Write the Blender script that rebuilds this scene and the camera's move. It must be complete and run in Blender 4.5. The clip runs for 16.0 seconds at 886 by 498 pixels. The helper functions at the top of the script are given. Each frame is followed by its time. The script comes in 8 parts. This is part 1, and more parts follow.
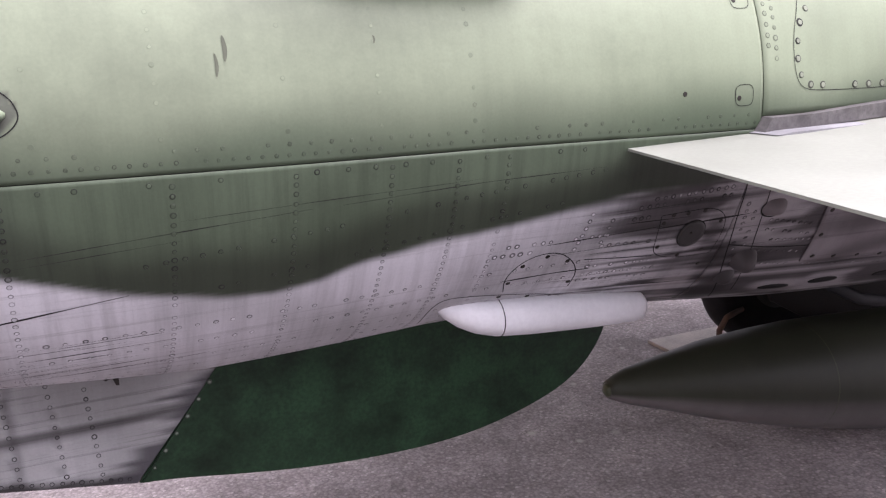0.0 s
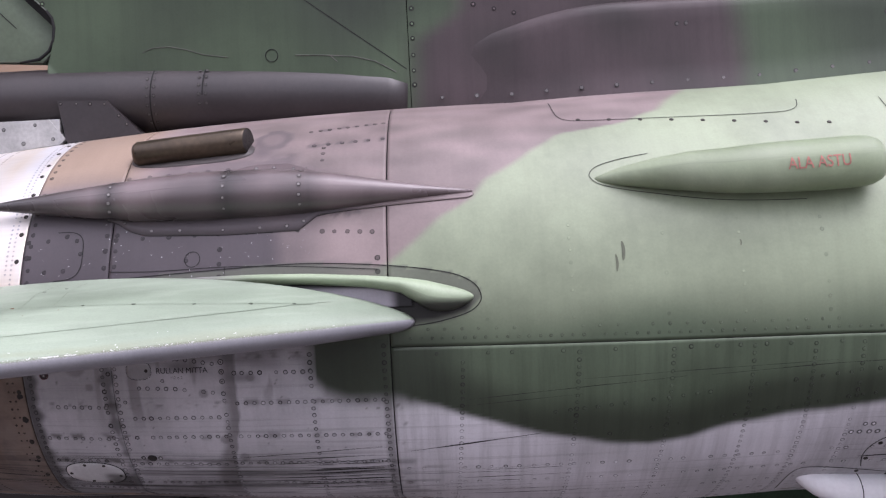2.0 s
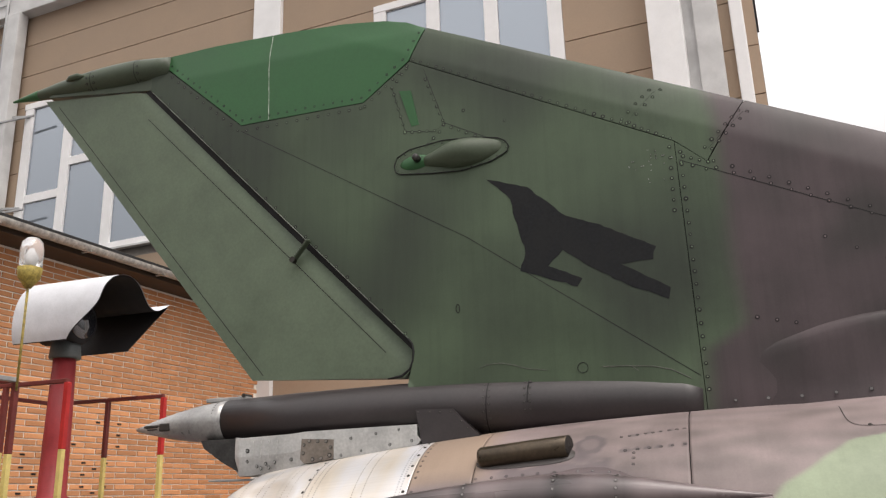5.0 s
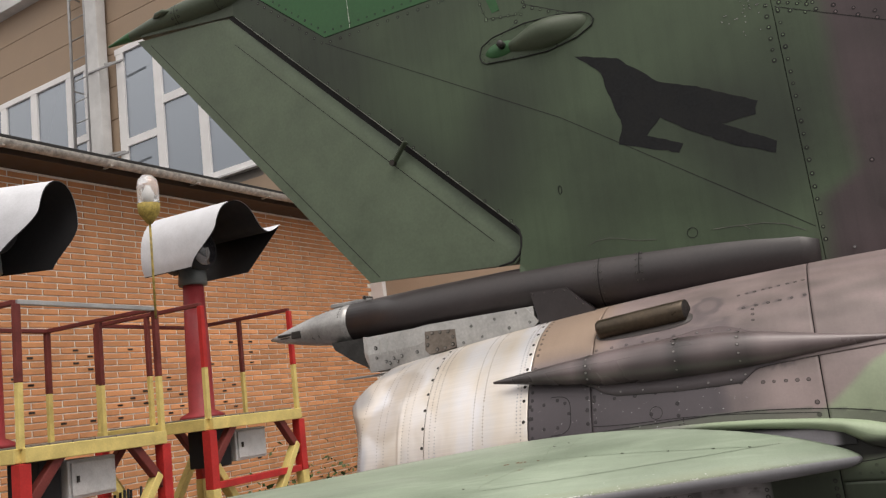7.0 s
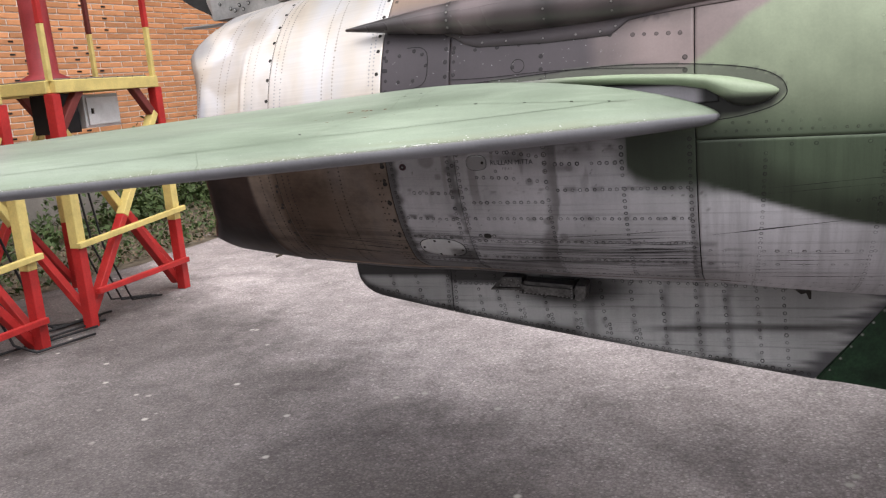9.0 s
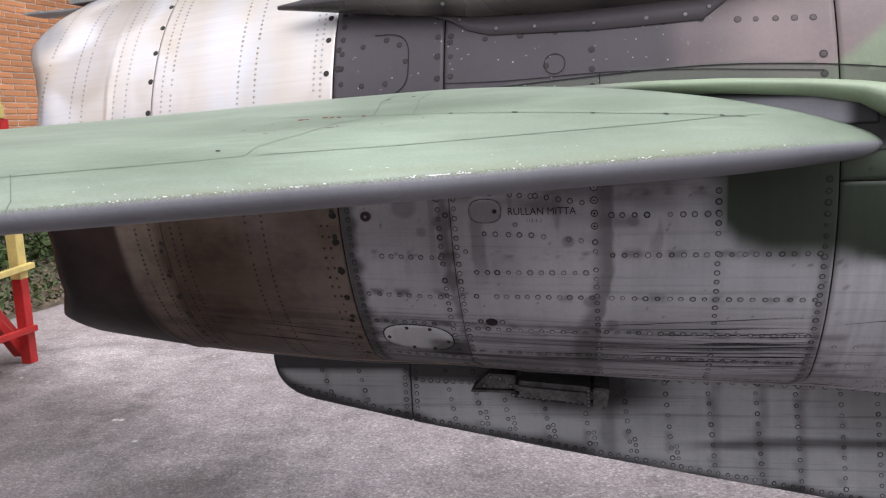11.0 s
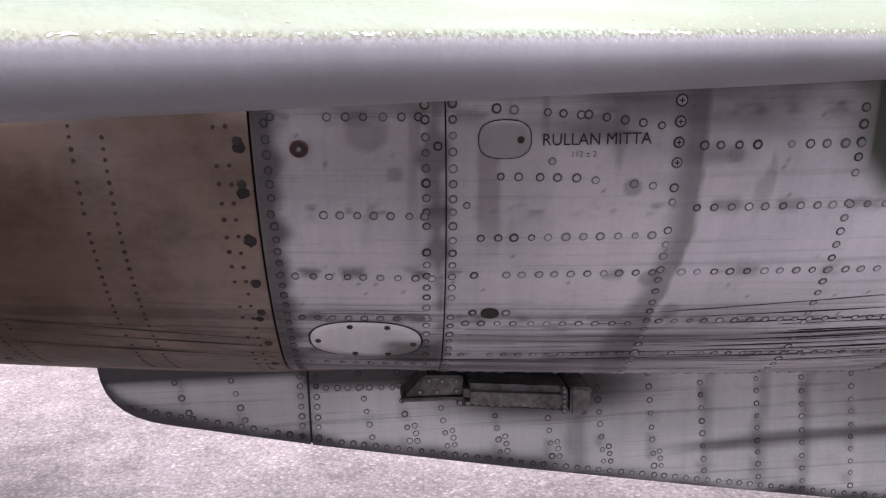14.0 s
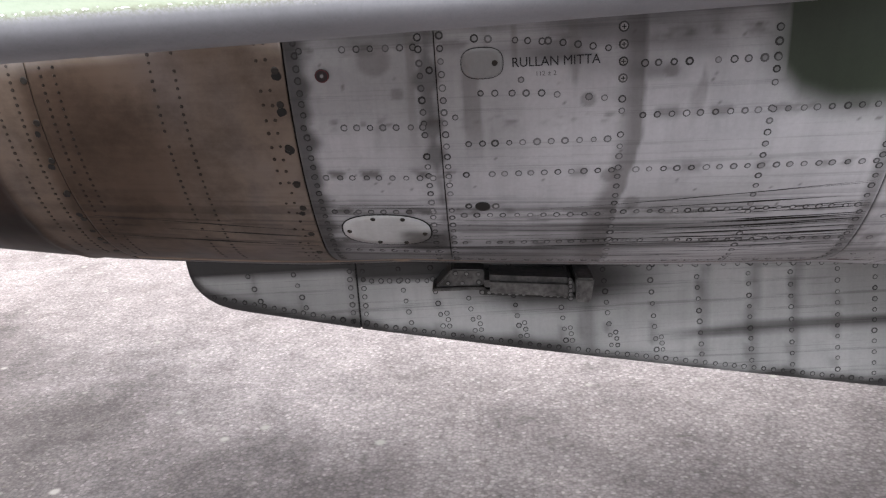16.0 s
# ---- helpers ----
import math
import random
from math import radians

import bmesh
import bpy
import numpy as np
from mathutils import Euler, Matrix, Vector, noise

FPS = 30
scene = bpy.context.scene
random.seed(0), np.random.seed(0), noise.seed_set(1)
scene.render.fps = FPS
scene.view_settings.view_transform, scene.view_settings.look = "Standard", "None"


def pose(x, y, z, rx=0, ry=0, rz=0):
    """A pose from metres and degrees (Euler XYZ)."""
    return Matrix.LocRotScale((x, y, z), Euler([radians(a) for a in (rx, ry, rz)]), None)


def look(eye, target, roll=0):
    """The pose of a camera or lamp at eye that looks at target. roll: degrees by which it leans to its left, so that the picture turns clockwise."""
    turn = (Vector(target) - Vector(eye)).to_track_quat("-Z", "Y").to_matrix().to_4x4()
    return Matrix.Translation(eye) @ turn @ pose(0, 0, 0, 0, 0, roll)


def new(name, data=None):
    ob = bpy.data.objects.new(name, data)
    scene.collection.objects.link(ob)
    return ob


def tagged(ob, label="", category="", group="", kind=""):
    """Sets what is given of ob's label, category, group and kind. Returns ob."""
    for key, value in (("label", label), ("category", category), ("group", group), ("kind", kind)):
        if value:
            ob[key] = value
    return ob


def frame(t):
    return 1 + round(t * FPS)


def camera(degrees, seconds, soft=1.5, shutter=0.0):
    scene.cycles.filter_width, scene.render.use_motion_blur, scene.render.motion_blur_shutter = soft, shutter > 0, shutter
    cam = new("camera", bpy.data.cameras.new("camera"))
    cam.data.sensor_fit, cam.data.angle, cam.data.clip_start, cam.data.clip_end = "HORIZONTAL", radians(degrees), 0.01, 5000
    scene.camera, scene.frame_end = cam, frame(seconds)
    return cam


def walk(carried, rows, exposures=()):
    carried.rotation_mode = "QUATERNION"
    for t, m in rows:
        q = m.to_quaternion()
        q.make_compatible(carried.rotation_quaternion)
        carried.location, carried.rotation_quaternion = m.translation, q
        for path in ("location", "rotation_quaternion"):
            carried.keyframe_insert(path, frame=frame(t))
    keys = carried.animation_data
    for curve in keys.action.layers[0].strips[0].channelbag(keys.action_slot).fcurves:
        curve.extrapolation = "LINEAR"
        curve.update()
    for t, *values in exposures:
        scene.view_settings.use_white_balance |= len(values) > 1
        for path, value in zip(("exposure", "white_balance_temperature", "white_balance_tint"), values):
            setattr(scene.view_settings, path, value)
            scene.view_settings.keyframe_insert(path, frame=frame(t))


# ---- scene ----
cam = camera(55.6, 16.0, soft=1.25)
PATH = [
    (0, (0.161, -2.101, 1.512), (0.912, -0.306, 1.051), -2.2),
    (0.5, (0.11, -2.201, 1.516), (0.754, -0.346, 1.134), -1.6),
    (1, (0.074, -2.27, 1.491), (0.574, -0.355, 1.201), -1.7),
    (1.5, (0.044, -2.387, 1.525), (0.373, -0.423, 1.337), -2.5),
    (2, (-0.016, -2.527, 1.576), (-0.016, -0.527, 1.549), -2.4),
    (2.5, (-0.059, -2.655, 1.598), (-0.426, -0.692, 1.706), -1.3),
    (3, (-0.026, -2.799, 1.628), (-0.571, -0.896, 1.917), -0.2),
    (3.2, (-0.024, -2.833, 1.644), (-0.55, -0.94, 2.02), 0.1),
    (5.3, (-0.022, -3.027, 1.706), (-0.668, -1.23, 2.3), -3.1),
    (5.5, (-0.041, -3.034, 1.706), (-0.76, -1.27, 2.314), -2.9),
    (6, (-0.054, -3.064, 1.693), (-0.858, -1.337, 2.303), -3.1),
    (6.5, (-0.049, -3.08, 1.685), (-0.888, -1.354, 2.249), -4.1),
    (7, (-0.023, -3.065, 1.672), (-0.875, -1.288, 2.016), -7.1),
    (7.5, (-0.002, -3.028, 1.628), (-0.794, -1.191, 1.619), -9.8),
    (8, (0.002, -2.977, 1.591), (-0.736, -1.143, 1.289), -10.9),
    (8.5, (-0.013, -2.94, 1.547), (-0.774, -1.141, 1.119), -8.4),
    (9, (-0.043, -2.82, 1.542), (-0.711, -0.978, 1.138), -4.9),
    (9.2, (-0.071, -2.748, 1.543), (-0.695, -0.884, 1.173), -3.9),
    (11.3, (-0.596, -1.959, 1.441), (-0.944, -0.011, 1.149), -3.3),
    (11.5, (-0.637, -1.888, 1.436), (-0.954, 0.065, 1.143), -3.4),
    (12, (-0.731, -1.731, 1.424), (-0.935, 0.237, 1.134), -2.5),
    (12.5, (-0.809, -1.628, 1.417), (-0.932, 0.348, 1.13), -1.8),
    (13, (-0.846, -1.544, 1.405), (-0.883, 0.433, 1.106), -1.9),
    (13.5, (-0.879, -1.499, 1.382), (-0.803, 0.466, 1.019), -0.9),
    (14, (-0.889, -1.496, 1.372), (-0.742, 0.455, 0.953), -1.5),
    (14.5, (-0.887, -1.541, 1.365), (-0.741, 0.39, 0.865), -1.8),
    (15, (-0.861, -1.6, 1.376), (-0.752, 0.33, 0.864), -1.8),
    (15.5, (-0.815, -1.668, 1.369), (-0.736, 0.267, 0.869), -2.2),
    (16, (-0.765, -1.77, 1.376), (-0.847, 0.149, 0.818), -3.8),
]
EXPOSURES = [
    (0.0, 1.08, 6250, 28), (1.0, 0.66, 6050, 28), (1.5, 0.61, 6050, 28), (2.0, 0.62, 6050, 25), (2.5, 0.44, 6200, 20), (3.0, 0.58, 6300, 16), (5.5, 0.31, 6850, 12), (6.0, 0.34, 6850, 12), (6.5, 0.25, 6900, 12), (7.0, 0.07, 6950, 12), (7.5, 0.14, 6850, 12), (8.0, 0.18, 6600, 11), (8.5, 0.32, 6450, 11), (9.0, 0.47, 6450, 13),
    (11.5, 0.34, 6120, 16), (12.0, 0.39, 6100, 18), (12.5, 0.35, 6080, 21), (13.0, 0.27, 6100, 23), (13.5, 0.73, 6200, 24), (14.0, 1.18, 6270, 25), (14.5, 1.42, 6400, 22), (15.0, 1.36, 6300, 15), (15.5, 1.19, 6200, 11), (16.0, 1.15, 6300, 11)]
walk(cam, [(t, look(eye, target, roll)) for t, eye, target, roll in PATH], EXPOSURES)

# ---- world and light ----
world = bpy.data.worlds.new("world")
scene.world = world
world.use_nodes = True
wn, wl = world.node_tree.nodes, world.node_tree.links
sky = wn.new("ShaderNodeTexSky")
sky.sky_type, sky.sun_disc = "NISHITA", False
sky.sun_elevation, sky.sun_rotation = radians(64), radians(122)
sky.dust_density, sky.air_density = 4.0, 1.0
grey = wn.new("ShaderNodeHueSaturation")
grey.inputs["Saturation"].default_value = 0.12
wl.new(sky.outputs["Color"], grey.inputs["Color"])
cloud = wn.new("ShaderNodeMix")
cloud.data_type = "RGBA"
cloud.inputs[0].default_value = 0.72
lift = wn.new("ShaderNodeSeparateXYZ")
wl.new(wn.new("ShaderNodeTexCoord").outputs["Generated"], lift.inputs[0])
veil = wn.new("ShaderNodeMapRange")
veil.interpolation_type = "SMOOTHSTEP"
veil.inputs["From Min"].default_value, veil.inputs["From Max"].default_value = 0.0, 0.6
veil.inputs["To Min"].default_value, veil.inputs["To Max"].default_value = 0.6, 9.0
wl.new(lift.outputs["Z"], veil.inputs["Value"])
tinge = wn.new("ShaderNodeCombineColor")
for k, f in enumerate((0.99, 1.0, 1.025)):
    part_k = wn.new("ShaderNodeMath")
    part_k.operation = "MULTIPLY"
    part_k.inputs[1].default_value = f
    wl.new(veil.outputs["Result"], part_k.inputs[0])
    wl.new(part_k.outputs[0], tinge.inputs[k])
wl.new(tinge.outputs[0], cloud.inputs[7])
wl.new(grey.outputs["Color"], cloud.inputs[6])
wl.new(cloud.outputs[2], wn["Background"].inputs["Color"])
wn["Background"].inputs["Strength"].default_value = 0.15
sun = new("sun", bpy.data.lights.new("sun", "SUN"))
sun.data.energy, sun.data.angle, sun.data.color = 1.9, radians(45), (1.0, 0.97, 0.93)
sun.matrix_world = look((3.4, -2.1, 8.0), (0, 0, 0))

# ---- materials ----


def material(name, rough=0.5, metal=0.0):
    m = bpy.data.materials.new(name)
    m.use_nodes = True
    nt = m.node_tree
    b = nt.nodes["Principled BSDF"]
    b.inputs["Specular IOR Level"].default_value = 0.3
    b.inputs["Roughness"].default_value, b.inputs["Metallic"].default_value = rough, metal
    return m, nt, b


def tex(nt, kind="noise", scale=5.0, detail=4.0, stretch=None, source="Object", rough=0.6):
    co = nt.nodes.new("ShaderNodeTexCoord")
    mp = nt.nodes.new("ShaderNodeMapping")
    mp.inputs["Scale"].default_value = stretch or (1, 1, 1)
    nt.links.new(co.outputs[source], mp.inputs["Vector"])
    n = nt.nodes.new({"noise": "ShaderNodeTexNoise", "voronoi": "ShaderNodeTexVoronoi"}[kind])
    n.inputs["Scale"].default_value = scale
    if kind == "noise":
        n.inputs["Detail"].default_value, n.inputs["Roughness"].default_value = detail, rough
    nt.links.new(mp.outputs["Vector"], n.inputs["Vector"])
    return n


def ramp(nt, socket, stops):
    r = nt.nodes.new("ShaderNodeValToRGB")
    e = r.color_ramp.elements
    while len(e) < len(stops):
        e.new(0.5)
    for k, (p, c) in zip(e, stops):
        k.position, k.color = p, (c, c, c, 1) if not isinstance(c, tuple) else (*c, 1)
    nt.links.new(socket, r.inputs["Fac"])
    return r.outputs["Color"]


def mix(nt, kind, fac, a, b):
    m = nt.nodes.new("ShaderNodeMix")
    m.data_type, m.blend_type = "RGBA", kind
    for key, v in ((0, fac), (6, a), (7, b)):
        if isinstance(v, (int, float)):
            m.inputs[key].default_value = v if key == 0 else (v, v, v, 1)
        elif isinstance(v, tuple):
            m.inputs[key].default_value = (*v, 1)
        else:
            nt.links.new(v, m.inputs[key])
    return m.outputs[2]


def bump(nt, b, height, strength=0.2, distance=0.002):
    n = nt.nodes.new("ShaderNodeBump")
    n.inputs["Strength"].default_value, n.inputs["Distance"].default_value = strength, distance
    nt.links.new(height, n.inputs["Height"])
    nt.links.new(n.outputs["Normal"], b.inputs["Normal"])


def plain(name, colour, rough=0.5, metal=0.0, vary=0.25, scale=8.0, fine=90.0, relief=0.15, random_each=0.0):
    """Colour with stains at two scales and a fine relief."""
    m, nt, b = material(name, rough, metal)
    big = tex(nt, scale=scale)
    small = tex(nt, scale=fine, detail=3)
    c = mix(nt, "MULTIPLY", 1.0, colour, ramp(nt, big.outputs["Fac"], [(0.3, 1 - vary), (0.7, 1 + vary * 0.4)]))
    c = mix(nt, "MULTIPLY", 1.0, c, ramp(nt, small.outputs["Fac"], [(0.3, 1 - vary * 0.6), (0.65, 1.0)]))
    if random_each:
        info = nt.nodes.new("ShaderNodeObjectInfo")
        c = mix(nt, "MULTIPLY", 1.0, c, ramp(nt, info.outputs["Random"], [(0, 1 - random_each), (1, 1 + random_each)]))
    nt.links.new(c, b.inputs["Base Color"])
    nt.links.new(ramp(nt, big.outputs["Fac"], [(0.3, rough * 0.8), (0.7, min(1, rough * 1.25))]), b.inputs["Roughness"])
    if relief:
        bump(nt, b, small.outputs["Fac"], relief, 0.001)
    return m


def painted(name, rough=0.45, drip=0.35, streak=1.0, metal=0.0, worn_edge=False):
    """Old aircraft paint: the colour lies in the attribute 'paint', its alpha says how streaked it is. UV is laid out in metres."""
    m, nt, b = material(name, rough, metal)
    at = nt.nodes.new("ShaderNodeAttribute")
    at.attribute_name = "paint"
    c = at.outputs["Color"]
    blot = tex(nt, scale=3.2, detail=4, source="UV", rough=0.5)
    c = mix(nt, "MULTIPLY", 1.0, c, ramp(nt, blot.outputs["Fac"], [(0.3, 0.84), (0.68, 1.08)]))
    grain = tex(nt, scale=160, detail=3, source="UV")
    c = mix(nt, "MULTIPLY", 1.0, c, ramp(nt, grain.outputs["Fac"], [(0.3, 0.95), (0.65, 1.02)]))
    grime = tex(nt, scale=0.9, detail=9, source="UV", rough=0.72)
    c = mix(nt, "MULTIPLY", 1.0, c, ramp(nt, grime.outputs["Fac"], [(0.36, 0.78), (0.5, 1.0), (0.66, 1.06)]))
    run = tex(nt, scale=1.0, detail=5, stretch=(30, 1.6, 1), source="UV", rough=0.7)
    c = mix(nt, "MULTIPLY", drip, c, ramp(nt, run.outputs["Fac"], [(0.36, 0.62), (0.55, 1.0), (0.72, 1.12)]))
    # scratches and soot drawn out along the airflow
    lines = tex(nt, scale=1.0, detail=8, stretch=(0.8, 60, 1), source="UV", rough=0.8)
    dark = ramp(nt, lines.outputs["Fac"], [(0.40, 0.2), (0.47, 1.0)])
    k = nt.nodes.new("ShaderNodeMath")
    k.operation = "MULTIPLY"
    k.inputs[1].default_value = streak
    nt.links.new(at.outputs["Alpha"], k.inputs[0])
    if worn_edge:
        flake = tex(nt, scale=120, detail=8, stretch=(1, 1, 1.5), source="Object", rough=0.76)
        where = tex(nt, scale=7, detail=3, source="Object")
        patchy = mix(nt, "MULTIPLY", 1.0, at.outputs["Alpha"], ramp(nt, where.outputs["Fac"], [(0.36, 0.0), (0.48, 1.0)]))
        spot = mix(nt, "MULTIPLY", 1.0, ramp(nt, flake.outputs["Fac"], [(0.635, 0.0), (0.65, 1.0)]), patchy)
        stipple = tex(nt, scale=420, detail=5, source="Object", rough=0.7)
        c = mix(nt, "MIX", mix(nt, "MULTIPLY", 1.0, ramp(nt, stipple.outputs["Fac"], [(0.46, 0.0), (0.55, 0.75)]), at.outputs["Alpha"]), c, (0.12, 0.12, 0.075))
        speck = tex(nt, scale=330, detail=4, source="Object", rough=0.7)
        c = mix(nt, "MULTIPLY", 0.3, c, ramp(nt, speck.outputs["Fac"], [(0.34, 0.72), (0.52, 1.03)]))
        c = mix(nt, "MIX", spot, c, (0.85, 0.86, 0.84))
        rust = tex(nt, scale=26, detail=6, source="UV", rough=0.7)
        c = mix(nt, "MIX", ramp(nt, rust.outputs["Fac"], [(0.735, 0.0), (0.75, 0.8)]), c, (0.26, 0.12, 0.06))
    else:
        c = mix(nt, "MULTIPLY", k.outputs[0], c, dark)
    chips = tex(nt, "voronoi", scale=38, source="UV")
    chipmask = ramp(nt, chips.outputs["Distance"], [(0.035, 1.0), (0.05, 0.0)])
    pick = tex(nt, scale=9, detail=2, source="UV")
    chipmask = mix(nt, "MULTIPLY", 1.0, chipmask, ramp(nt, pick.outputs["Fac"], [(0.6, 0.0), (0.66, 0.6)]))
    c = mix(nt, "MIX", chipmask, c, (0.06, 0.055, 0.05))
    nt.links.new(c, b.inputs["Base Color"])
    nt.links.new(ramp(nt, blot.outputs["Fac"], [(0.3, rough * 0.85), (0.7, rough * 1.25)]), b.inputs["Roughness"])
    bump(nt, b, blot.outputs["Fac"], 0.05 if worn_edge else 0.12, 0.006)
    return m


SKIN = painted("aged_aircraft_paint", 0.42, drip=0.1)
DRIPPED = painted("rain_streaked_aircraft_paint", 0.45, drip=0.5)
STABPAINT = painted("chipped_tailplane_paint", 0.4, drip=0.05, worn_edge=True)
SATIN = painted("satin_brown_paint", 0.28, drip=0.1)
FINPAINT = painted("aged_fin_paint", 0.5, drip=0.25, streak=0.6)
GREYPAINT = painted("aged_grey_underside_paint", 0.42, drip=0.2, streak=1.0)


def steel_material():
    m, nt, b = material("heat_stained_steel", 0.42, 0.45)
    at = nt.nodes.new("ShaderNodeAttribute")
    at.attribute_name = "paint"
    heat = tex(nt, scale=1.3, detail=4, stretch=(3, 1, 1), source="UV")
    c = mix(nt, "MULTIPLY", 1.0, at.outputs["Color"], ramp(nt, heat.outputs["Fac"], [(0.3, (0.76, 0.69, 0.62)), (0.48, (0.96, 0.92, 0.87)), (0.62, (0.93, 0.95, 1.0)), (0.75, (1.04, 1.0, 0.96))]))
    brush = tex(nt, scale=1.0, detail=4, stretch=(4, 120, 1), source="UV")
    c = mix(nt, "MULTIPLY", 0.22, c, ramp(nt, brush.outputs["Fac"], [(0.35, 0.75), (0.65, 1.05)]))
    patch = tex(nt, scale=9, detail=6, source="UV", rough=0.7)
    dull = mix(nt, "MULTIPLY", at.outputs["Alpha"], (1.0, 1.0, 1.0), ramp(nt, patch.outputs["Fac"], [(0.32, 0.62), (0.6, 1.08)]))
    c = mix(nt, "MULTIPLY", 1.0, c, dull)
    gloss = nt.nodes.new("ShaderNodeMapRange")
    gloss.inputs["To Min"].default_value, gloss.inputs["To Max"].default_value = 0.5, 0.08
    nt.links.new(at.outputs["Alpha"], gloss.inputs["Value"])
    nt.links.new(gloss.outputs["Result"], b.inputs["Metallic"])
    sheen = nt.nodes.new("ShaderNodeMapRange")
    sheen.inputs["To Min"].default_value, sheen.inputs["To Max"].default_value = 0.3, 0.08
    nt.links.new(at.outputs["Alpha"], sheen.inputs["Value"])
    nt.links.new(sheen.outputs["Result"], b.inputs["Specular IOR Level"])
    nt.links.new(c, b.inputs["Base Color"])
    nt.links.new(ramp(nt, heat.outputs["Fac"], [(0.3, 0.5), (0.7, 0.32)]), b.inputs["Roughness"])
    bump(nt, b, heat.outputs["Fac"], 0.2, 0.006)
    return m


STEEL = steel_material()
DARK = plain("dark_joint_filler", (0.02, 0.02, 0.02), 0.8, vary=0.3)
SOOT = plain("sooted_steel", (0.035, 0.03, 0.028), 0.6, 0.3)
WHITEPOD = plain("weathered_white_paint", (0.86, 0.86, 0.88), 0.35, vary=0.1, scale=5)
KEELGREEN = plain("dark_green_dielectric_paint", (0.018, 0.055, 0.024), 0.5, vary=0.65, scale=9, relief=0.05)
CAPGREEN = plain("bright_green_dielectric_paint", (0.03, 0.105, 0.038), 0.45, vary=0.15, scale=3, relief=0.05)
RUDDERGREEN = plain("faded_green_rudder_paint", (0.118, 0.152, 0.104), 0.5, vary=0.22, scale=4)
BROWN = plain("dark_brown_tube_paint", (0.032, 0.025, 0.026), 0.42, vary=0.35, scale=5)
PIPEBROWN = plain("burnt_brown_pipe", (0.085, 0.062, 0.04), 0.3, 0.55, vary=0.45, scale=9)
BAREMETAL = plain("dull_aluminium", (0.45, 0.45, 0.44), 0.42, 0.55, vary=0.35, scale=14)
SOOTGREY = plain("sooty_grey_paint", (0.06, 0.058, 0.056), 0.4, 0.3, vary=0.5, scale=14)
CONEMETAL = plain("soiled_cone_metal", (0.48, 0.47, 0.46), 0.34, 0.55, vary=0.45, scale=6)
DIRTYMETAL = plain("stained_aluminium", (0.58, 0.575, 0.56), 0.4, 0.45, vary=0.3, scale=7)
SCREW = plain("dark_screw_head", (0.05, 0.045, 0.04), 0.5, 0.6)
REDTEXT = plain("red_stencil_paint", (0.43, 0.17, 0.14), 0.6, vary=0.4, scale=60)
BLACKTEXT = plain("black_stencil_paint", (0.03, 0.03, 0.035), 0.6, vary=0.3, scale=40)
TANKPAINT = plain("olive_tank_paint", (0.075, 0.085, 0.05), 0.42, vary=0.3, scale=4)
RUBBER = plain("black_tyre_rubber", (0.018, 0.018, 0.02), 0.75, vary=0.3)
HUBMETAL = plain("grey_wheel_hub", (0.06, 0.065, 0.062), 0.5, 0.3)
PLYWOOD = plain("weathered_plywood", (0.5, 0.46, 0.42), 0.8, vary=0.25)
CABLE = plain("black_cable_rubber", (0.02, 0.02, 0.022), 0.6)
RUSTWIRE = plain("rusty_hose", (0.16, 0.1, 0.08), 0.7)


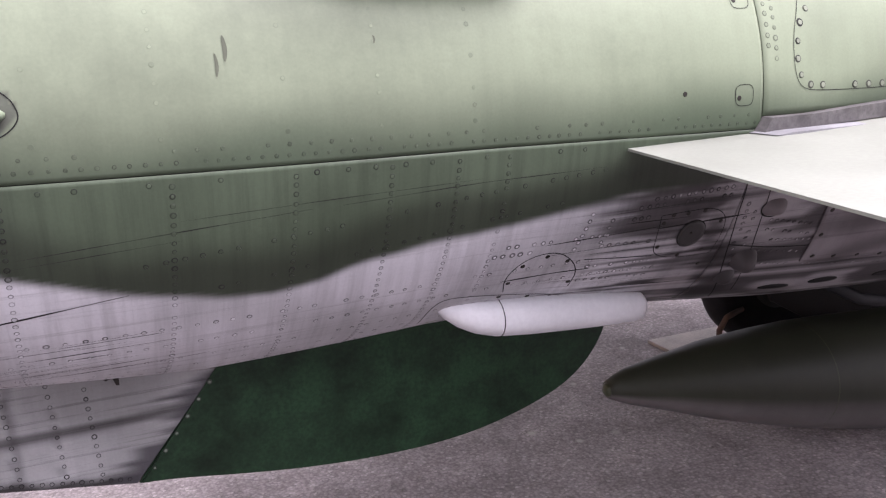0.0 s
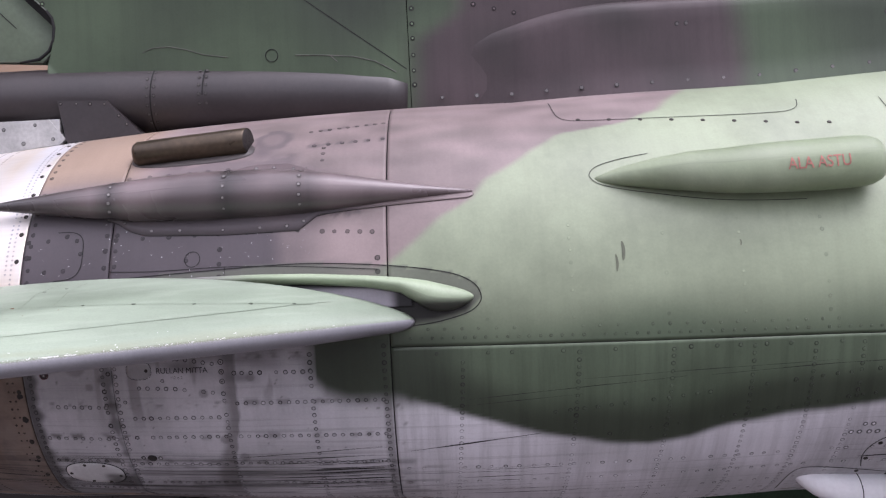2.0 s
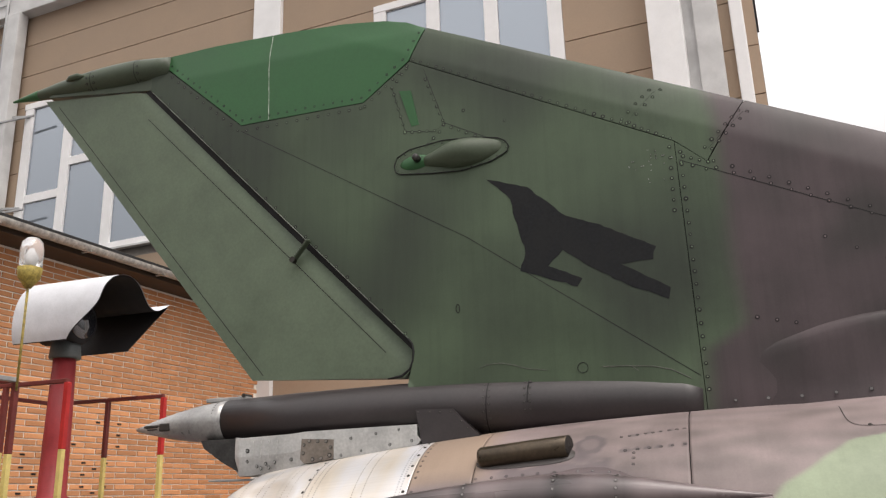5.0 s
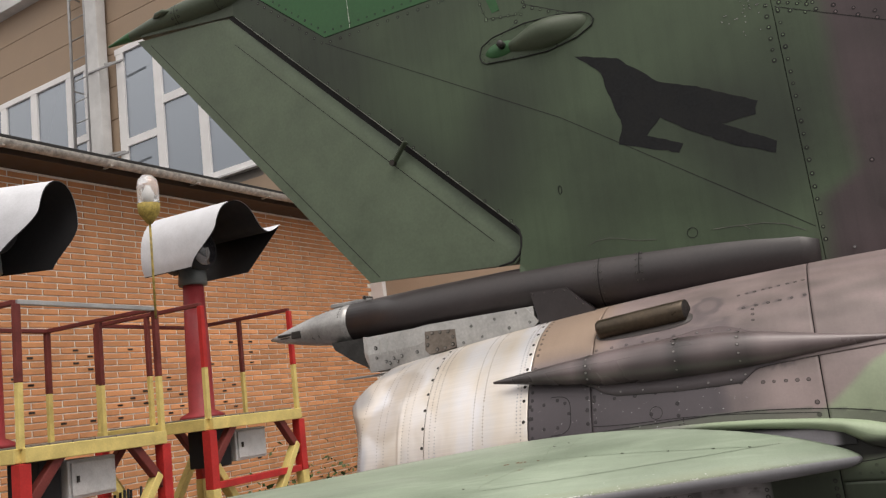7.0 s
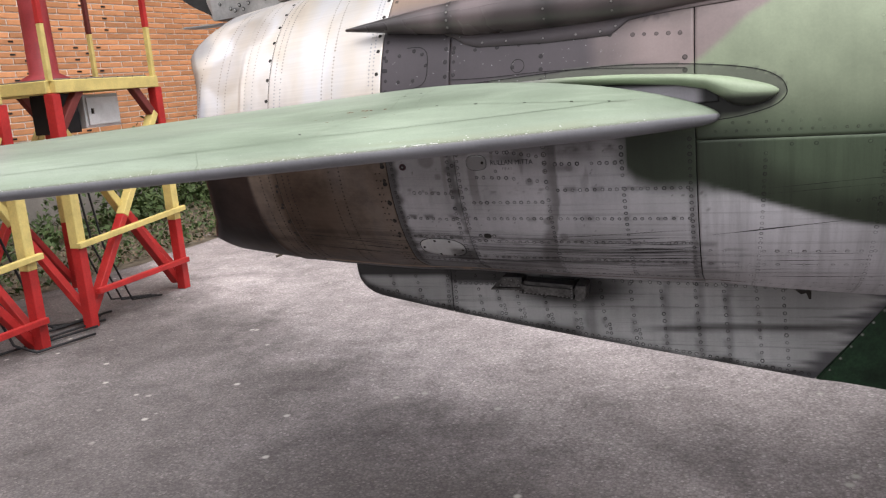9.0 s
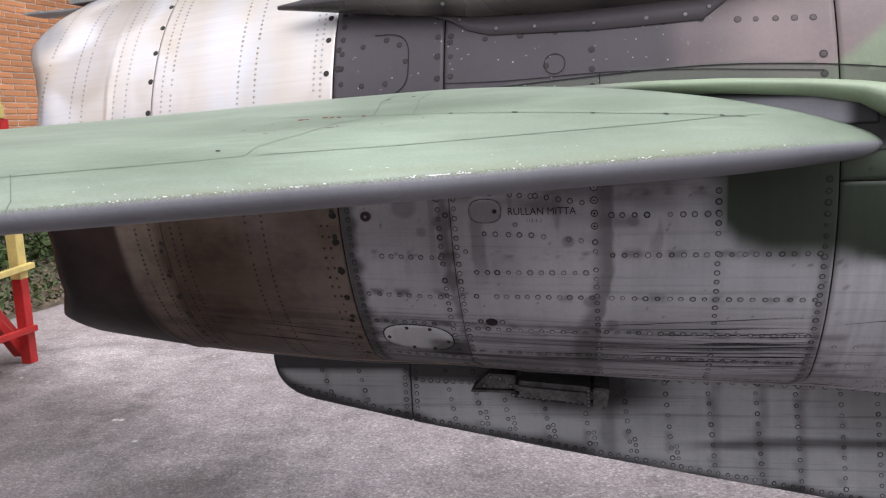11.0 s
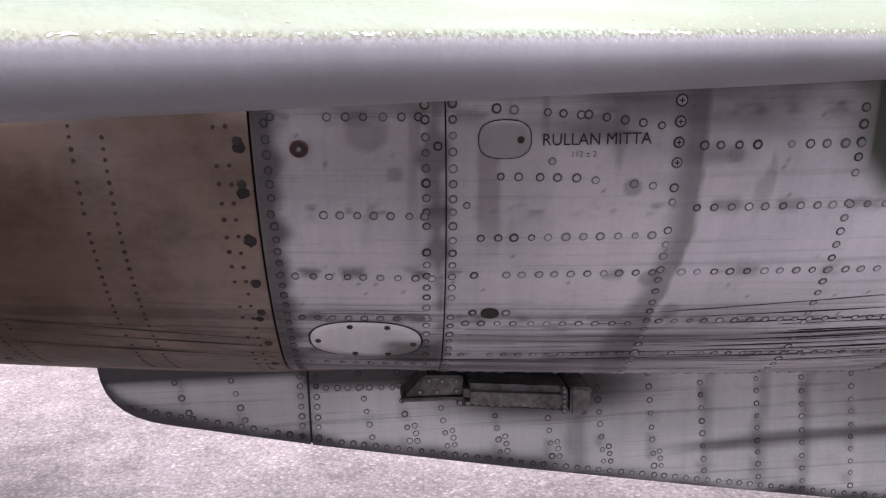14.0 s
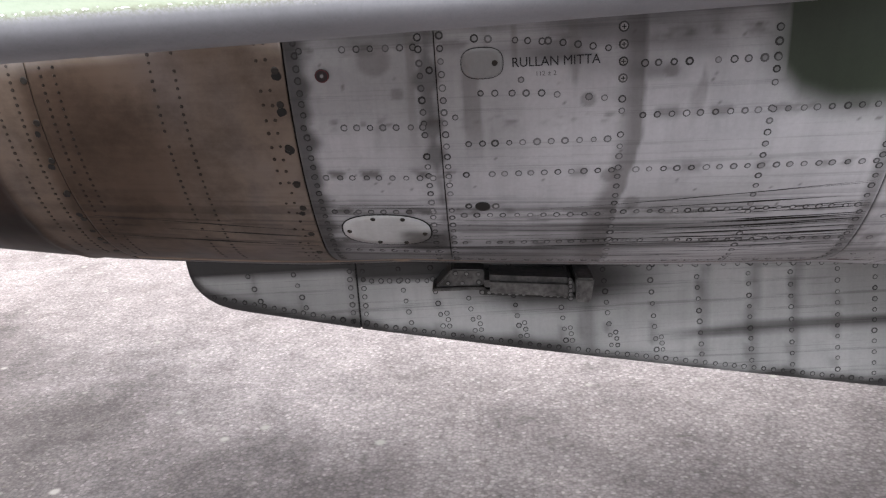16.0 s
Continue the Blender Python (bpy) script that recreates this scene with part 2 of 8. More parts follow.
def asphalt_material():
    m, nt, b = material("worn_asphalt", 0.9)
    big = tex(nt, scale=0.55, detail=5)
    mid = tex(nt, scale=5.0, detail=6)
    stones = tex(nt, "voronoi", scale=90)
    fleck = tex(nt, "voronoi", scale=14)
    c = ramp(nt, big.outputs["Fac"], [(0.3, (0.19, 0.169, 0.168)), (0.52, (0.25, 0.225, 0.224)), (0.7, (0.35, 0.318, 0.318))])
    c = mix(nt, "MULTIPLY", 0.7, c, ramp(nt, mid.outputs["Fac"], [(0.3, 0.7), (0.6, 1.08)]))
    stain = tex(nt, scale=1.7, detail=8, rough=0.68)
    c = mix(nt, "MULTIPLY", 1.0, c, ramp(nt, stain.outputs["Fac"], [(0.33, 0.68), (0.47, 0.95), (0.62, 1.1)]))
    # light level painted into the colour by position, rising towards +x and +y
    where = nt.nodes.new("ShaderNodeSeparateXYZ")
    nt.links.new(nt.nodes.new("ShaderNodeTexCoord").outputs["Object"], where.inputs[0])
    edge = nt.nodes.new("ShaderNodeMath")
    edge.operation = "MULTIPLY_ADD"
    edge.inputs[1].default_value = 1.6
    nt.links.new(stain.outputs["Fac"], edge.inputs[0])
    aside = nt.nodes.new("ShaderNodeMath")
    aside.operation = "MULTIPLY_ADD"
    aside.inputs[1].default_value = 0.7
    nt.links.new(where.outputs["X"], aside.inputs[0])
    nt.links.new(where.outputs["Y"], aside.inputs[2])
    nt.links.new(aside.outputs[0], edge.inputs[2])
    light_grade = nt.nodes.new("ShaderNodeMapRange")
    light_grade.interpolation_type = "SMOOTHSTEP"
    light_grade.inputs["From Min"].default_value, light_grade.inputs["From Max"].default_value = -0.1, 1.3
    light_grade.inputs["To Min"].default_value, light_grade.inputs["To Max"].default_value = 0.66, 1.48
    nt.links.new(edge.outputs[0], light_grade.inputs["Value"])
    c = mix(nt, "MULTIPLY", 1.0, c, light_grade.outputs["Result"])
    moss = tex(nt, scale=34, detail=6, rough=0.7)
    c = mix(nt, "MIX", ramp(nt, moss.outputs["Fac"], [(0.56, 0.0), (0.68, 0.5)]), c, (0.12, 0.112, 0.085))
    tone = nt.nodes.new("ShaderNodeSeparateColor")
    nt.links.new(stones.outputs["Color"], tone.inputs[0])
    c = mix(nt, "MULTIPLY", 1.0, c, ramp(nt, tone.outputs[0], [(0.0, 0.76), (0.5, 0.98), (0.9, 1.08), (1.0, 1.45)]))
    c = mix(nt, "MULTIPLY", 1.0, c, ramp(nt, stones.outputs["Distance"], [(0.35, 1.03), (0.75, 0.77)]))
    ft = nt.nodes.new("ShaderNodeSeparateColor")
    nt.links.new(fleck.outputs["Color"], ft.inputs[0])
    c = mix(nt, "MIX", mix(nt, "MULTIPLY", 1.0, ramp(nt, ft.outputs[1], [(0.945, 0.0), (0.96, 1.0)]), ramp(nt, fleck.outputs["Distance"], [(0.16, 1.0), (0.3, 0.0)])), c, (0.42, 0.4, 0.37))
    nt.links.new(c, b.inputs["Base Color"])
    bump(nt, b, stones.outputs["Distance"], 0.35, 0.003)
    return m


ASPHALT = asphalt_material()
SOIL = plain("leafy_soil", (0.16, 0.135, 0.1), 0.95, vary=0.5, scale=6, fine=60, relief=0.8)
LEAF = plain("green_leaves", (0.07, 0.11, 0.035), 0.6, vary=0.4, scale=3)
DRYLEAF = plain("dry_leaves", (0.24, 0.19, 0.13), 0.8, vary=0.4, scale=5)
BRICK = plain("orange_brick", (0.72, 0.335, 0.155), 0.85, vary=0.22, scale=3.0, fine=70, relief=0.4, random_each=0.22)
MORTAR = plain("pale_mortar", (0.86, 0.81, 0.73), 0.95, vary=0.2, relief=0.4)
PLINTH = plain("grey_concrete_plinth", (0.24, 0.22, 0.2), 0.9, vary=0.3, scale=3)
CLADDING = plain("tan_cladding_panel", (0.37, 0.275, 0.2), 0.8, vary=0.08, scale=1.2, fine=30, relief=0.05, random_each=0.04)
WHITETRIM = plain("white_painted_trim", (0.84, 0.83, 0.83), 0.5, vary=0.08, scale=2)
FASCIA = plain("grey_white_fascia_sheet", (0.62, 0.615, 0.61), 0.45, vary=0.2, scale=2)
ROOFFELT = plain("black_roof_felt", (0.03, 0.03, 0.03), 0.9)
GUTTER = plain("weathered_zinc_gutter", (0.62, 0.6, 0.56), 0.55, 0.1, vary=0.5, scale=14)
SOFFIT = plain("dark_brown_soffit_boards", (0.1, 0.07, 0.05), 0.8, vary=0.3)
GALV = plain("galvanised_ladder_steel", (0.42, 0.42, 0.42), 0.5, 0.5, vary=0.2)
RED = plain("worn_red_enamel", (0.5, 0.03, 0.028), 0.45, vary=0.3, scale=7)
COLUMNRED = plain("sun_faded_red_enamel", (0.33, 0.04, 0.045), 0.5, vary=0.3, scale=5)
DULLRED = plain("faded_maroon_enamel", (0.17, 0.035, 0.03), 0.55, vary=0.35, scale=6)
YELLOW = plain("worn_yellow_enamel", (0.7, 0.56, 0.2), 0.5, vary=0.22, scale=8)
HOODWHITE = plain("grey_white_hood_sheet", (0.6, 0.61, 0.645), 0.5, vary=0.15, scale=6)
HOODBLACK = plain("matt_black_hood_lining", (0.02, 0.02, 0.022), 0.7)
STEELGREY = plain("grey_painted_steel", (0.12, 0.13, 0.13), 0.5, 0.2)
BOXGREY = plain("light_grey_cabinet_paint", (0.62, 0.63, 0.63), 0.5, vary=0.25, scale=5)
DECK = plain("weathered_deck_planks", (0.2, 0.18, 0.16), 0.85, vary=0.35)


def glass(name, tint, rough=0.02):
    m, nt, b = material(name, rough)
    b.inputs["Base Color"].default_value = (*tint, 1)
    b.inputs["Specular IOR Level"].default_value = 1.0
    b.inputs["Coat Weight"].default_value = 1.0
    b.inputs["Coat Roughness"].default_value = 0.02
    return m


PANE = glass("sky_reflecting_window_glass", (0.28, 0.32, 0.37), 0.03)
PANE.node_tree.nodes["Principled BSDF"].inputs["Metallic"].default_value = 0.6
LENS = glass("dark_signal_lens", (0.02, 0.02, 0.025))
CLEAR, _nt, _b = material("clear_ribbed_lamp_glass", 0.12)
_b.inputs["Base Color"].default_value = (0.95, 0.95, 0.95, 1)
_b.inputs["Transmission Weight"].default_value = 0.75

for _m in (SATIN, BROWN, PIPEBROWN):
    _m.node_tree.nodes["Principled BSDF"].inputs["Specular IOR Level"].default_value = 0.6

# ---- building helpers ----


def mesh_object(name, bm, mat, parent=None, label="", smooth=False):
    me = bpy.data.meshes.new(name)
    bm.normal_update()
    bm.to_mesh(me)
    bm.free()
    me.materials.append(mat)
    if smooth:
        me.shade_smooth()
    ob = new(name, me)
    if parent:
        ob.parent = parent
    if label:
        ob["label"] = label
    return ob


def part(name, bm, mat, parent, label="", smooth=False):
    return mesh_object(name, bm, mat, parent, label, smooth)


def raw(name, verts, faces, mat, parent=None, label="", smooth=True, colours=None, uvs=None):
    me = bpy.data.meshes.new(name)
    me.from_pydata([tuple(v) for v in verts], [], faces)
    if colours is not None:
        a = me.color_attributes.new("paint", "FLOAT_COLOR", "POINT")
        a.data.foreach_set("color", np.asarray(colours, dtype=np.float32).ravel())
    if uvs is not None:
        uv = me.uv_layers.new(name="UVMap")
        idx = np.empty(len(me.loops), dtype=np.int32)
        me.loops.foreach_get("vertex_index", idx)
        uv.data.foreach_set("uv", np.asarray(uvs, dtype=np.float32)[idx].ravel())
    me.materials.append(mat)
    if smooth:
        me.shade_smooth()
    me.update()
    ob = new(name, me)
    if parent:
        ob.parent = parent
    if label:
        ob["label"] = label
    return ob


def empty(name, label, category, at=(0, 0, 0), group="", kind=""):
    ob = new(name)
    ob.location = at
    ob.empty_display_size = 0.1
    return tagged(ob, label, category, group, kind)


def box_bm(lo, hi, bevel=0.0, bm=None):
    bm = bm or bmesh.new()
    m = Matrix.LocRotScale([(a + b) / 2 for a, b in zip(lo, hi)], None, [b - a for a, b in zip(lo, hi)])
    r = bmesh.ops.create_cube(bm, size=1.0, matrix=m)
    if bevel:
        es = list({e for v in r["verts"] for e in v.link_edges})
        bmesh.ops.bevel(bm, geom=es, offset=bevel, segments=2, affect="EDGES", profile=0.6)
    return bm


def bar_bm(a, b, w, d=None, bevel=0.004, bm=None, up=(0, 0, 1)):
    """A square bar from a to b."""
    bm = bm or bmesh.new()
    a, b = Vector(a), Vector(b)
    z = (b - a).normalized()
    x = Vector(up).cross(z)
    if x.length < 1e-3:
        x = Vector((1, 0, 0))
    x.normalize()
    y = z.cross(x)
    m = Matrix((x, y, z)).transposed().to_4x4()
    m.translation = (a + b) / 2
    r = bmesh.ops.create_cube(bm, size=1.0, matrix=m @ Matrix.Diagonal((w, d or w, (b - a).length, 1)))
    if bevel:
        es = list({e for v in r["verts"] for e in v.link_edges})
        bmesh.ops.bevel(bm, geom=es, offset=bevel, segments=1, affect="EDGES")
    return bm


def tube_bm(path, radii, sides=20, bm=None, cap=True):
    """A round tube along points, with a radius at each."""
    bm = bm or bmesh.new()
    pts = [Vector(p) for p in path]
    if isinstance(radii, (int, float)):
        radii = [radii] * len(pts)
    radii = [float(r) for r in radii]
    rings, ref = [], None
    for i, p in enumerate(pts):
        t = (pts[min(i + 1, len(pts) - 1)] - pts[max(i - 1, 0)]).normalized()
        if ref is None:
            ref = Vector((0, 0, 1)) if abs(t.z) < 0.9 else Vector((1, 0, 0))
        x = ref.cross(t).normalized()
        y = t.cross(x)
        ref = y
        rings.append([bm.verts.new(p + radii[i] * (math.cos(a) * x + math.sin(a) * y)) for a in [2 * math.pi * k / sides for k in range(sides)]])
    for r, s in zip(rings, rings[1:]):
        for k in range(sides):
            bm.faces.new((r[k], r[(k + 1) % sides], s[(k + 1) % sides], s[k]))
    if cap:
        bm.faces.new(rings[0][::-1])
        bm.faces.new(rings[-1])
    return bm


def interp(x, table):
    return float(np.interp(x, [p[0] for p in table], [p[1] for p in table]))


def smooth01(v):
    v = min(1.0, max(0.0, v))
    return v * v * (3 - 2 * v)


def lerp3(a, b, k):
    return tuple(p + (q - p) * k for p, q in zip(a, b))


def prism(poly, y0, y1, bm=None):
    """A plate from an outline of (x, z), between y0 and y1."""
    bm = bm or bmesh.new()
    f = [bm.verts.new((x, y0, z)) for x, z in poly]
    b = [bm.verts.new((x, y1, z)) for x, z in poly]
    bm.faces.new(f)
    bm.faces.new(b[::-1])
    n = len(poly)
    for i in range(n):
        bm.faces.new((f[i], b[i], b[(i + 1) % n], f[(i + 1) % n]))
    return bm


# ---- the fuselage's shape: x forward, the symmetry plane is y = 0 ----
AXIS = 1.373


def radius(x):
    xx = min(x, 0.9)
    return 0.59 + 0.016 * xx - 0.038 * xx * xx


def swell(x, deg):
    """How far the belly hangs below the round section towards the wheel bays, and the back rises under the spine."""
    d = (deg + 180) % 360 - 180
    d = 180 - d if d > 90 else -180 - d if d < -90 else d
    flat = -interp(x, [(-1.5, 0.006), (-1.1, 0.018), (-0.9, 0.032), (-0.1, 0.032), (0.35, 0.0)]) * smooth01((-d - 46) / 20) if x < 0.35 else 0.0
    if x < 0.2:
        return flat
    belly = interp(x, [(1.15, 0), (1.5, 0.035), (1.7, 0.055), (2.0, 0.085), (2.4, 0.11), (3.0, 0.12), (5.0, 0.12)]) * smooth01((-d - 25) / 42)
    return flat + belly + interp(x, [(0.2, 0), (0.73, 0.03), (1.24, 0.07), (2.0, 0.11), (5.0, 0.11)]) * smooth01((d - 40) / 38)


def skin_at(x, deg, off=0.0):
    """A place on the skin: 0 degrees is the flank towards the camera, 90 the top, -90 the belly."""
    a, r = radians(deg), radius(x) + swell(x, deg) + off
    return Vector((x, -r * math.cos(a), AXIS + r * math.sin(a)))


def skin_normal(x, deg):
    a = radians(deg)
    return Vector((0.0, -math.cos(a), math.sin(a)))


GREEN = (0.27, 0.318, 0.216)
PINK = (0.262, 0.207, 0.202)
DARKGREY = (0.08, 0.069, 0.077)
GREY = (0.62, 0.61, 0.635)
LOW_EDGE = [(-0.33, -12), (-0.3, -15.5), (-0.25, -17.2), (-0.14, -17.6), (-0.04, -19.6), (0.05, -23), (0.2, -28), (0.36, -31.4), (0.46, -32.5), (0.55, -31), (0.66, -28), (0.84, -25.4), (0.98, -24.8), (1.14, -22), (1.28, -20.3), (1.6, -19), (3, -19)]
UP_EDGE = [(-20, -0.5), (4, -0.32), (10, -0.21), (15, -0.145), (20, -0.08), (26, -0.015), (30, 0.06), (35, 0.092), (42, 0.194), (50, 0.29), (54, 0.45), (60, 0.56), (79, 0.70), (100, 0.9)]


RIM_UP = [(-0.85, 14.0), (-0.45, 15.6), (-0.317, 15.6), (-0.147, 14.3), (-0.006, 12.2), (0.054, 9.6), (0.071, 6.2)]
RIM_LOW = [(-0.85, 1.0), (-0.1, 0.2), (-0.042, 0.7), (0.034, 2.5), (0.071, 6.2)]


def soot_lines(c, x, deg):
    """Scratches and soot drawn out along the airflow low on the tail."""
    m = smooth01((-deg - 26) / 14) * smooth01((0.02 - x) / 0.1)
    v = deg - 3.2 * x
    a = noise.noise((x * 1.1, v * 0.42, 21))
    b = noise.noise((x * 1.7 + 5, v * 1.25, 22))
    d = noise.noise((x * 2.3 + 9, v * 2.6, 23))
    k = max(smooth01((a - 0.22) / 0.12) * 0.75, smooth01((b - 0.27) / 0.08) * 0.85, smooth01((d - 0.33) / 0.07) * 0.7)
    return lerp3(c, (0.03, 0.028, 0.027), 0.5 * k * m)


def camouflage(x, deg):
    """The paint of the fuselage: colour and how streaked it is."""
    wob = noise.noise((x * 9, deg * 0.12, 0.3)) * 0.02
    n2 = noise.noise((x * 3.1, deg * 0.05, 4.0))
    fade = noise.noise((x * 1.7 + 7, deg * 0.03, 1.0))
    # upper colours
    k_dark = smooth01((42 - deg) / 6 + n2 * 0.5) * smooth01((-0.33 - x) / 0.1 + n2 * 0.5) * smooth01((x + 1.06) / 0.02)
    k_dark = max(k_dark, 0.55 * smooth01((46 - deg + 8 * n2) / 8) * smooth01((-0.25 - x) / 0.12))
    k_dark = max(k_dark, 0.9 * smooth01((18 - deg) / 5) * smooth01((-0.2 - x) / 0.1))
    smudge = math.exp(-((x + 0.47) / 0.045) ** 2 - ((deg - 50) / 4.5) ** 2)
    pink = lerp3(PINK, (0.16, 0.13, 0.125), smooth01(0.35 + fade + 0.5 * noise.noise((x * 8, deg * 0.2, 3))))
    pink = lerp3(pink, (0.3, 0.22, 0.16), 0.8 * smooth01((-0.72 - x) / 0.12) * smooth01((deg - 40) / 6))
    blur = noise.noise((x * 20, deg * 0.4, 52))
    smudge = max(smudge, 0.9 * smooth01((49 + 2.5 * blur - deg) / 2.5) * smooth01((x + 0.78) / 0.1) * smooth01((-0.35 - x) / 0.05))
    out = math.hypot((x + 0.447) / 0.05, (deg - 56.2) / 5.4)
    smudge = max(smudge, smooth01((1.1 + 0.3 * blur - out) * 5) * (0.45 + 0.5 * smooth01((out - 0.45) * 4)))
    for sx, sd, sa, sb in [(-0.335, 51.2, 0.02, 1.3), (-0.301, 51.6, 0.011, 0.9), (-0.272, 51.7, 0.009, 0.8), (-0.238, 51.8, 0.009, 0.9), (-0.2, 51.9, 0.011, 1.1), (-0.161, 52.3, 0.011, 1.1), (-0.31, 59.4, 0.02, 0.7), (-0.268, 60.2, 0.01, 0.6), (-0.235, 60.5, 0.009, 0.6), (-0.2, 60.8, 0.012, 0.7), (-0.27, 27.6, 0.012, 0.8), (-0.24, 27.7, 0.012, 0.9), (-0.215, 27.8, 0.01, 0.9)]:
        smudge = max(smudge, 0.8 * smooth01((1.15 - math.hypot((x - sx) / sa, (deg - sd) / sb)) * 2.5))
    up = lerp3(pink, DARKGREY, max(k_dark, 0.7 * smudge))
    k_green = smooth01((x - interp(deg, UP_EDGE) + wob) / 0.035 + 0.5)
    # dirt rubbed along the lengthwise joint; light falloff painted darker down the flank
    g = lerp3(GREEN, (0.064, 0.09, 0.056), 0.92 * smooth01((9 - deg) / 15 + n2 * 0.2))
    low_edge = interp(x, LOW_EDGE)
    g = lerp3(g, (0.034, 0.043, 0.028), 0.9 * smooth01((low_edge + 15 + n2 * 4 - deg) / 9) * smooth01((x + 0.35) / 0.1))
    # green darkened again for the shade under the tailplane
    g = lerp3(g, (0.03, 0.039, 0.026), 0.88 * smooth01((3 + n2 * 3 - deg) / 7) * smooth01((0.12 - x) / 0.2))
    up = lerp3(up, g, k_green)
    # rubbed grey ground inside the tailplane collar's outline, its hollow's shade painted black
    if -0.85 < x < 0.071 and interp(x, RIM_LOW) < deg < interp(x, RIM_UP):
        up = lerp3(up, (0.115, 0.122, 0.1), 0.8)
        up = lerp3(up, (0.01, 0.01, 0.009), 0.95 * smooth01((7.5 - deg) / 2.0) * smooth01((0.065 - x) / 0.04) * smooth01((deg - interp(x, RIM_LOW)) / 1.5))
    # grey belly
    edge = interp(x, LOW_EDGE)
    soft = 2.6 + 4.5 * smooth01((-0.06 - x) / 0.1)
    k_low = smooth01((edge - deg + wob * 40) / soft + 0.5)
    if x < -0.325:
        k_low = max(k_low, smooth01((-0.325 - x + 1.6 * wob) / 0.075 + 0.5) * smooth01((2 - deg) / 3))
    low = lerp3(GREY, (0.46, 0.455, 0.465), smooth01(0.3 + n2 * 1.2))
    low = lerp3(low, tuple(0.87 * v for v in low), smooth01((-0.1 - x) / 0.1))
    # stains with a sharp edge over the frames of the tail
    if x < -0.1:
        deg0, deg = deg, (deg - 0.55) / 0.965
        fine = noise.noise((x * 14, deg * 0.3, 17))
        fx = -0.515 - 0.035 * smooth01((-deg - 18) / 26) + 0.004 * fine
        low = lerp3(low, (0.13, 0.12, 0.12), 0.68 * smooth01((fx - x) / 0.006 + 0.5) * smooth01((x - fx + 0.055 + 0.03 * n2) / 0.03))
        low = lerp3(low, (0.17, 0.16, 0.16), 0.6 * smooth01((0.016 - abs(x + 0.762 + 0.004 * fine)) / 0.006) * smooth01((deg + 27) / 9) * smooth01((-8 - deg) / 4))
        low = lerp3(low, (0.045, 0.042, 0.042), 0.62 * smooth01(1.0 - abs(x + 0.819 + n2 * 0.008) / 0.016 + 1.6 * fine))
        low = lerp3(low, (0.12, 0.115, 0.115), 0.6 * smooth01(1.3 - abs(x + 0.158) / 0.014))
        low = lerp3(low, (0.04, 0.037, 0.037), 0.85 * smooth01(1.35 - abs(x + 1.022) / 0.024 + 0.5 * fine))
        # rubbed rear panel tops, darkened further for the tailplane's shade, and grime low down
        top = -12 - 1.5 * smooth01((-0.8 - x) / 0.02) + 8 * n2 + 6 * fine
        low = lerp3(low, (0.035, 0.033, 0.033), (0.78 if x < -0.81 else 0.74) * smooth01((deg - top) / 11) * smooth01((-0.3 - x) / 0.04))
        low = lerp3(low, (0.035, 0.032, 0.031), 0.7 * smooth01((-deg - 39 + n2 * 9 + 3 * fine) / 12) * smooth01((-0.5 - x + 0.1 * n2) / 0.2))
        low = lerp3(low, (0.02, 0.018, 0.017), 0.85 * smooth01(1.4 - math.hypot((x + 0.845) / 0.035, (deg + 46) / 4.5) + 0.6 * fine))
        low = lerp3(low, (0.1, 0.094, 0.092), 0.2 * smooth01((-deg - 27 + n2 * 10) / 16))
        # grime gathered round the rivet rows, spatter and dark runs
        for rd in (-6.2, -18.4, -28.2, -37, -46.4) if x < -0.545 else (-6.2, -18, -27.7, -37.3, -46.3):
            patch = noise.noise((x * 26, rd * 3.1, 31)) + 0.4 * noise.noise((x * 60, deg * 1.2, 32))
            low = lerp3(low, (0.07, 0.064, 0.06), (0.75 if x < -0.8 else 0.5) * math.exp(-((deg - rd) / 0.95) ** 2) * smooth01((patch - 0.02) / 0.3))
        spat = noise.noise((x * 150, deg * 1.5, 33)) + 0.35 * noise.noise((x * 12, deg * 0.12, 34))
        low = lerp3(low, (0.07, 0.064, 0.058), 0.6 * smooth01((spat - 0.67) / 0.08))
        rn = noise.noise((x * 48, deg * 0.03, 35)) + 0.3 * noise.noise((x * 9, deg * 0.1, 36))
        low = lerp3(low, (0.16, 0.15, 0.14), 0.45 * smooth01((rn - 0.32) / 0.14) * smooth01((deg + 30) / 20))
        for sx, sd, sr in ((-0.595, -15.5, 0.014), (-0.52, -35, 0.016), (-0.48, -11.5, 0.013), (-0.56, -29, 0.015), (-0.9, -8, 0.03), (-0.87, -13.5, 0.012)):
            low = lerp3(low, (0.17, 0.16, 0.16), 0.55 * smooth01((1 - math.hypot(x - sx, radians(deg - sd) * 0.57) / sr) * 3))
        deg = deg0
    if x > 1.0:
        # soot blown back from the wheel bays: long ragged smears over the pale paint
        s1 = noise.noise((x * 2.6, deg * 0.34, 19)) + 0.5 * noise.noise((x * 5, deg * 0.9, 20))
        s2 = noise.noise((x * 1.6 + 3, deg * 0.8, 24))
        low = lerp3(low, (0.3, 0.275, 0.28), 0.75 * smooth01((x - 1.3) / 0.25))
        up_k = smooth01((deg + 33) / 10)
        low = lerp3(low, (0.045, 0.038, 0.039), 0.9 * smooth01((s1 + 0.5 * (x - 1.5) + 0.28 * up_k - 0.08) / 0.3) * smooth01((x - 1.08) / 0.25))
        low = lerp3(low, (0.03, 0.026, 0.026), 0.75 * smooth01((s2 - 0.22) / 0.12) * smooth01((x - 1.15) / 0.2))
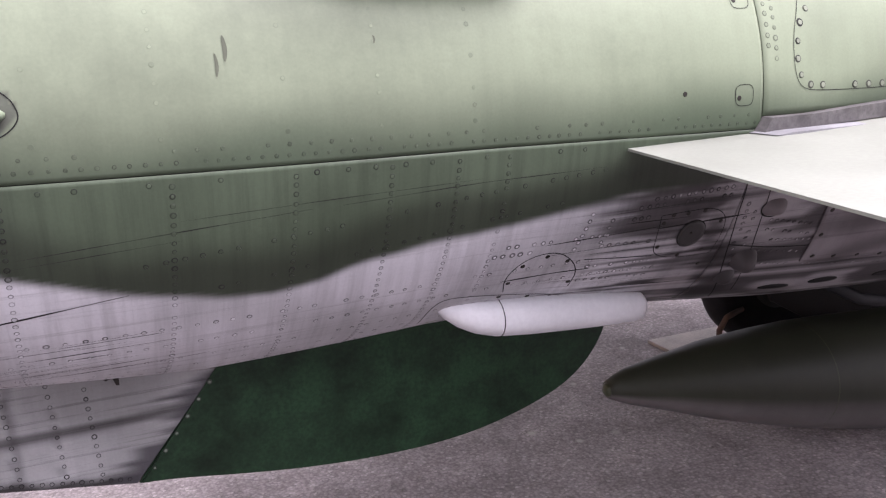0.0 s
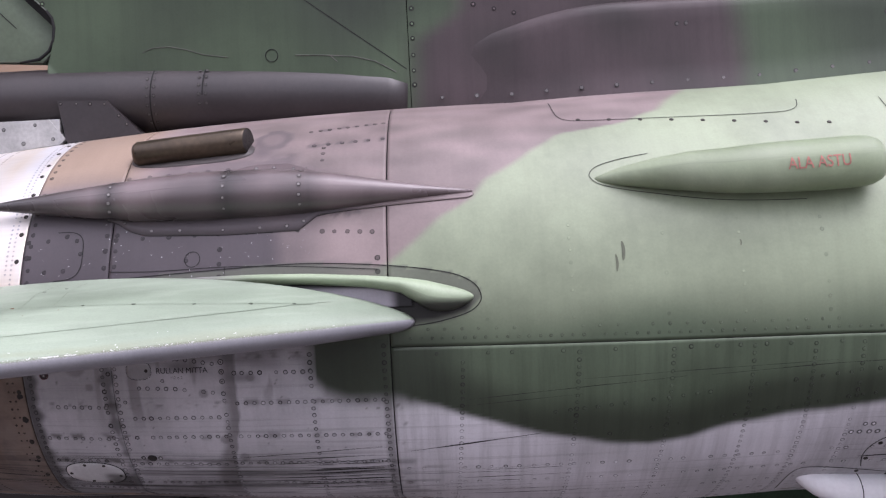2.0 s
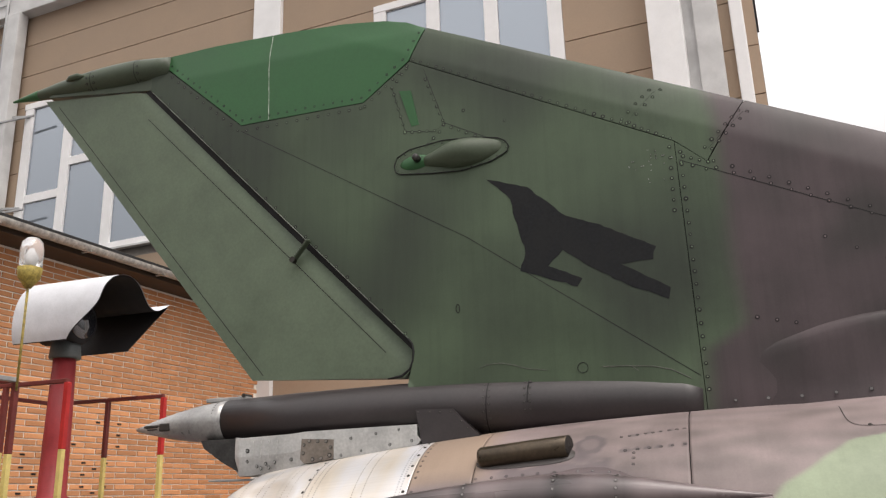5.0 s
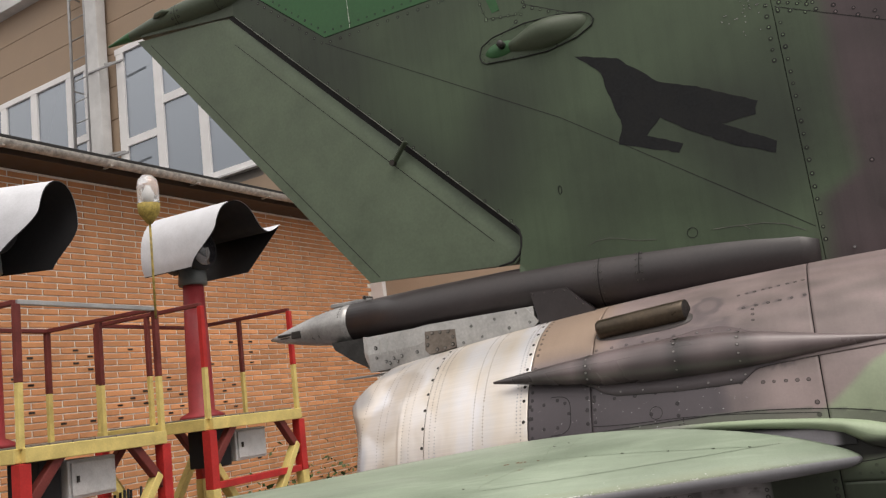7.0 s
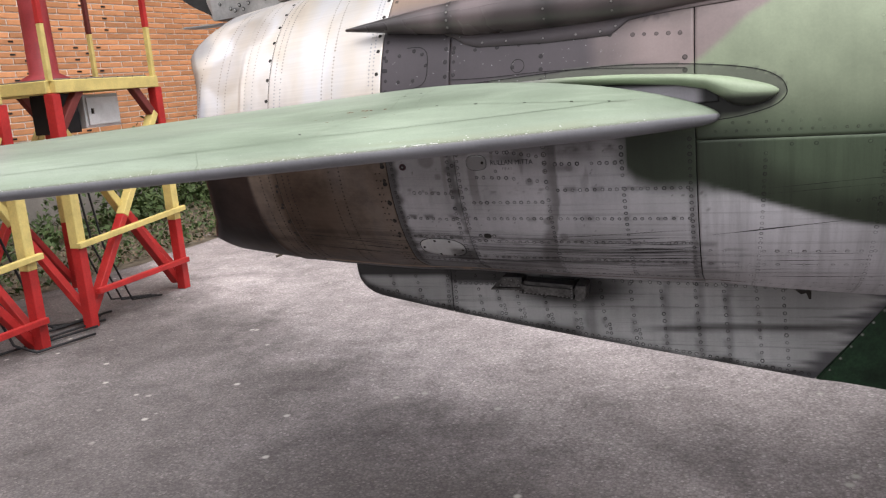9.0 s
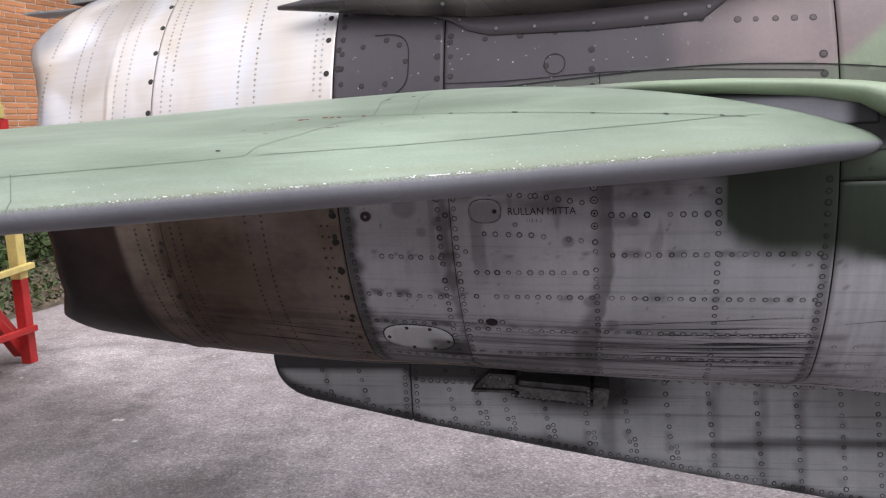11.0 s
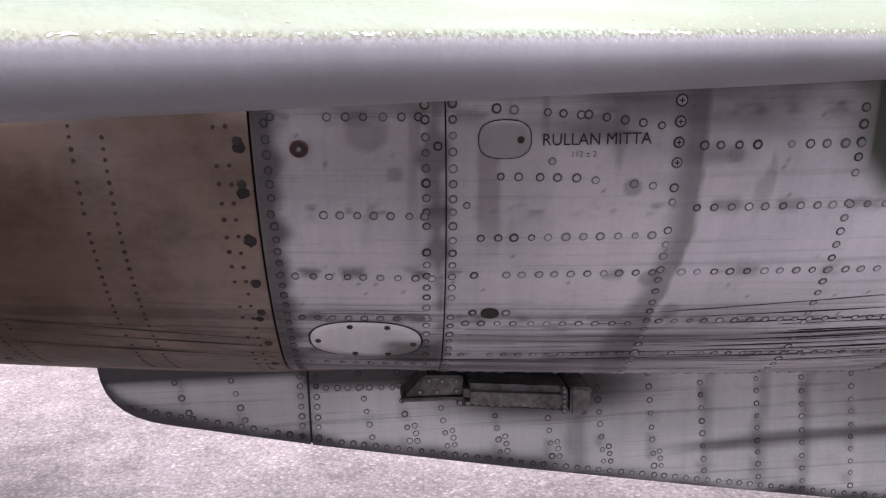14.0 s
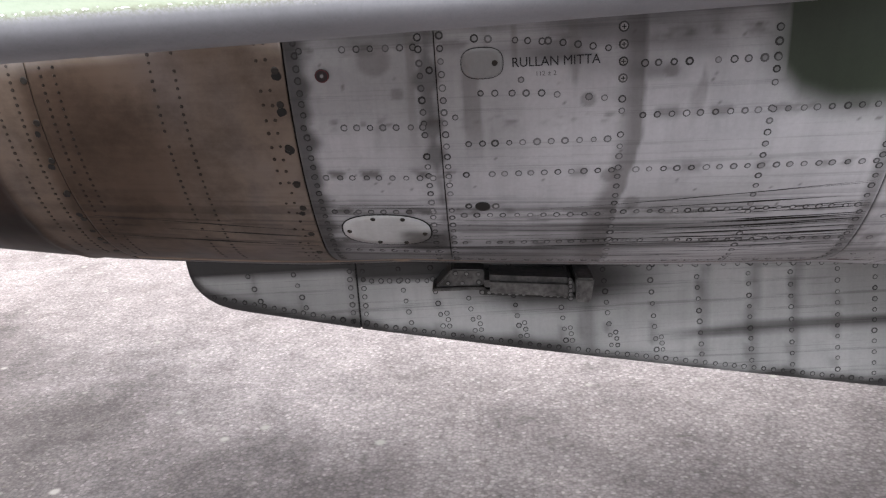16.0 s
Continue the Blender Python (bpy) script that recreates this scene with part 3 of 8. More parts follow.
        for bx, bd, ra, rb, ks in ((1.57, -34, 0.035, 5.5, 0.75), (1.62, -45, 0.06, 7.5, 0.8), (1.68, -56, 0.07, 8, 0.85), (1.74, -46, 0.05, 5, 0.7), (1.43, -32.5, 0.1, 1.3, 0.8), (1.36, -30.2, 0.1, 0.9, 0.6), (1.48, -44.5, 0.12, 2.2, 0.6), (1.98, -26, 0.12, 4, 0.6)):
            low = lerp3(low, (0.03, 0.026, 0.026), ks * smooth01(1.35 - math.hypot((x - bx) / ra, (deg - bd) / rb) + 0.7 * s1))
        for bx, bd, ra, rb in ((1.53, -53, 0.05, 5), (1.95, -60, 0.1, 4), (2.12, -40, 0.16, 6), (1.67, -31, 0.03, 4)):
            low = lerp3(low, (0.42, 0.385, 0.39), 0.55 * smooth01(1.3 - math.hypot((x - bx) / ra, (deg - bd) / rb) + 0.8 * s2))
    if x < 0.05 and deg < -22:
        low = soot_lines(low, x, deg)
    streak = k_low * (0.25 + 0.6 * smooth01((-deg - 30) / 12) * smooth01((0.1 - x) / 0.3))
    if x > 1.15:
        streak = max(streak, 0.5 * k_low)
    c = lerp3(up, low, k_low)
    return (*c, streak)


def steel_paint(x, deg):
    """Bare hot-section skin, sooted brown below."""
    n = noise.noise((x * 4, deg * 0.06, 2))
    bands = 0.5 + 0.5 * math.sin(x * 31 + n * 2)
    top = lerp3((0.78, 0.76, 0.76), (0.66, 0.59, 0.5), 0.6 * smooth01(bands + n))
    blue = noise.noise((x * 6, deg * 0.05, 61))
    top = lerp3(top, (0.42, 0.46, 0.54), 0.6 * smooth01((blue - 0.1) / 0.25) * smooth01((-1.45 - x) / 0.1))
    top = lerp3(top, (0.42, 0.33, 0.24), 0.55 * smooth01((-blue - 0.05) / 0.25) * smooth01((-1.4 - x) / 0.15))
    low = lerp3((0.215, 0.178, 0.155), (0.1, 0.073, 0.058), smooth01(0.35 + n * 0.6 + (-1.12 - x) * 2.2))
    low = lerp3(low, (0.27, 0.22, 0.185), 0.5 * smooth01((-1.44 - x) / 0.03) * smooth01((deg + 62) / 30))
    low = lerp3(low, lerp3((0.045, 0.031, 0.027), (0.02, 0.014, 0.013), smooth01(0.5 + n + (-1.65 - x) * 4)), smooth01((-1.536 - x) / 0.016 + 0.3 * n))
    k = smooth01((2 - deg + n * 4) / 8)
    top = lerp3(top, (0.3, 0.29, 0.3), 0.6 * smooth01((-1.7 - x) / 0.08 + n))
    return (*lerp3(top, soot_lines(low, x, deg), k), k)


def skin_panel(name, x0, x1, d0, d1, mat, colour, parent, label="", step=0.008, deep=0.004, off=0.0):
    """A panel of skin between two frames and two edges (numbers, or lines over x), with turned-in rims."""
    nx = max(2, int((x1 - x0) / step))
    lo, hi = (d0 if callable(d0) else lambda x: d0), (d1 if callable(d1) else lambda x: d1)
    nd = max(2, int(radians(hi(x0) - lo(x0)) * 0.56 / step))
    verts, cols, uvs, faces = [], [], [], []
    for i in range(-1, nx + 2):
        x = x0 + (x1 - x0) * min(max(i, 0), nx) / nx
        for j in range(-1, nd + 2):
            d = lo(x) + (hi(x) - lo(x)) * min(max(j, 0), nd) / nd
            rim = i in (-1, nx + 1) or j in (-1, nd + 1)
            verts.append(skin_at(x, d, off - (deep if rim else 0)))
            c = colour(x, d)
            cols.append((c[0] * 0.3, c[1] * 0.3, c[2] * 0.3, c[3]) if rim else c)
            uvs.append((x, radians(d) * 0.56))
    w = nd + 3
    for i in range(nx + 2):
        for j in range(nd + 2):
            a = i * w + j
            faces.append((a, a + 1, a + w + 1, a + w))
    return raw(name, verts, faces, mat, parent, label, True, cols, uvs)


def rivet_mesh(name, places, parent, colour, r=0.0042, label="", mat=None, dirt=0.95, proud=0.0007, head=1.0, core=0.84, uneven=0.25):
    """Rivet heads, each a low dome in a ring of dirt. places: (position, normal, key for the colour)."""
    verts, faces, cols, uvs = [], [], [], []
    n = 10
    for p, nrm, key in places:
        nrm = Vector(nrm).normalized()
        x = nrm.orthogonal().normalized()
        y = nrm.cross(x)
        rr = r * random.uniform(0.88, 1.12)
        c = colour(*key)
        k = random.uniform(1.0 - uneven, 1.0) * dirt
        ring = (c[0] * (1 - k) + 0.01 * k, c[1] * (1 - k) + 0.009 * k, c[2] * (1 - k) + 0.009 * k, 0)
        shade = head * random.uniform(0.78, 1.1)
        dome = tuple(v * shade for v in c[:3]) + (0,)
        base = len(verts)
        wide = random.choice((0.0, 0.0, 0.02, 0.06, 0.16))
        for rad, h, col in ((rr * (1.24 + wide), 0.0001, ring), (rr * (1.16 + wide), 0.0004, ring), (rr * (core + 0.06 - 0.4 * wide), 0.0004, ring), (rr * (core - 0.4 * wide), proud, dome)):
            for a in range(n):
                t = 2 * math.pi * a / n
                verts.append(p + nrm * h + x * (rad * math.cos(t)) + y * (rad * math.sin(t)))
                cols.append(col)
                uvs.append((verts[-1].x, verts[-1].z))
        for s in range(3):
            for a in range(n):
                b = (a + 1) % n
                faces.append((base + s * n + a, base + s * n + b, base + (s + 1) * n + b, base + (s + 1) * n + a))
        faces.append(tuple(base + 3 * n + a for a in range(n)))
    ob = raw(name, verts, faces, mat or SKIN, parent, label, False, cols, uvs)
    ob["kind"] = "stuff"
    return ob


def row(a, b, pitch, skip=0.04):
    """Places (x, degrees) from a to b about a pitch in metres apart, slightly uneven."""
    length = math.hypot(b[0] - a[0], radians(b[1] - a[1]) * 0.56)
    n = max(1, round(length / pitch))
    out = []
    for i in range(n + 1):
        if random.random() > skip:
            k = i / n + random.uniform(-0.06, 0.06) / n
            out.append((a[0] + (b[0] - a[0]) * k, a[1] + (b[1] - a[1]) * k))
    return out


def on_skin(pts, off=0.0):
    return [(skin_at(x, d, off), skin_normal(x, d), (x, d)) for x, d in pts]


def text_bm(words, size, at, right, up, normal, bend=None):
    """Flat lettering in the built-in font, laid onto a plane or bent onto the skin."""
    cu = bpy.data.curves.new("lettering", "FONT")
    cu.body, cu.size, cu.align_x = words, size, "CENTER"
    ob = bpy.data.objects.new("lettering", cu)
    scene.collection.objects.link(ob)
    me = bpy.data.meshes.new_from_object(ob.evaluated_get(bpy.context.evaluated_depsgraph_get()))
    bpy.data.objects.remove(ob)
    bm = bmesh.new()
    bm.from_mesh(me)
    for k in range(1, 7 if bend else 0):
        bmesh.ops.bisect_plane(bm, geom=bm.verts[:] + bm.edges[:] + bm.faces[:], plane_co=(0, size * 0.72 * k / 7, 0), plane_no=(0, 1, 0))
    for v in bm.verts:
        v.co = Vector(at) + Vector(right) * v.co.x + Vector(up) * v.co.y if bend is None else bend(v.co.x, v.co.y)
    return bm

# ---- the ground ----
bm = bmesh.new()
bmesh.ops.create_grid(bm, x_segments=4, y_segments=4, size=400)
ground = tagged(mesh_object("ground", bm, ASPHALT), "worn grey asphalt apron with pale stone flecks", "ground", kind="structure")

# ---- the aircraft ----
jet = empty("jet_aircraft", "parked camouflaged jet fighter with green fin and grey riveted belly", "aircraft")
fuselage = new("fuselage")
fuselage.parent = jet


def joint(x):
    return -4.6 - 1.35 * (x + 0.145)


# inner hull, seen only in the joints
verts, faces = [], []
xs = np.linspace(-1.6, 5.0, 60)
for x in xs:
    for k in range(48):
        verts.append(skin_at(x, 360 * k / 48, -0.006))
for i in range(len(xs) - 1):
    for k in range(48):
        a, b = i * 48 + k, i * 48 + (k + 1) % 48
        faces.append((a, b, b + 48, a + 48))
faces.append(tuple((len(xs) - 1) * 48 + k for k in range(48)))
raw("inner_hull", verts, faces, DARK, fuselage)

PANELS = [
    ("steel_panel", -1.4347, -1.033, -62, 86, STEEL, steel_paint, "bare steel hot-section skin, sooted below"),
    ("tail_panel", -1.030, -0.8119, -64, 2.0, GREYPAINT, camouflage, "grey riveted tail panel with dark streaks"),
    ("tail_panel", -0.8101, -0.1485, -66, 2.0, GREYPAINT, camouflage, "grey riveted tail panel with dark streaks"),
    ("upper_tail_panel", -1.030, -0.814, 2.3, 86, SKIN, camouflage, "faded brown-grey upper tail panel"),
    ("upper_tail_panel", -0.811, -0.1485, 2.3, 86, SKIN, camouflage, "faded brown-grey upper tail panel"),
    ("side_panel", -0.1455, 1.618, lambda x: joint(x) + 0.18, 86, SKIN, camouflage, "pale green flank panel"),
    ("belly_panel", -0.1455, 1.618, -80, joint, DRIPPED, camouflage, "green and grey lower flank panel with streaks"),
    ("forward_panel", 1.622, 4.9, -4, 86, SKIN, camouflage, "pale green forward panel"),
    ("forward_belly_panel", 1.622, 4.9, -80, -4.3, SKIN, camouflage, "sooty grey forward belly panel"),
]
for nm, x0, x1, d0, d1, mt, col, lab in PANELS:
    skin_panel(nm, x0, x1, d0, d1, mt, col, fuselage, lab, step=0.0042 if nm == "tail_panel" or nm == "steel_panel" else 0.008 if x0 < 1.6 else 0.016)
skin_panel("far_panel", -1.432, 4.9, 86.4, 296, SKIN, camouflage, fuselage, step=0.06)
skin_panel("belly_strip", -1.432, -0.147, -90, -66.4, GREYPAINT, camouflage, fuselage, step=0.02)

nicks_at = [(-0.98 + 0.62 * random.random(), 4 + 26 * random.random()) for k in range(36)]
rivet_mesh("paint_nicks", on_skin(nicks_at, 0.0002), fuselage, lambda x, d: (0.38, 0.38, 0.39, 0), 0.0011, dirt=0.1, proud=0.0003)

# exhaust shroud: its rim runs in and out, with a lip
RIM = [(-180, -1.66), (-90, -1.84), (-54, -1.851), (-45, -1.81), (-37, -1.773), (-28, -1.757), (-20, -1.742), (18, -1.737), (25, -1.744), (33, -1.768), (39, -1.795), (45, -1.815), (51, -1.811), (58, -1.79), (64, -1.765), (90, -1.73), (180, -1.66)]
verts, faces, cols, uvs = [], [], [], []
ND, NX = 180, 52
for i in range(NX + 3):
    for k in range(ND):
        d = 360 * k / ND
        dd = (d + 180) % 360 - 180
        end = interp(dd, RIM)
        if i <= NX:
            x, off = -1.436 + (end + 1.436) * i / NX, 0.0
            if abs(x + 1.545) < 0.006:
                off = 0.003
            if i / NX > 0.9:
                off = -0.012 * ((i / NX - 0.9) / 0.1) ** 2
        else:
            x, off = (end + 0.006, -0.02) if i == NX + 1 else (end + 0.12, -0.03)
        verts.append(skin_at(x, d, off))
        c = steel_paint(x, dd)
        cols.append(c if i <= NX else (0.03, 0.027, 0.025, 0))
        uvs.append((x, radians(dd) * 0.5))
for i in range(NX + 2):
    for k in range(ND):
        a, b = i * ND + k, i * ND + (k + 1) % ND
        faces.append((a, a + ND, b + ND, b))
raw("exhaust_shroud", verts, faces, STEEL, fuselage, "heat-tinted steel exhaust shroud", True, cols, uvs)
part("exhaust_liner", tube_bm([(-1.72, 0, AXIS), (-1.5, 0, AXIS), (-1.2, 0, AXIS), (-1.19, 0, AXIS)], [0.40, 0.385, 0.34, 0.02], 48, cap=False), SOOT, fuselage, "black sooted exhaust liner", True)

# rivets, row by row
rows = []
for a, b in [((-1.007, -5.2), (-0.84, -5.5)), ((-1.016, -17.7), (-0.835, -18.0)), ((-1.016, -27.3), (-0.828, -27.5)), ((-0.995, -35.4), (-0.832, -35.3)), ((-0.99, -48), (-0.83, -48)),
             ((-0.753, -4.7), (-0.66, -5.6)), ((-0.65, -5.6), (-0.569, -7.0)), ((-0.749, -12.8), (-0.66, -13.1)), ((-0.64, -13.4), (-0.572, -14.2)), ((-0.77, -21.1), (-0.566, -20.8)), ((-0.777, -26.9), (-0.556, -26.4)), ((-0.784, -36.1), (-0.571, -35.9)), ((-0.786, -44.4), (-0.548, -43.4)),
             ((-0.518, -9.4), (-0.335, -9.5)), ((-0.517, -17.1), (-0.17, -16.9)), ((-0.52, -26.4), (-0.17, -26.2)), ((-0.53, -35.4), (-0.17, -35.0)), ((-0.535, -43.4), (-0.17, -43.6)), ((-0.8, -54), (-0.17, -55))]:
    rows += row(a, b, 0.0205)
for a, b in [((-1.014, -4), (-1.012, -56)), ((-0.834, -4), (-0.834, -56)), ((-0.803, -4), (-0.803, -56)), ((-0.547, -14.5), (-0.546, -58)), ((-0.337, -5.5), (-0.336, -53)), ((-0.163, -4), (-0.163, -56))]:
    rows += row(a, b, 0.0185)
rows += [(-0.787, -16.5), (-0.69, -11.0), (-0.82, -9.0), (-0.96, -35.9), (-0.9, -44.5), (-0.87, -44.8), (-0.94, -44.2)]
rivet_mesh("tail_rivets", on_skin(rows), fuselage, camouflage, 0.0043, mat=GREYPAINT, head=0.9, uneven=0.35, core=0.78)
rows = []
for x in (-1.412, -1.39, -1.236, -1.199, -1.058, -1.072):
    rows += row((x, -58), (x, 6), 0.0145 if x < -1.1 else 0.024, 0.12)
faint = []
for x in (-1.412, -1.39, -1.236, -1.199, -1.058, -1.072):
    faint += row((x, 7), (x, 84), 0.0125)
rivet_mesh("upper_steel_rivets", on_skin(faint), fuselage, steel_paint, 0.0023, mat=STEEL, dirt=0.3, head=0.6)
rivet_mesh("steel_rivets", on_skin(rows), fuselage, steel_paint, 0.0021, mat=STEEL, head=0.35)
rows = []
for x in (-1.465, -1.5):
    rows += row((x, -58), (x, 6), 0.014)
faint = []
for x in (-1.5, -1.53, -1.61, -1.64, -1.72):
    faint += row((x, 7), (x, 70), 0.014)
rivet_mesh("upper_shroud_rivets", on_skin(faint, 0.0003), fuselage, steel_paint, 0.0019, mat=STEEL, dirt=0.25, head=0.7)
rivet_mesh("shroud_rivets", on_skin(rows, 0.0003), fuselage, steel_paint, 0.0021, mat=STEEL, head=0.4)
rows = []
for fx in (0.02, 0.29, 0.51, 0.70, 0.845, 0.96):
    rows += row((fx, joint(fx) - 2), (fx - 0.03, -70), 0.017)
faint = []
for fx in (0.08, 0.28, 0.50, 0.68, 0.88):
    faint += row((fx, joint(fx) + 6), (fx, 22), 0.03, 0.35)
rivet_mesh("faint_rivets", on_skin(faint), fuselage, camouflage, 0.0036, dirt=0.22, proud=0.0004)
for d, x0, x1 in ((-38, -0.12, 1.3), (-44, -0.12, 1.25), (-51, -0.12, 1.0), (-57, -0.12, 0.9), (-64, -0.1, 0.8)):
    rows += row((x0, d), (x1, d - 1), 0.034, 0.25)
rows += row((0.2, -22), (1.2, -13), 0.034, 0.2)
rows += row((0.33, -29), (1.1, -20), 0.034, 0.2)
quiet = row((-0.1, joint(-0.1) + 2.0), (1.6, joint(1.6) + 1.7), 0.025, 0.12) + row((-0.1, joint(-0.1) + 4.0), (1.58, joint(1.58) + 3.6), 0.04, 0.3)
rivet_mesh("joint_rivets", on_skin(quiet), fuselage, camouflage, 0.0032, dirt=0.6, head=0.95, uneven=0.6)
rows += row((-0.1, joint(-0.1) - 1.6), (1.2, joint(1.2) - 1.6), 0.06, 0.5)
rivet_mesh("flank_rivets", on_skin(rows), fuselage, camouflage, 0.0042, dirt=0.88, head=1.08, uneven=0.5)
rows = row((1.64, 12), (1.65, 45), 0.024) + row((1.662, 9), (1.672, 45), 0.024)
rivet_mesh("forward_rivets", on_skin(rows), fuselage, camouflage, 0.005, dirt=0.6)
rows = row((-0.8, 24.5), (-0.36, 24.0), 0.065, 0) + row((-0.35, 25), (-0.35, 42), 0.028, 0) + row((-0.8, 44), (-0.5, 44), 0.05) + row((-0.17, 4), (-0.17, 16), 0.03)
rows += row((-0.335, 51.2), (-0.16, 52.3), 0.033, 0) + row((-0.35, 58.9), (-0.16, 61.3), 0.024, 0) + row((-0.31, 45), (-0.31, 50), 0.02, 0) + row((-0.3, 23.3), (-0.18, 22.5), 0.028, 0) + row((-1.015, 8), (-1.015, 84), 0.032)
rows += [(-1.022, 25.7), (-1.022, 21.4), (-0.973, 25.7), (-0.973, 17.2), (-0.926, 17.2), (-0.887, 21.5), (-0.9, 25.2), (-0.926, 26.6), (-0.625, 17.9)] + row((-0.825, 5), (-0.825, 30), 0.04) + row((-0.8, 5), (-0.8, 30), 0.04) + row((-0.545, 10), (-0.545, 20), 0.03)
rivet_mesh("upper_tail_rivets", on_skin(rows), fuselage, camouflage, 0.0046, dirt=0.9, head=0.5)

# crisp scratches and soot runs along the lower tail and the forward belly
def streaks(name, runs, parent, mat):
    bm = bmesh.new()
    for x0, x1, d0, slope, width in runs:
        n = max(4, int((x1 - x0) / 0.02))
        wave, left, right = random.uniform(0, 6), [], []
        for i in range(n + 1):
            f = i / n
            x = x0 + (x1 - x0) * f
            d = d0 + slope * (x - x0) + 0.12 * math.sin(wave + 9 * x)
            w = width * (math.sin(math.pi * min(1, max(0, 0.03 + 0.94 * f))) ** 0.6) * (0.7 + 0.3 * math.sin(wave * 3 + 31 * x))
            a = math.degrees(w / 2 / radius(x))
            left.append(bm.verts.new(skin_at(x, d + a, 0.0005)))
            right.append(bm.verts.new(skin_at(x, d - a, 0.0005)))
        for i in range(n):
            bm.faces.new((left[i], right[i], right[i + 1], left[i + 1]))
    ob = part(name, bm, mat, parent, "thin black soot streaks")
    ob["kind"] = "stuff"
    return ob


SCRATCH = plain("soot_scratch", (0.025, 0.023, 0.022), 0.7, vary=0.5, scale=20)
runs = [(-0.46, -0.155, -40.0, 5.0, 0.0045), (-0.4, -0.155, -38.2, 4.5, 0.003), (-0.7, -0.155, -43.6, 4.0, 0.003), (-0.95, -0.3, -46.5, 4.0, 0.003), (-1.42, -1.04, -38.5, -7.0, 0.003), (-1.4, -1.04, -45.5, -3.0, 0.005),
        (-1.3, -1.04, -42, -5, 0.004), (-0.66, -0.155, -34.5, 9.0, 0.0014), (-0.5, -0.155, -33, 8.0, 0.0012), (-0.45, -0.155, -36, 7.0, 0.002), (-1.0, -0.83, -34.5, 0.5, 0.0014), (-1.0, -0.83, -33.8, 0.3, 0.001)]
for k in range(11):
    x0 = random.uniform(-0.5, -0.28)
    runs.append((x0, min(-0.153, x0 + random.uniform(0.15, 0.35)), random.uniform(-46, -34), random.uniform(2, 6), random.uniform(0.0025, 0.005)))
for k in range(30):
    x0 = random.uniform(-1.02, -0.3)
    x1 = min(-0.152, x0 + random.uniform(0.08, 0.5))
    if x0 < -0.83 and x1 > -0.815:
        x1 = -0.82
    runs.append((x0, x1, random.choice((random.uniform(-58, -34), random.gauss(-43, 3.5))), random.uniform(1.5, 6.5), random.choice((0.0008, 0.0011, 0.0016, 0.0024))))
for k in range(16):
    x0 = random.uniform(-0.14, 0.1)
    runs.append((x0, x0 + random.uniform(0.06, 0.3), random.uniform(-58, -38), random.uniform(0, 5), random.choice((0.0009, 0.0014, 0.003))))
for k in range(18):
    x0 = random.uniform(1.0, 1.45)
    runs.append((x0, min(1.68, x0 + random.uniform(0.08, 0.35)), random.uniform(-58, -24), random.uniform(-3, 4), random.choice((0.001, 0.002, 0.004, 0.007))))
streaks("soot_streaking", runs, fuselage, SCRATCH)
nicks = []
for k in range(45):
    x0 = random.uniform(-1.0, -0.3)
    nicks.append((x0, x0 + random.uniform(0.002, 0.006), random.uniform(14, 26), random.uniform(-60, 60), random.uniform(0.0006, 0.0016)))
streaks("paint_nicks", nicks, fuselage, plain("bare_primer_nick", (0.36, 0.35, 0.35), 0.6))
streaks("belly_scratch", [(-0.113, 0.2, -31.7, 13.0, 0.0045), (0.025, 0.54, -17.6, 7.0, 0.0018), (0.0, 0.3, -19.2, 6.0, 0.0012), (0.3, 0.9, -13.5, 2.5, 0.0014), (0.6, 1.2, -14.0, 3.0, 0.002)], fuselage, SCRATCH)

# screws with dark heads on the frame at the exhaust joint and on hatches
def screw_heads(name, pts, parent, r=0.006, off=0.0, mat=None):
    bm = bmesh.new()
    for x, d in pts:
        p, n = skin_at(x, d, off), skin_normal(x, d)
        m = n.to_track_quat("Z", "Y").to_matrix().to_4x4()
        m.translation = p + n * 0.0006
        bmesh.ops.create_cone(bm, cap_ends=True, segments=12, radius1=r, radius2=r * 0.8, depth=0.0016, matrix=m)
    ob = part(name, bm, mat or SCREW, parent, "round screw heads")
    ob["kind"] = "stuff"
    return ob


def oil_smears(name, spots, parent):
    """Ragged dark blots of oil round the bolts."""
    bm = bmesh.new()
    for x, d, r in spots:
        ring = []
        for j in range(16):
            a = 2 * math.pi * j / 16
            q = r * random.uniform(0.85, 1.15)
            xx, dd = x + q * math.cos(a), d + math.degrees(q * math.sin(a) / radius(x))
            ring.append(bm.verts.new(skin_at(xx, dd, 0.0006)))
        bm.faces.new(ring)
    ob = part(name, bm, SCRATCH, parent, "dark oil blots")
    ob["kind"] = "stuff"


oil_smears("oil_staining", [(-1.045, -8.8, 0.0075), (-1.046, -14.8, 0.0075), (-1.045, -21.7, 0.0082), (-1.046, -28.6, 0.0061), (-1.05, -36, 0.0054), (-1.447, -18.2, 0.0054), (-1.447, -25.4, 0.0061), (-1.446, -32.5, 0.0061), (-1.445, -38.5, 0.0061), (-1.443, -44.5, 0.0054), (-1.44, -50.0, 0.0054)], fuselage)
screw_heads("frame_screws", [(-1.046, d + (k % 3) * 0.7) for k, d in enumerate(range(-50, 84, 7))] + [(-1.442, d) for d in range(-56, 80, 8)], fuselage, 0.0062)
crossed = on_skin([(-0.547, -4.2), (-0.547, -6.6), (-0.547, -9.0), (-0.547, -11.4)])
rivet_mesh("cross_screws", crossed, fuselage, lambda x, d: (0.32, 0.31, 0.31, 0), 0.0056, mat=GREYPAINT)
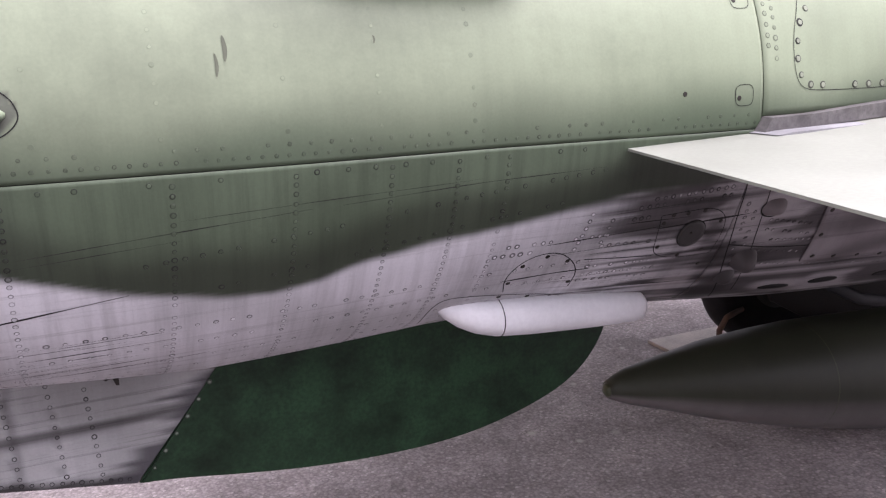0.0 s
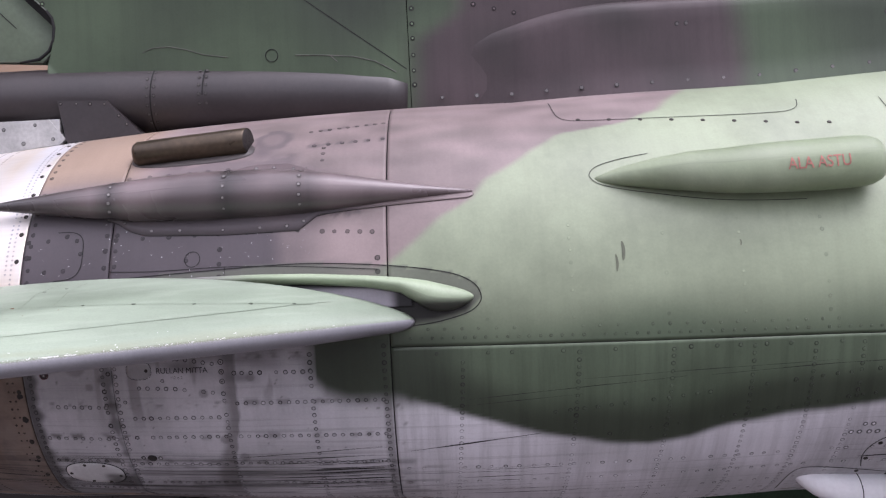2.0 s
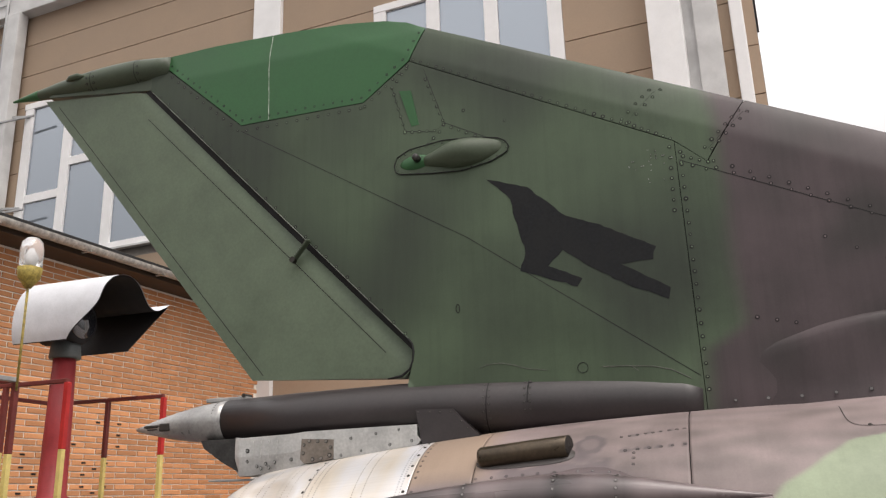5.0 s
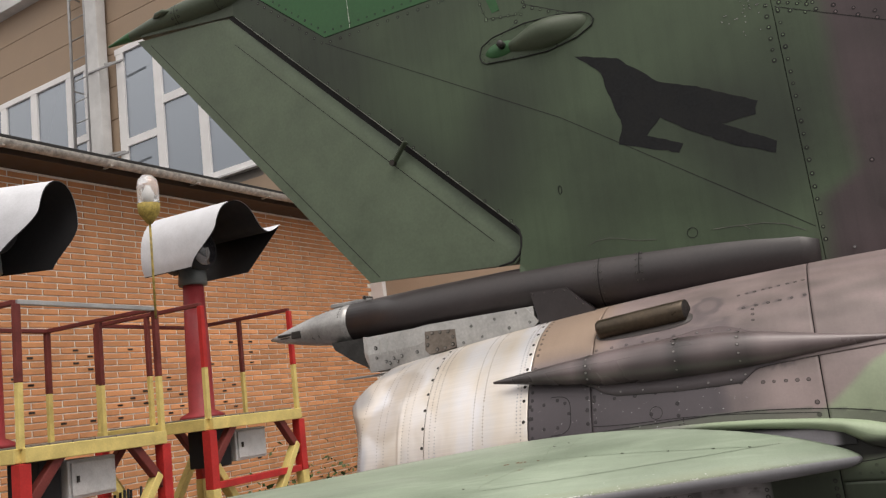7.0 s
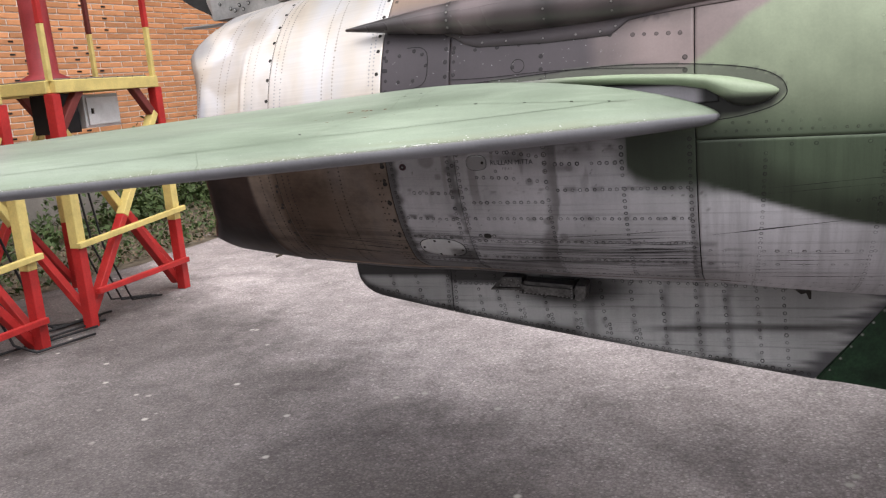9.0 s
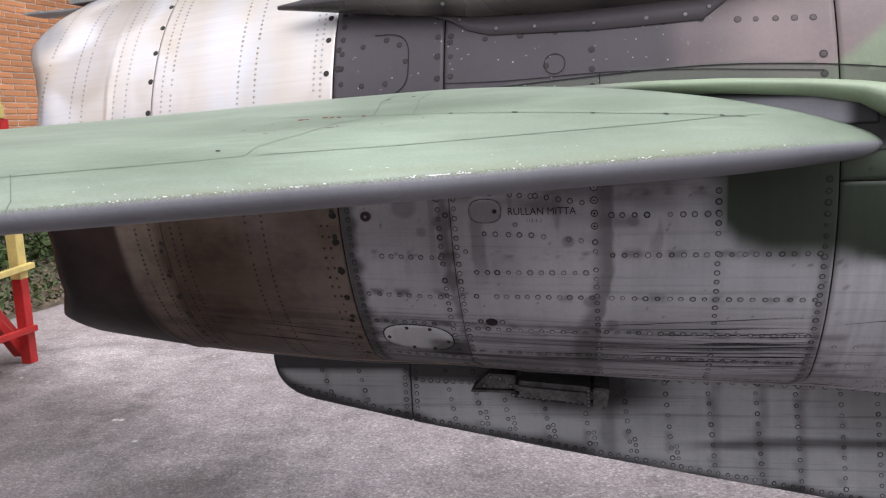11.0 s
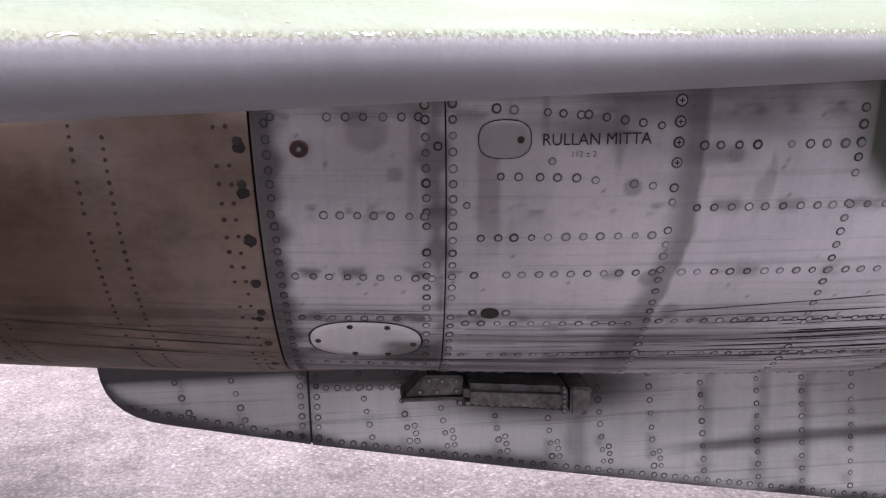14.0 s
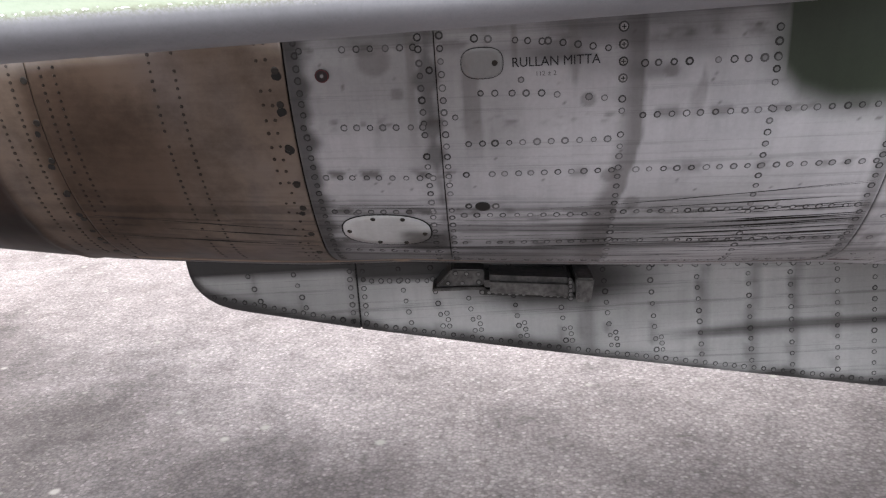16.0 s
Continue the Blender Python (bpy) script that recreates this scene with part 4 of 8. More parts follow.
bm = bmesh.new()
for p, n, key in crossed:
    side = n.cross(Vector((1, 0, 0))).normalized()
    for u in (Vector((1, 0, 0)), side):
        bar_bm(p + n * 0.0009 - u * 0.0032, p + n * 0.0009 + u * 0.0032, 0.0013, 0.0008, 0, bm, n)
ob = part("screw_slots", bm, DARK, fuselage)
ob["kind"] = "stuff"
screw_heads("hatch_screws", [(1.396, 2.3), (1.549, 0.6), (1.56, 23)] + [(0.35 + 0.08 * k, 56.5 - 0.6 * k) for k in range(9)] + [(1.104, -35.4), (1.166, -38.0), (1.046, -37.6), (1.028, -43.9), (1.204, -47.3), (1.027, -50.6), (1.116, -53.2), (1.185, -55.0)] + [(1.2 + 0.05 * k, 52 + 2.5 * abs(k - 2.5)) for k in range(6)], fuselage, 0.0062)


def skin_strip(name, pts, width, mat, parent, label="", closed=False, high=0.0011, taper=False):
    """A thin line laid on the skin through (x, degrees), rounded at its corners."""
    for _ in range(0 if closed or len(pts) < 3 else 2):
        cut = [pts[0]]
        for (xa, da), (xb, db) in zip(pts, pts[1:]):
            cut += [(xa + (xb - xa) * 0.25, da + (db - da) * 0.25), (xa + (xb - xa) * 0.75, da + (db - da) * 0.75)]
        pts = cut + [pts[-1]]
    dense = []
    for (xa, da), (xb, db) in zip(pts, pts[1:] + (pts[:1] if closed else [])):
        k = max(1, int(max(abs(db - da) / 1.5, abs(xb - xa) / 0.04)))
        dense += [(xa + (xb - xa) * i / k, da + (db - da) * i / k) for i in range(k)]
    pts = dense if closed else dense + [pts[-1]]
    bm = bmesh.new()
    n = len(pts)
    left, right = [], []
    for i, (x, d) in enumerate(pts):
        a = pts[(i - 1) % n] if closed or i else pts[0]
        b = pts[(i + 1) % n] if closed or i < n - 1 else pts[-1]
        t = (skin_at(*b) - skin_at(*a)).normalized()
        s = skin_normal(x, d).cross(t).normalized() * width / 2 * (0.15 + 0.85 * math.sin(math.pi * i / (n - 1)) if taper else 1.0)
        p = skin_at(x, d, high)
        left.append(bm.verts.new(p + s))
        right.append(bm.verts.new(p - s))
    for i in range(n if closed else n - 1):
        j = (i + 1) % n
        bm.faces.new((left[i], left[j], right[j], right[i]))
    return part(name, bm, mat, parent, label)


def ellipse(cx, cd, rx, rd, n=40, a0=0, a1=360, power=1.0):
    out = []
    for i in range(n + (a1 - a0 < 360)):
        a = radians(a0 + (a1 - a0) * i / n)
        c, s = math.cos(a), math.sin(a)
        out.append((cx + rx * math.copysign(abs(c) ** power, c), cd + rd * math.copysign(abs(s) ** power, s)))
    return out


def skin_patch(name, cx, cd, rx, rd, colour, parent, label, power=0.75, high=0.0016, mat=None, dome=False):
    """A rounded cover plate lying on the skin."""
    verts, faces, cols, uvs = [], [], [], []
    n, rings = 44, 5
    for k in range(rings + 1):
        f = k / rings
        h = high if k < rings else 0.0002
        f = min(f * 1.25, 1.0) if k < rings else 1.0
        if dome:
            f = k / rings
            h = high * (1 - f ** 2.2) + 0.0002
        for x, d in ellipse(cx, cd, rx * f, rd * f, n, power=power):
            verts.append(skin_at(x, d, h))
            c = colour(x, d)
            cols.append(c if k < rings or dome else (0.02, 0.02, 0.02, 0))
            uvs.append((x, radians(d) * 0.56))
    for k in range(rings):
        for i in range(n):
            a, b = k * n + i, k * n + (i + 1) % n
            faces.append((a, a + n, b + n, b))
    return raw(name, verts, faces, mat or GREYPAINT, parent, label, True, cols, uvs)


def light_cover(x, d):
    return (0.3, 0.298, 0.3, 0.05)


def oval_cover(x, d):
    k = smooth01((x + 0.905) / 0.03) * smooth01((-d - 39.6) / 2.0)
    return (*lerp3((0.56, 0.56, 0.56), (0.06, 0.055, 0.05), 0.8 * k), 0.1)


cap = skin_patch("inspection_cap", -0.7445, -8.3, 0.0285, 2.2, light_cover, fuselage, "small rounded inspection cap")
screw_heads("cap_screw", [(-0.7265, -8.35)], cap, 0.0045, 0.0016)
skin_strip("cap_edge", ellipse(-0.7445, -8.3, 0.030, 2.3, power=0.75), 0.0009, DARK, cap, closed=True)
ovalp = skin_patch("oval_cover", -0.9145, -40.6, 0.0735, 4.45, oval_cover, fuselage, "pale oval access cover", 0.8)
skin_strip("cover_edge", ellipse(-0.9145, -40.6, 0.075, 4.6, power=0.8), 0.0025, DARK, ovalp, closed=True)
screw_heads("cover_screws", [(-0.978, -40.9), (-0.934, -37.2), (-0.885, -37.2), (-0.851, -41.3), (-0.93, -44.3), (-0.885, -44.3)], ovalp, 0.0045, 0.0016)
lock = skin_patch("turn_lock", -0.753, -33.8, 0.012, 1.0, lambda x, d: (0.025, 0.022, 0.02, 0), fuselage, "dark oval turn lock", 1.0, 0.002)
rivet_mesh("lock_screws", on_skin([(-0.775, -33.8), (-0.732, -33.8)]), lock, lambda x, d: (0.4, 0.39, 0.39, 0), 0.0052, core=0.55)
drain = skin_patch("drain_plug", -0.977, -9.1, 0.0105, 1.05, lambda x, d: (0.03, 0.02, 0.022, 0), fuselage, "small dark round plug with red rim", 1.0, 0.003)
rivet_mesh("plug_pin", on_skin([(-0.977, -9.1)], 0.003), drain, lambda x, d: (0.3, 0.28, 0.28, 0), 0.003)
skin_strip("plug_rim", ellipse(-0.977, -9.1, 0.0095, 0.95, 20, power=1.0), 0.0014, plain("dirty_red_rim", (0.12, 0.03, 0.035), 0.6), drain, closed=True, high=0.0036)

# stencils
def bent_text(words, size, cx, cd, mat, label, slope=0.0, off=0.0022, squash=1.0):
    def bend(u, v):
        x = cx + u * squash
        return skin_at(x, cd + slope * u + math.degrees(v / radius(x)), off)
    return part("lettering", text_bm(words, size, None, None, None, None, bend), mat, fuselage, label)


bent_text("RULLAN MITTA", 0.0195, -0.641, -9.05, BLACKTEXT, "black stencilled lettering", squash=0.92)
bent_text("112 ± 2", 0.0095, -0.655, -10.45, plain("faded_black_stencil", (0.13, 0.125, 0.125), 0.6), "small black stencilled figures")
for k, w in enumerate((0.12, 0.1, 0.11)):
    bm = bmesh.new()
    a = [bm.verts.new(skin_at(1.52 + i * w / 6, 58.4 - k * 1.3 + j * 0.7, 0.0012)) for j in (0, 1) for i in range(7)]
    for i in range(6):
        bm.faces.new((a[i], a[i + 1], a[i + 8], a[i + 7]))
    part("stencil_bar", bm, BLACKTEXT, fuselage, "unreadable dark stencil line")

# outlines of hatches on the flank
skin_strip("hatch_line", [(1.028, -47.8), (1.012, -42.5), (1.02, -38.5), (1.05, -35.2), (1.094, -33.9), (1.135, -34.6), (1.168, -37), (1.195, -40.2), (1.21, -44), (1.212, -49.5)], 0.0026, DARK, fuselage)
skin_strip("hatch_line", [(1.86, 50), (1.79, 36), (1.745, 21.2), (1.718, 14.6), (1.713, 8.1), (1.721, 4.1), (1.739, 2.0), (1.775, 1.2), (1.885, 0.9), (2.013, 0.9), (2.6, 1.0)], 0.0016, DARK, fuselage)
skin_strip("hatch_line", [(0.29, 70), (0.292, 60), (0.31, 56.5), (0.36, 55.6), (0.7, 55.8), (0.88, 56.5), (0.93, 58), (0.94, 62)], 0.0022, DARK, fuselage)
skin_strip("hatch_line", ellipse(1.27, 60, 0.12, 10, 26, 180, 370, 0.7), 0.0022, DARK, fuselage)
skin_strip("hatch_line", ellipse(1.563, 1.2, 0.026, 2.4, 24, power=0.6), 0.0016, DARK, fuselage, closed=True)
skin_strip("hatch_line", ellipse(1.575, 23.4, 0.026, 2.4, 24, power=0.6), 0.0016, DARK, fuselage, closed=True)
skin_strip("hatch_line", ellipse(-0.95, 21.3, 0.069, 6.6, 24, -90, 90, 0.6), 0.002, DARK, fuselage)
skin_strip("hatch_line", ellipse(-0.61, 18.1, 0.0185, 1.9, 24), 0.0016, DARK, fuselage, closed=True)
skin_strip("hatch_line", [(-0.81, 16.2), (-0.752, 15.8), (-0.674, 15.6), (-0.532, 15.9), (-0.381, 15.2), (-0.265, 14.2), (-0.17, 13.4)], 0.0016, DARK, fuselage)
skin_strip("hatch_line", [(-0.532, 15.9), (-0.533, 9.0)], 0.0016, DARK, fuselage)
rivet_mesh("hatch_rivets", on_skin([(1.77, 20.7), (1.744, 17.3), (1.73, 12.9), (1.726, 8.8), (1.735, 5.0), (1.765, 2.6), (1.803, 2.4), (1.908, 2.0), (1.954, 1.9), (2.0, 1.8)]), fuselage, lambda x, d: (0.3, 0.33, 0.25, 0), 0.007, proud=0.002)
plug = skin_patch("fuel_drain", 1.499, -33.7, 0.038, 3.9, lambda x, d: (0.05, 0.047, 0.045, 0), fuselage, "round dark drain cover", 1.0, 0.006)
skin_strip("drain_rim", ellipse(1.499, -33.7, 0.039, 4.0, 24), 0.0034, DARK, plug, closed=True, high=0.003)
screw_heads("drain_screw", [(1.495, -33.2)], plug, 0.004, 0.006)
skin_strip("hatch_line", [(1.388, -27.0), (1.458, -26.6), (1.526, -26.4), (1.57, -27.8), (1.597, -31), (1.6, -36.2), (1.592, -41.4)], 0.002, DARK, fuselage)
skin_strip("hatch_line", [(1.388, -27.0), (1.396, -33), (1.407, -39.7), (1.485, -41.9), (1.592, -41.4)], 0.002, DARK, fuselage)
skin_strip("hatch_line", [(1.212, -38.2), (1.313, -39.2), (1.41, -40.0)], 0.0028, DARK, fuselage)
# bent strip with screws, the frame behind the wheel bay
skin_strip("hatch_line", [(1.61, -18), (1.62, -21.0), (1.625, -28), (1.633, -34.1), (1.655, -45), (1.70, -56), (1.75, -66)], 0.0036, DARK, fuselage)
skin_strip("hatch_line", [(1.70, -22), (1.707, -27.0), (1.717, -36.8), (1.745, -49.6), (1.78, -60)], 0.003, DARK, fuselage)
skin_strip("hatch_line", [(1.645, -39.5), (1.72, -41), (1.82, -42.5), (1.93, -43)], 0.004, DARK, fuselage)
skin_patch("bay_fairing", 1.722, -45.4, 0.04, 3.2, lambda x, d: (0.07, 0.062, 0.062, 0.2), fuselage, "dark scuffed fairing lump", 0.8, 0.04, dome=True)
skin_patch("bay_fairing", 1.70, -52, 0.03, 2.6, lambda x, d: (0.05, 0.045, 0.045, 0.2), fuselage, "dark scuffed fairing lump", 0.9, 0.022, dome=True)
oval = skin_patch("oval_boss", 1.742, -28.9, 0.04, 2.5, lambda x, d: (0.2, 0.18, 0.182, 0.1), fuselage, "grey oval boss", 0.9, 0.024, dome=True)
skin_strip("boss_rim", ellipse(1.742, -28.9, 0.043, 2.8, 28, 150, 330), 0.004, DARK, oval, high=0.002)
# pale screwed door farther forward
door = skin_panel("bay_door", 1.93, 2.62, lambda x: -48.6 - 4.2 * (x - 1.953), -27.5, GREYPAINT, lambda x, d: (*lerp3((0.3, 0.275, 0.285), (0.12, 0.105, 0.108), smooth01(0.4 + 1.4 * noise.noise((x * 4, d * 0.15, 71)))), 0.3), fuselage, "pale grey screwed bay door", 0.014, 0.004, 0.005)
screw_heads("door_screws", [(1.95, -32), (1.95, -39.6), (1.963, -46.6), (2.044, -47.4), (2.137, -48.0), (2.228, -48.6), (2.307, -49.0), (2.4, -49.4)], door, 0.0075, 0.0055)
for bx, bd in ((1.93, -60), (2.1, -58.5), (2.35, -58.5)):
    skin_patch("drain_slot", bx, bd, 0.055, 1.5, lambda x, d: (0.012, 0.012, 0.012, 0), fuselage, "dark slotted opening", 1.0, 0.001)
screw_heads("bay_screws", [(1.425, -27.4), (1.467, -27.4), (1.517, -27.2), (1.58, -31.1), (1.415, -37.2), (1.491, -41.0), (1.577, -45.4), (1.403, -29.5), (1.56, -40)], fuselage, 0.0062)
pts = []
for a, b in [((0.99, -30.5), (1.25, -30.8)), ((0.96, -33), (1.05, -33.2)), ((1.22, -34), (1.38, -34.6)), ((1.232, -44.4), (1.43, -44.6)), ((1.21, -41.2), (1.41, -41.6)), ((1.23, -47), (1.42, -47.5)), ((1.19, -24), (1.17, -34)), ((1.25, -26.5), (1.23, -37)), ((1.31, -27), (1.37, -27)),
             ((1.65, -27), (1.66, -35)), ((1.68, -27.5), (1.69, -36)), ((1.65, -37), (1.7, -50)), ((1.69, -38), (1.73, -50)), ((1.75, -33), (1.9, -36)), ((1.75, -36), (1.9, -39)), ((1.76, -43), (1.92, -45)), ((1.76, -39.5), (1.92, -41)), ((1.8, -48), (2.5, -55)), ((1.36, -22), (1.6, -21)), ((1.3, -24), (1.58, -23.4))]:
    pts += row(a, b, 0.022, 0.15)
rivet_mesh("belly_rivets", on_skin(pts), fuselage, camouflage, 0.0052, dirt=0.85, head=1.35, core=0.66, uneven=0.5)
# two runs of old sealant on the flank
for x, d0, d1, w in ((0.402, 13, 17.5, 0.008), (0.385, 10.5, 14.5, 0.006), (0.68, 15.5, 17, 0.004)):
    skin_strip("paint_run", [(x, d0), (x + 0.003, (d0 + d1) / 2), (x, d1)], w, plain("dark_run", (0.13, 0.145, 0.1), 0.5), fuselage, taper=True)


def blister(name, path, half_w, half_h, mat, colour, parent, label, n=28, power=1.0):
    """A faired body on the skin: path of (x, degrees, out), with a half height around the skin and a height out of it at each station."""
    verts, faces, cols, uvs = [], [], [], []
    for (x, d, out), w, h in zip(path, half_w, half_h):
        for k in range(n):
            a = 2 * math.pi * k / n
            c, s = math.cos(a), math.sin(a)
            up = w * math.copysign(abs(s) ** power, s)
            o = out + h * math.copysign(abs(c) ** power, c)
            dd = d + math.degrees(up / radius(x))
            verts.append(skin_at(x, dd, o))
            cols.append(colour(x, dd))
            uvs.append((x, a * w))
    for i in range(len(path) - 1):
        for k in range(n):
            a, b = i * n + k, i * n + (k + 1) % n
            faces.append((a, b, b + n, a + n))
    faces.append(tuple(range(n))[::-1])
    faces.append(tuple((len(path) - 1) * n + k for k in range(n)))
    return raw(name, verts, faces, mat, parent, label, True, cols, uvs)


# intake blister with the red stencil
def green_only(x, d):
    return (*lerp3(GREEN, (0.2, 0.25, 0.15), smooth01(0.5 + noise.noise((x * 6, d * 0.1, 3)))), 0.0)


us = [0, 0.03, 0.1, 0.2, 0.32, 0.45, 0.6, 0.75, 0.9, 0.955, 0.985, 1.0]
ws = [0.005, 0.012, 0.024, 0.036, 0.046, 0.053, 0.058, 0.06, 0.06, 0.057, 0.048, 0.03]
SC_D = [(0.0, 34.0), (0.2, 33.1), (0.45, 31.9), (0.7, 32.4), (1.0, 33.4)]
SC_O = [(0.0, -0.006), (0.1, 0.012), (0.3, 0.038), (0.5, 0.05), (1.0, 0.056)]
scoop = blister("air_scoop", [(0.355 + 0.68 * u, interp(u, SC_D), interp(u, SC_O)) for u in us], ws, [w * 0.9 for w in ws], SKIN, green_only, jet, "green teardrop cooling scoop")
skin_strip("scoop_seam", [(0.345, 35), (0.35, 33.6), (0.37, 32), (0.43, 30.4), (0.5, 29.2), (0.57, 28), (0.65, 27), (0.75, 26.6), (0.86, 26.8)], 0.0018, DARK, scoop)
skin_strip("scoop_seam", [(0.345, 35), (0.352, 36.5), (0.37, 38), (0.43, 40), (0.5, 41.5)], 0.0018, DARK, scoop)


def scoop_text(a, b):
    x = 0.862 + a
    u = (x - 0.355) / 0.69
    d, o, w = interp(u, SC_D), interp(u, SC_O), interp(u, list(zip(us, ws)))
    up = b - 0.0335
    return skin_at(x, d + math.degrees(up / radius(x)), o + 0.9 * w * math.sqrt(max(0.05, 1 - (up / w) ** 2)) + 0.0017)


part("lettering", text_bm("ALA ASTU", 0.033, None, None, None, None, scoop_text), REDTEXT, scoop, "red stencilled lettering")

# long actuator fairing with pointed ends
us = np.linspace(0, 1, 26)
prof = [max(0.004, 0.064 * (math.sin(math.pi * min(1, u / 0.86 * 0.5 if u < 0.43 else 0.5 + (u - 0.43) / 1.14)) ** 1.15)) for u in us]
prof = [max(0.004, interp(u, [(0, 0.004), (0.2, 0.034), (0.32, 0.05), (0.45, 0.059), (0.62, 0.057), (0.72, 0.046), (0.86, 0.022), (1, 0.003)])) for u in us]


def pod_paint(x, d):
    n = noise.noise((x * 7, d * 0.08, 8))
    k = max(smooth01(1.4 - abs(x + 0.35) / 0.03), smooth01(1.4 - abs(x + 0.53) / 0.026), smooth01(1.3 - abs(x + 0.81) / 0.026), 0.9 * smooth01((-0.84 - x) / 0.12))
    # lower half painted darker, as the shade on the fairing's underside
    return (*lerp3(lerp3((0.17, 0.133, 0.135), (0.08, 0.064, 0.066), smooth01(0.4 + n + 0.6 * smooth01((33 - d) / 5))), (0.03, 0.027, 0.027), 0.8 * k), 0.0)


pod = blister("actuator_fairing", [(-1.15 + 1.21 * u, interp(u, [(0, 35.5), (0.3, 34.2), (0.6, 33.6), (1, 31.9)]), interp(u, [(0, 0.035), (0.3, 0.02), (0.7, 0.012), (1, 0.0)])) for u in us], prof, prof, SATIN, pod_paint, jet, "long brown spindle-shaped actuator fairing")
FL_LOW = [(-0.857, 31.6), (-0.802, 29.1), (-0.771, 26.6), (-0.727, 25.0), (-0.534, 23.8), (-0.358, 23.8), (-0.326, 26.4), (-0.31, 27.7), (-0.169, 28.9), (0.049, 30.1), (0.062, 30.8)]
FL_UP = [(-0.857, 38.5), (-0.779, 41.1), (-0.697, 43.0), (-0.552, 43.2), (-0.48, 44.8), (-0.396, 44.4), (-0.338, 41.6), (-0.294, 38.9), (-0.141, 35.2), (0.05, 32.0), (0.062, 31.2)]


def flange_paint(x, d):
    n = noise.noise((x * 6, d * 0.1, 18))
    c = lerp3((0.14, 0.112, 0.115), (0.08, 0.068, 0.074), smooth01(0.5 + n + (34 - d) / 12))
    c = lerp3(c, PINK, 0.8 * smooth01((x + 0.28) / 0.12))
    return (*c, 0.0)


skin_panel("fairing_flange", -0.857, 0.062, lambda x: interp(x, FL_LOW), lambda x: interp(x, FL_UP), SKIN, flange_paint, pod, "dark screwed flange", 0.008, 0.002, 0.0022)
skin_strip("flange_edge", FL_LOW + FL_UP[::-1][:9], 0.0018, DARK, pod)
pts = [(x, interp(x, FL_LOW) + 1.3) for x in (-0.785, -0.715, -0.645, -0.54, -0.45, -0.385, -0.345)] + [(x, interp(x, FL_UP) - 1.4) for x in (-0.66, -0.6, -0.545, -0.475, -0.43, -0.38, -0.35, -0.33)]
rivet_mesh("flange_screws", on_skin(pts, 0.0024), pod, lambda x, d: (0.22, 0.2, 0.2, 0), 0.004, dirt=0.95, proud=0.0006)
for xx in (-0.35, -0.53, -0.81):
    pts = []
    for k in range(6):
        a = radians(-62 + 25 * k)
        u = (xx + 1.15) / 1.21
        w = interp(u, list(zip(us, prof))) + 0.001
        d = interp(u, [(0, 35.5), (0.3, 34.2), (0.6, 33.6), (1, 31.9)]) + math.degrees(w * math.sin(a) / radius(xx))
        o = interp(u, [(0, 0.035), (0.3, 0.02), (0.7, 0.012), (1, 0)]) + w * math.cos(a)
        n = (skin_normal(xx, d) * math.cos(a) + Vector((0, math.sin(radians(d)), math.cos(radians(d)))) * math.sin(a)).normalized()
        pts.append((skin_at(xx, d, o), n, (xx, d)))
    rivet_mesh("fairing_screws", pts, pod, lambda x, d: (0.26, 0.24, 0.235, 0), 0.0042, dirt=0.95, proud=0.0004)

# short open vent pipe above it
bm = tube_bm([(-0.80, -0.352, 1.822), (-0.79, -0.352, 1.823), (-0.65, -0.352, 1.835), (-0.508, -0.352, 1.8464), (-0.507, -0.352, 1.8465), (-0.5075, -0.352, 1.8464), (-0.62, -0.352, 1.838)], [0.026, 0.033, 0.034, 0.0345, 0.0335, 0.0305, 0.029], 28)
for v in bm.verts:
    if v.co.x > -0.6:
        v.co.x += 0.22 * (v.co.y + 0.352)
pipe = part("vent_pipe", bm, PIPEBROWN, jet, "short burnt-brown vent pipe, open in front", True)
pipe.data.materials.append(SOOT)
for f in pipe.data.polygons:
    r = math.hypot(f.center.y + 0.352, f.center.z - 1.835 - 0.08 * (f.center.x + 0.65))
    if r < 0.0308 and f.center.x > -0.7:
        f.material_index = 1
skin_patch("pipe_saddle", -0.65, 51.5, 0.16, 4.2, lambda x, d: (0.07, 0.062, 0.06, 0), pipe, "dark stained saddle", 0.7, 0.0012, SKIN)

# white pod under the flank
us = [0, 0.015, 0.05, 0.1, 0.17, 0.26, 0.4, 0.6, 0.8, 0.93, 0.97, 0.99, 1.0]
pw = [0.006, 0.014, 0.027, 0.039, 0.049, 0.055, 0.056, 0.055, 0.053, 0.05, 0.045, 0.036, 0.022]
bm = bmesh.new()
rings = []
for u, w in zip(us, pw):
    w *= 0.9
    c = Vector((0.866 + 0.625 * u, -0.325 + 0.035 * u - 0.25 * w, 0.938 - 0.068 * u - (w if u < 0.9 else 0.046)))
    rings.append([bm.verts.new(c + Vector((0, -1.1 * w * math.cos(a), w * math.copysign(abs(math.sin(a)) ** 0.85, math.sin(a))))) for a in [2 * math.pi * k / 24 for k in range(24)]])
for r, s in zip(rings, rings[1:]):
    for k in range(24):
        bm.faces.new((r[k], r[(k + 1) % 24], s[(k + 1) % 24], s[k]))
bm.faces.new(rings[0][::-1])
bm.faces.new(rings[-1])
whitepod = part("white_pod", bm, WHITEPOD, jet, "weathered white pod under the lower flank", True)
part("pod_seam", tube_bm([(1.035, -0.328 - 0.0557 * math.cos(a), 0.8702 + 0.0507 * math.sin(a)) for a in [radians(-95 + 10 * k) for k in range(20)]], 0.0013, 6), DARK, whitepod)

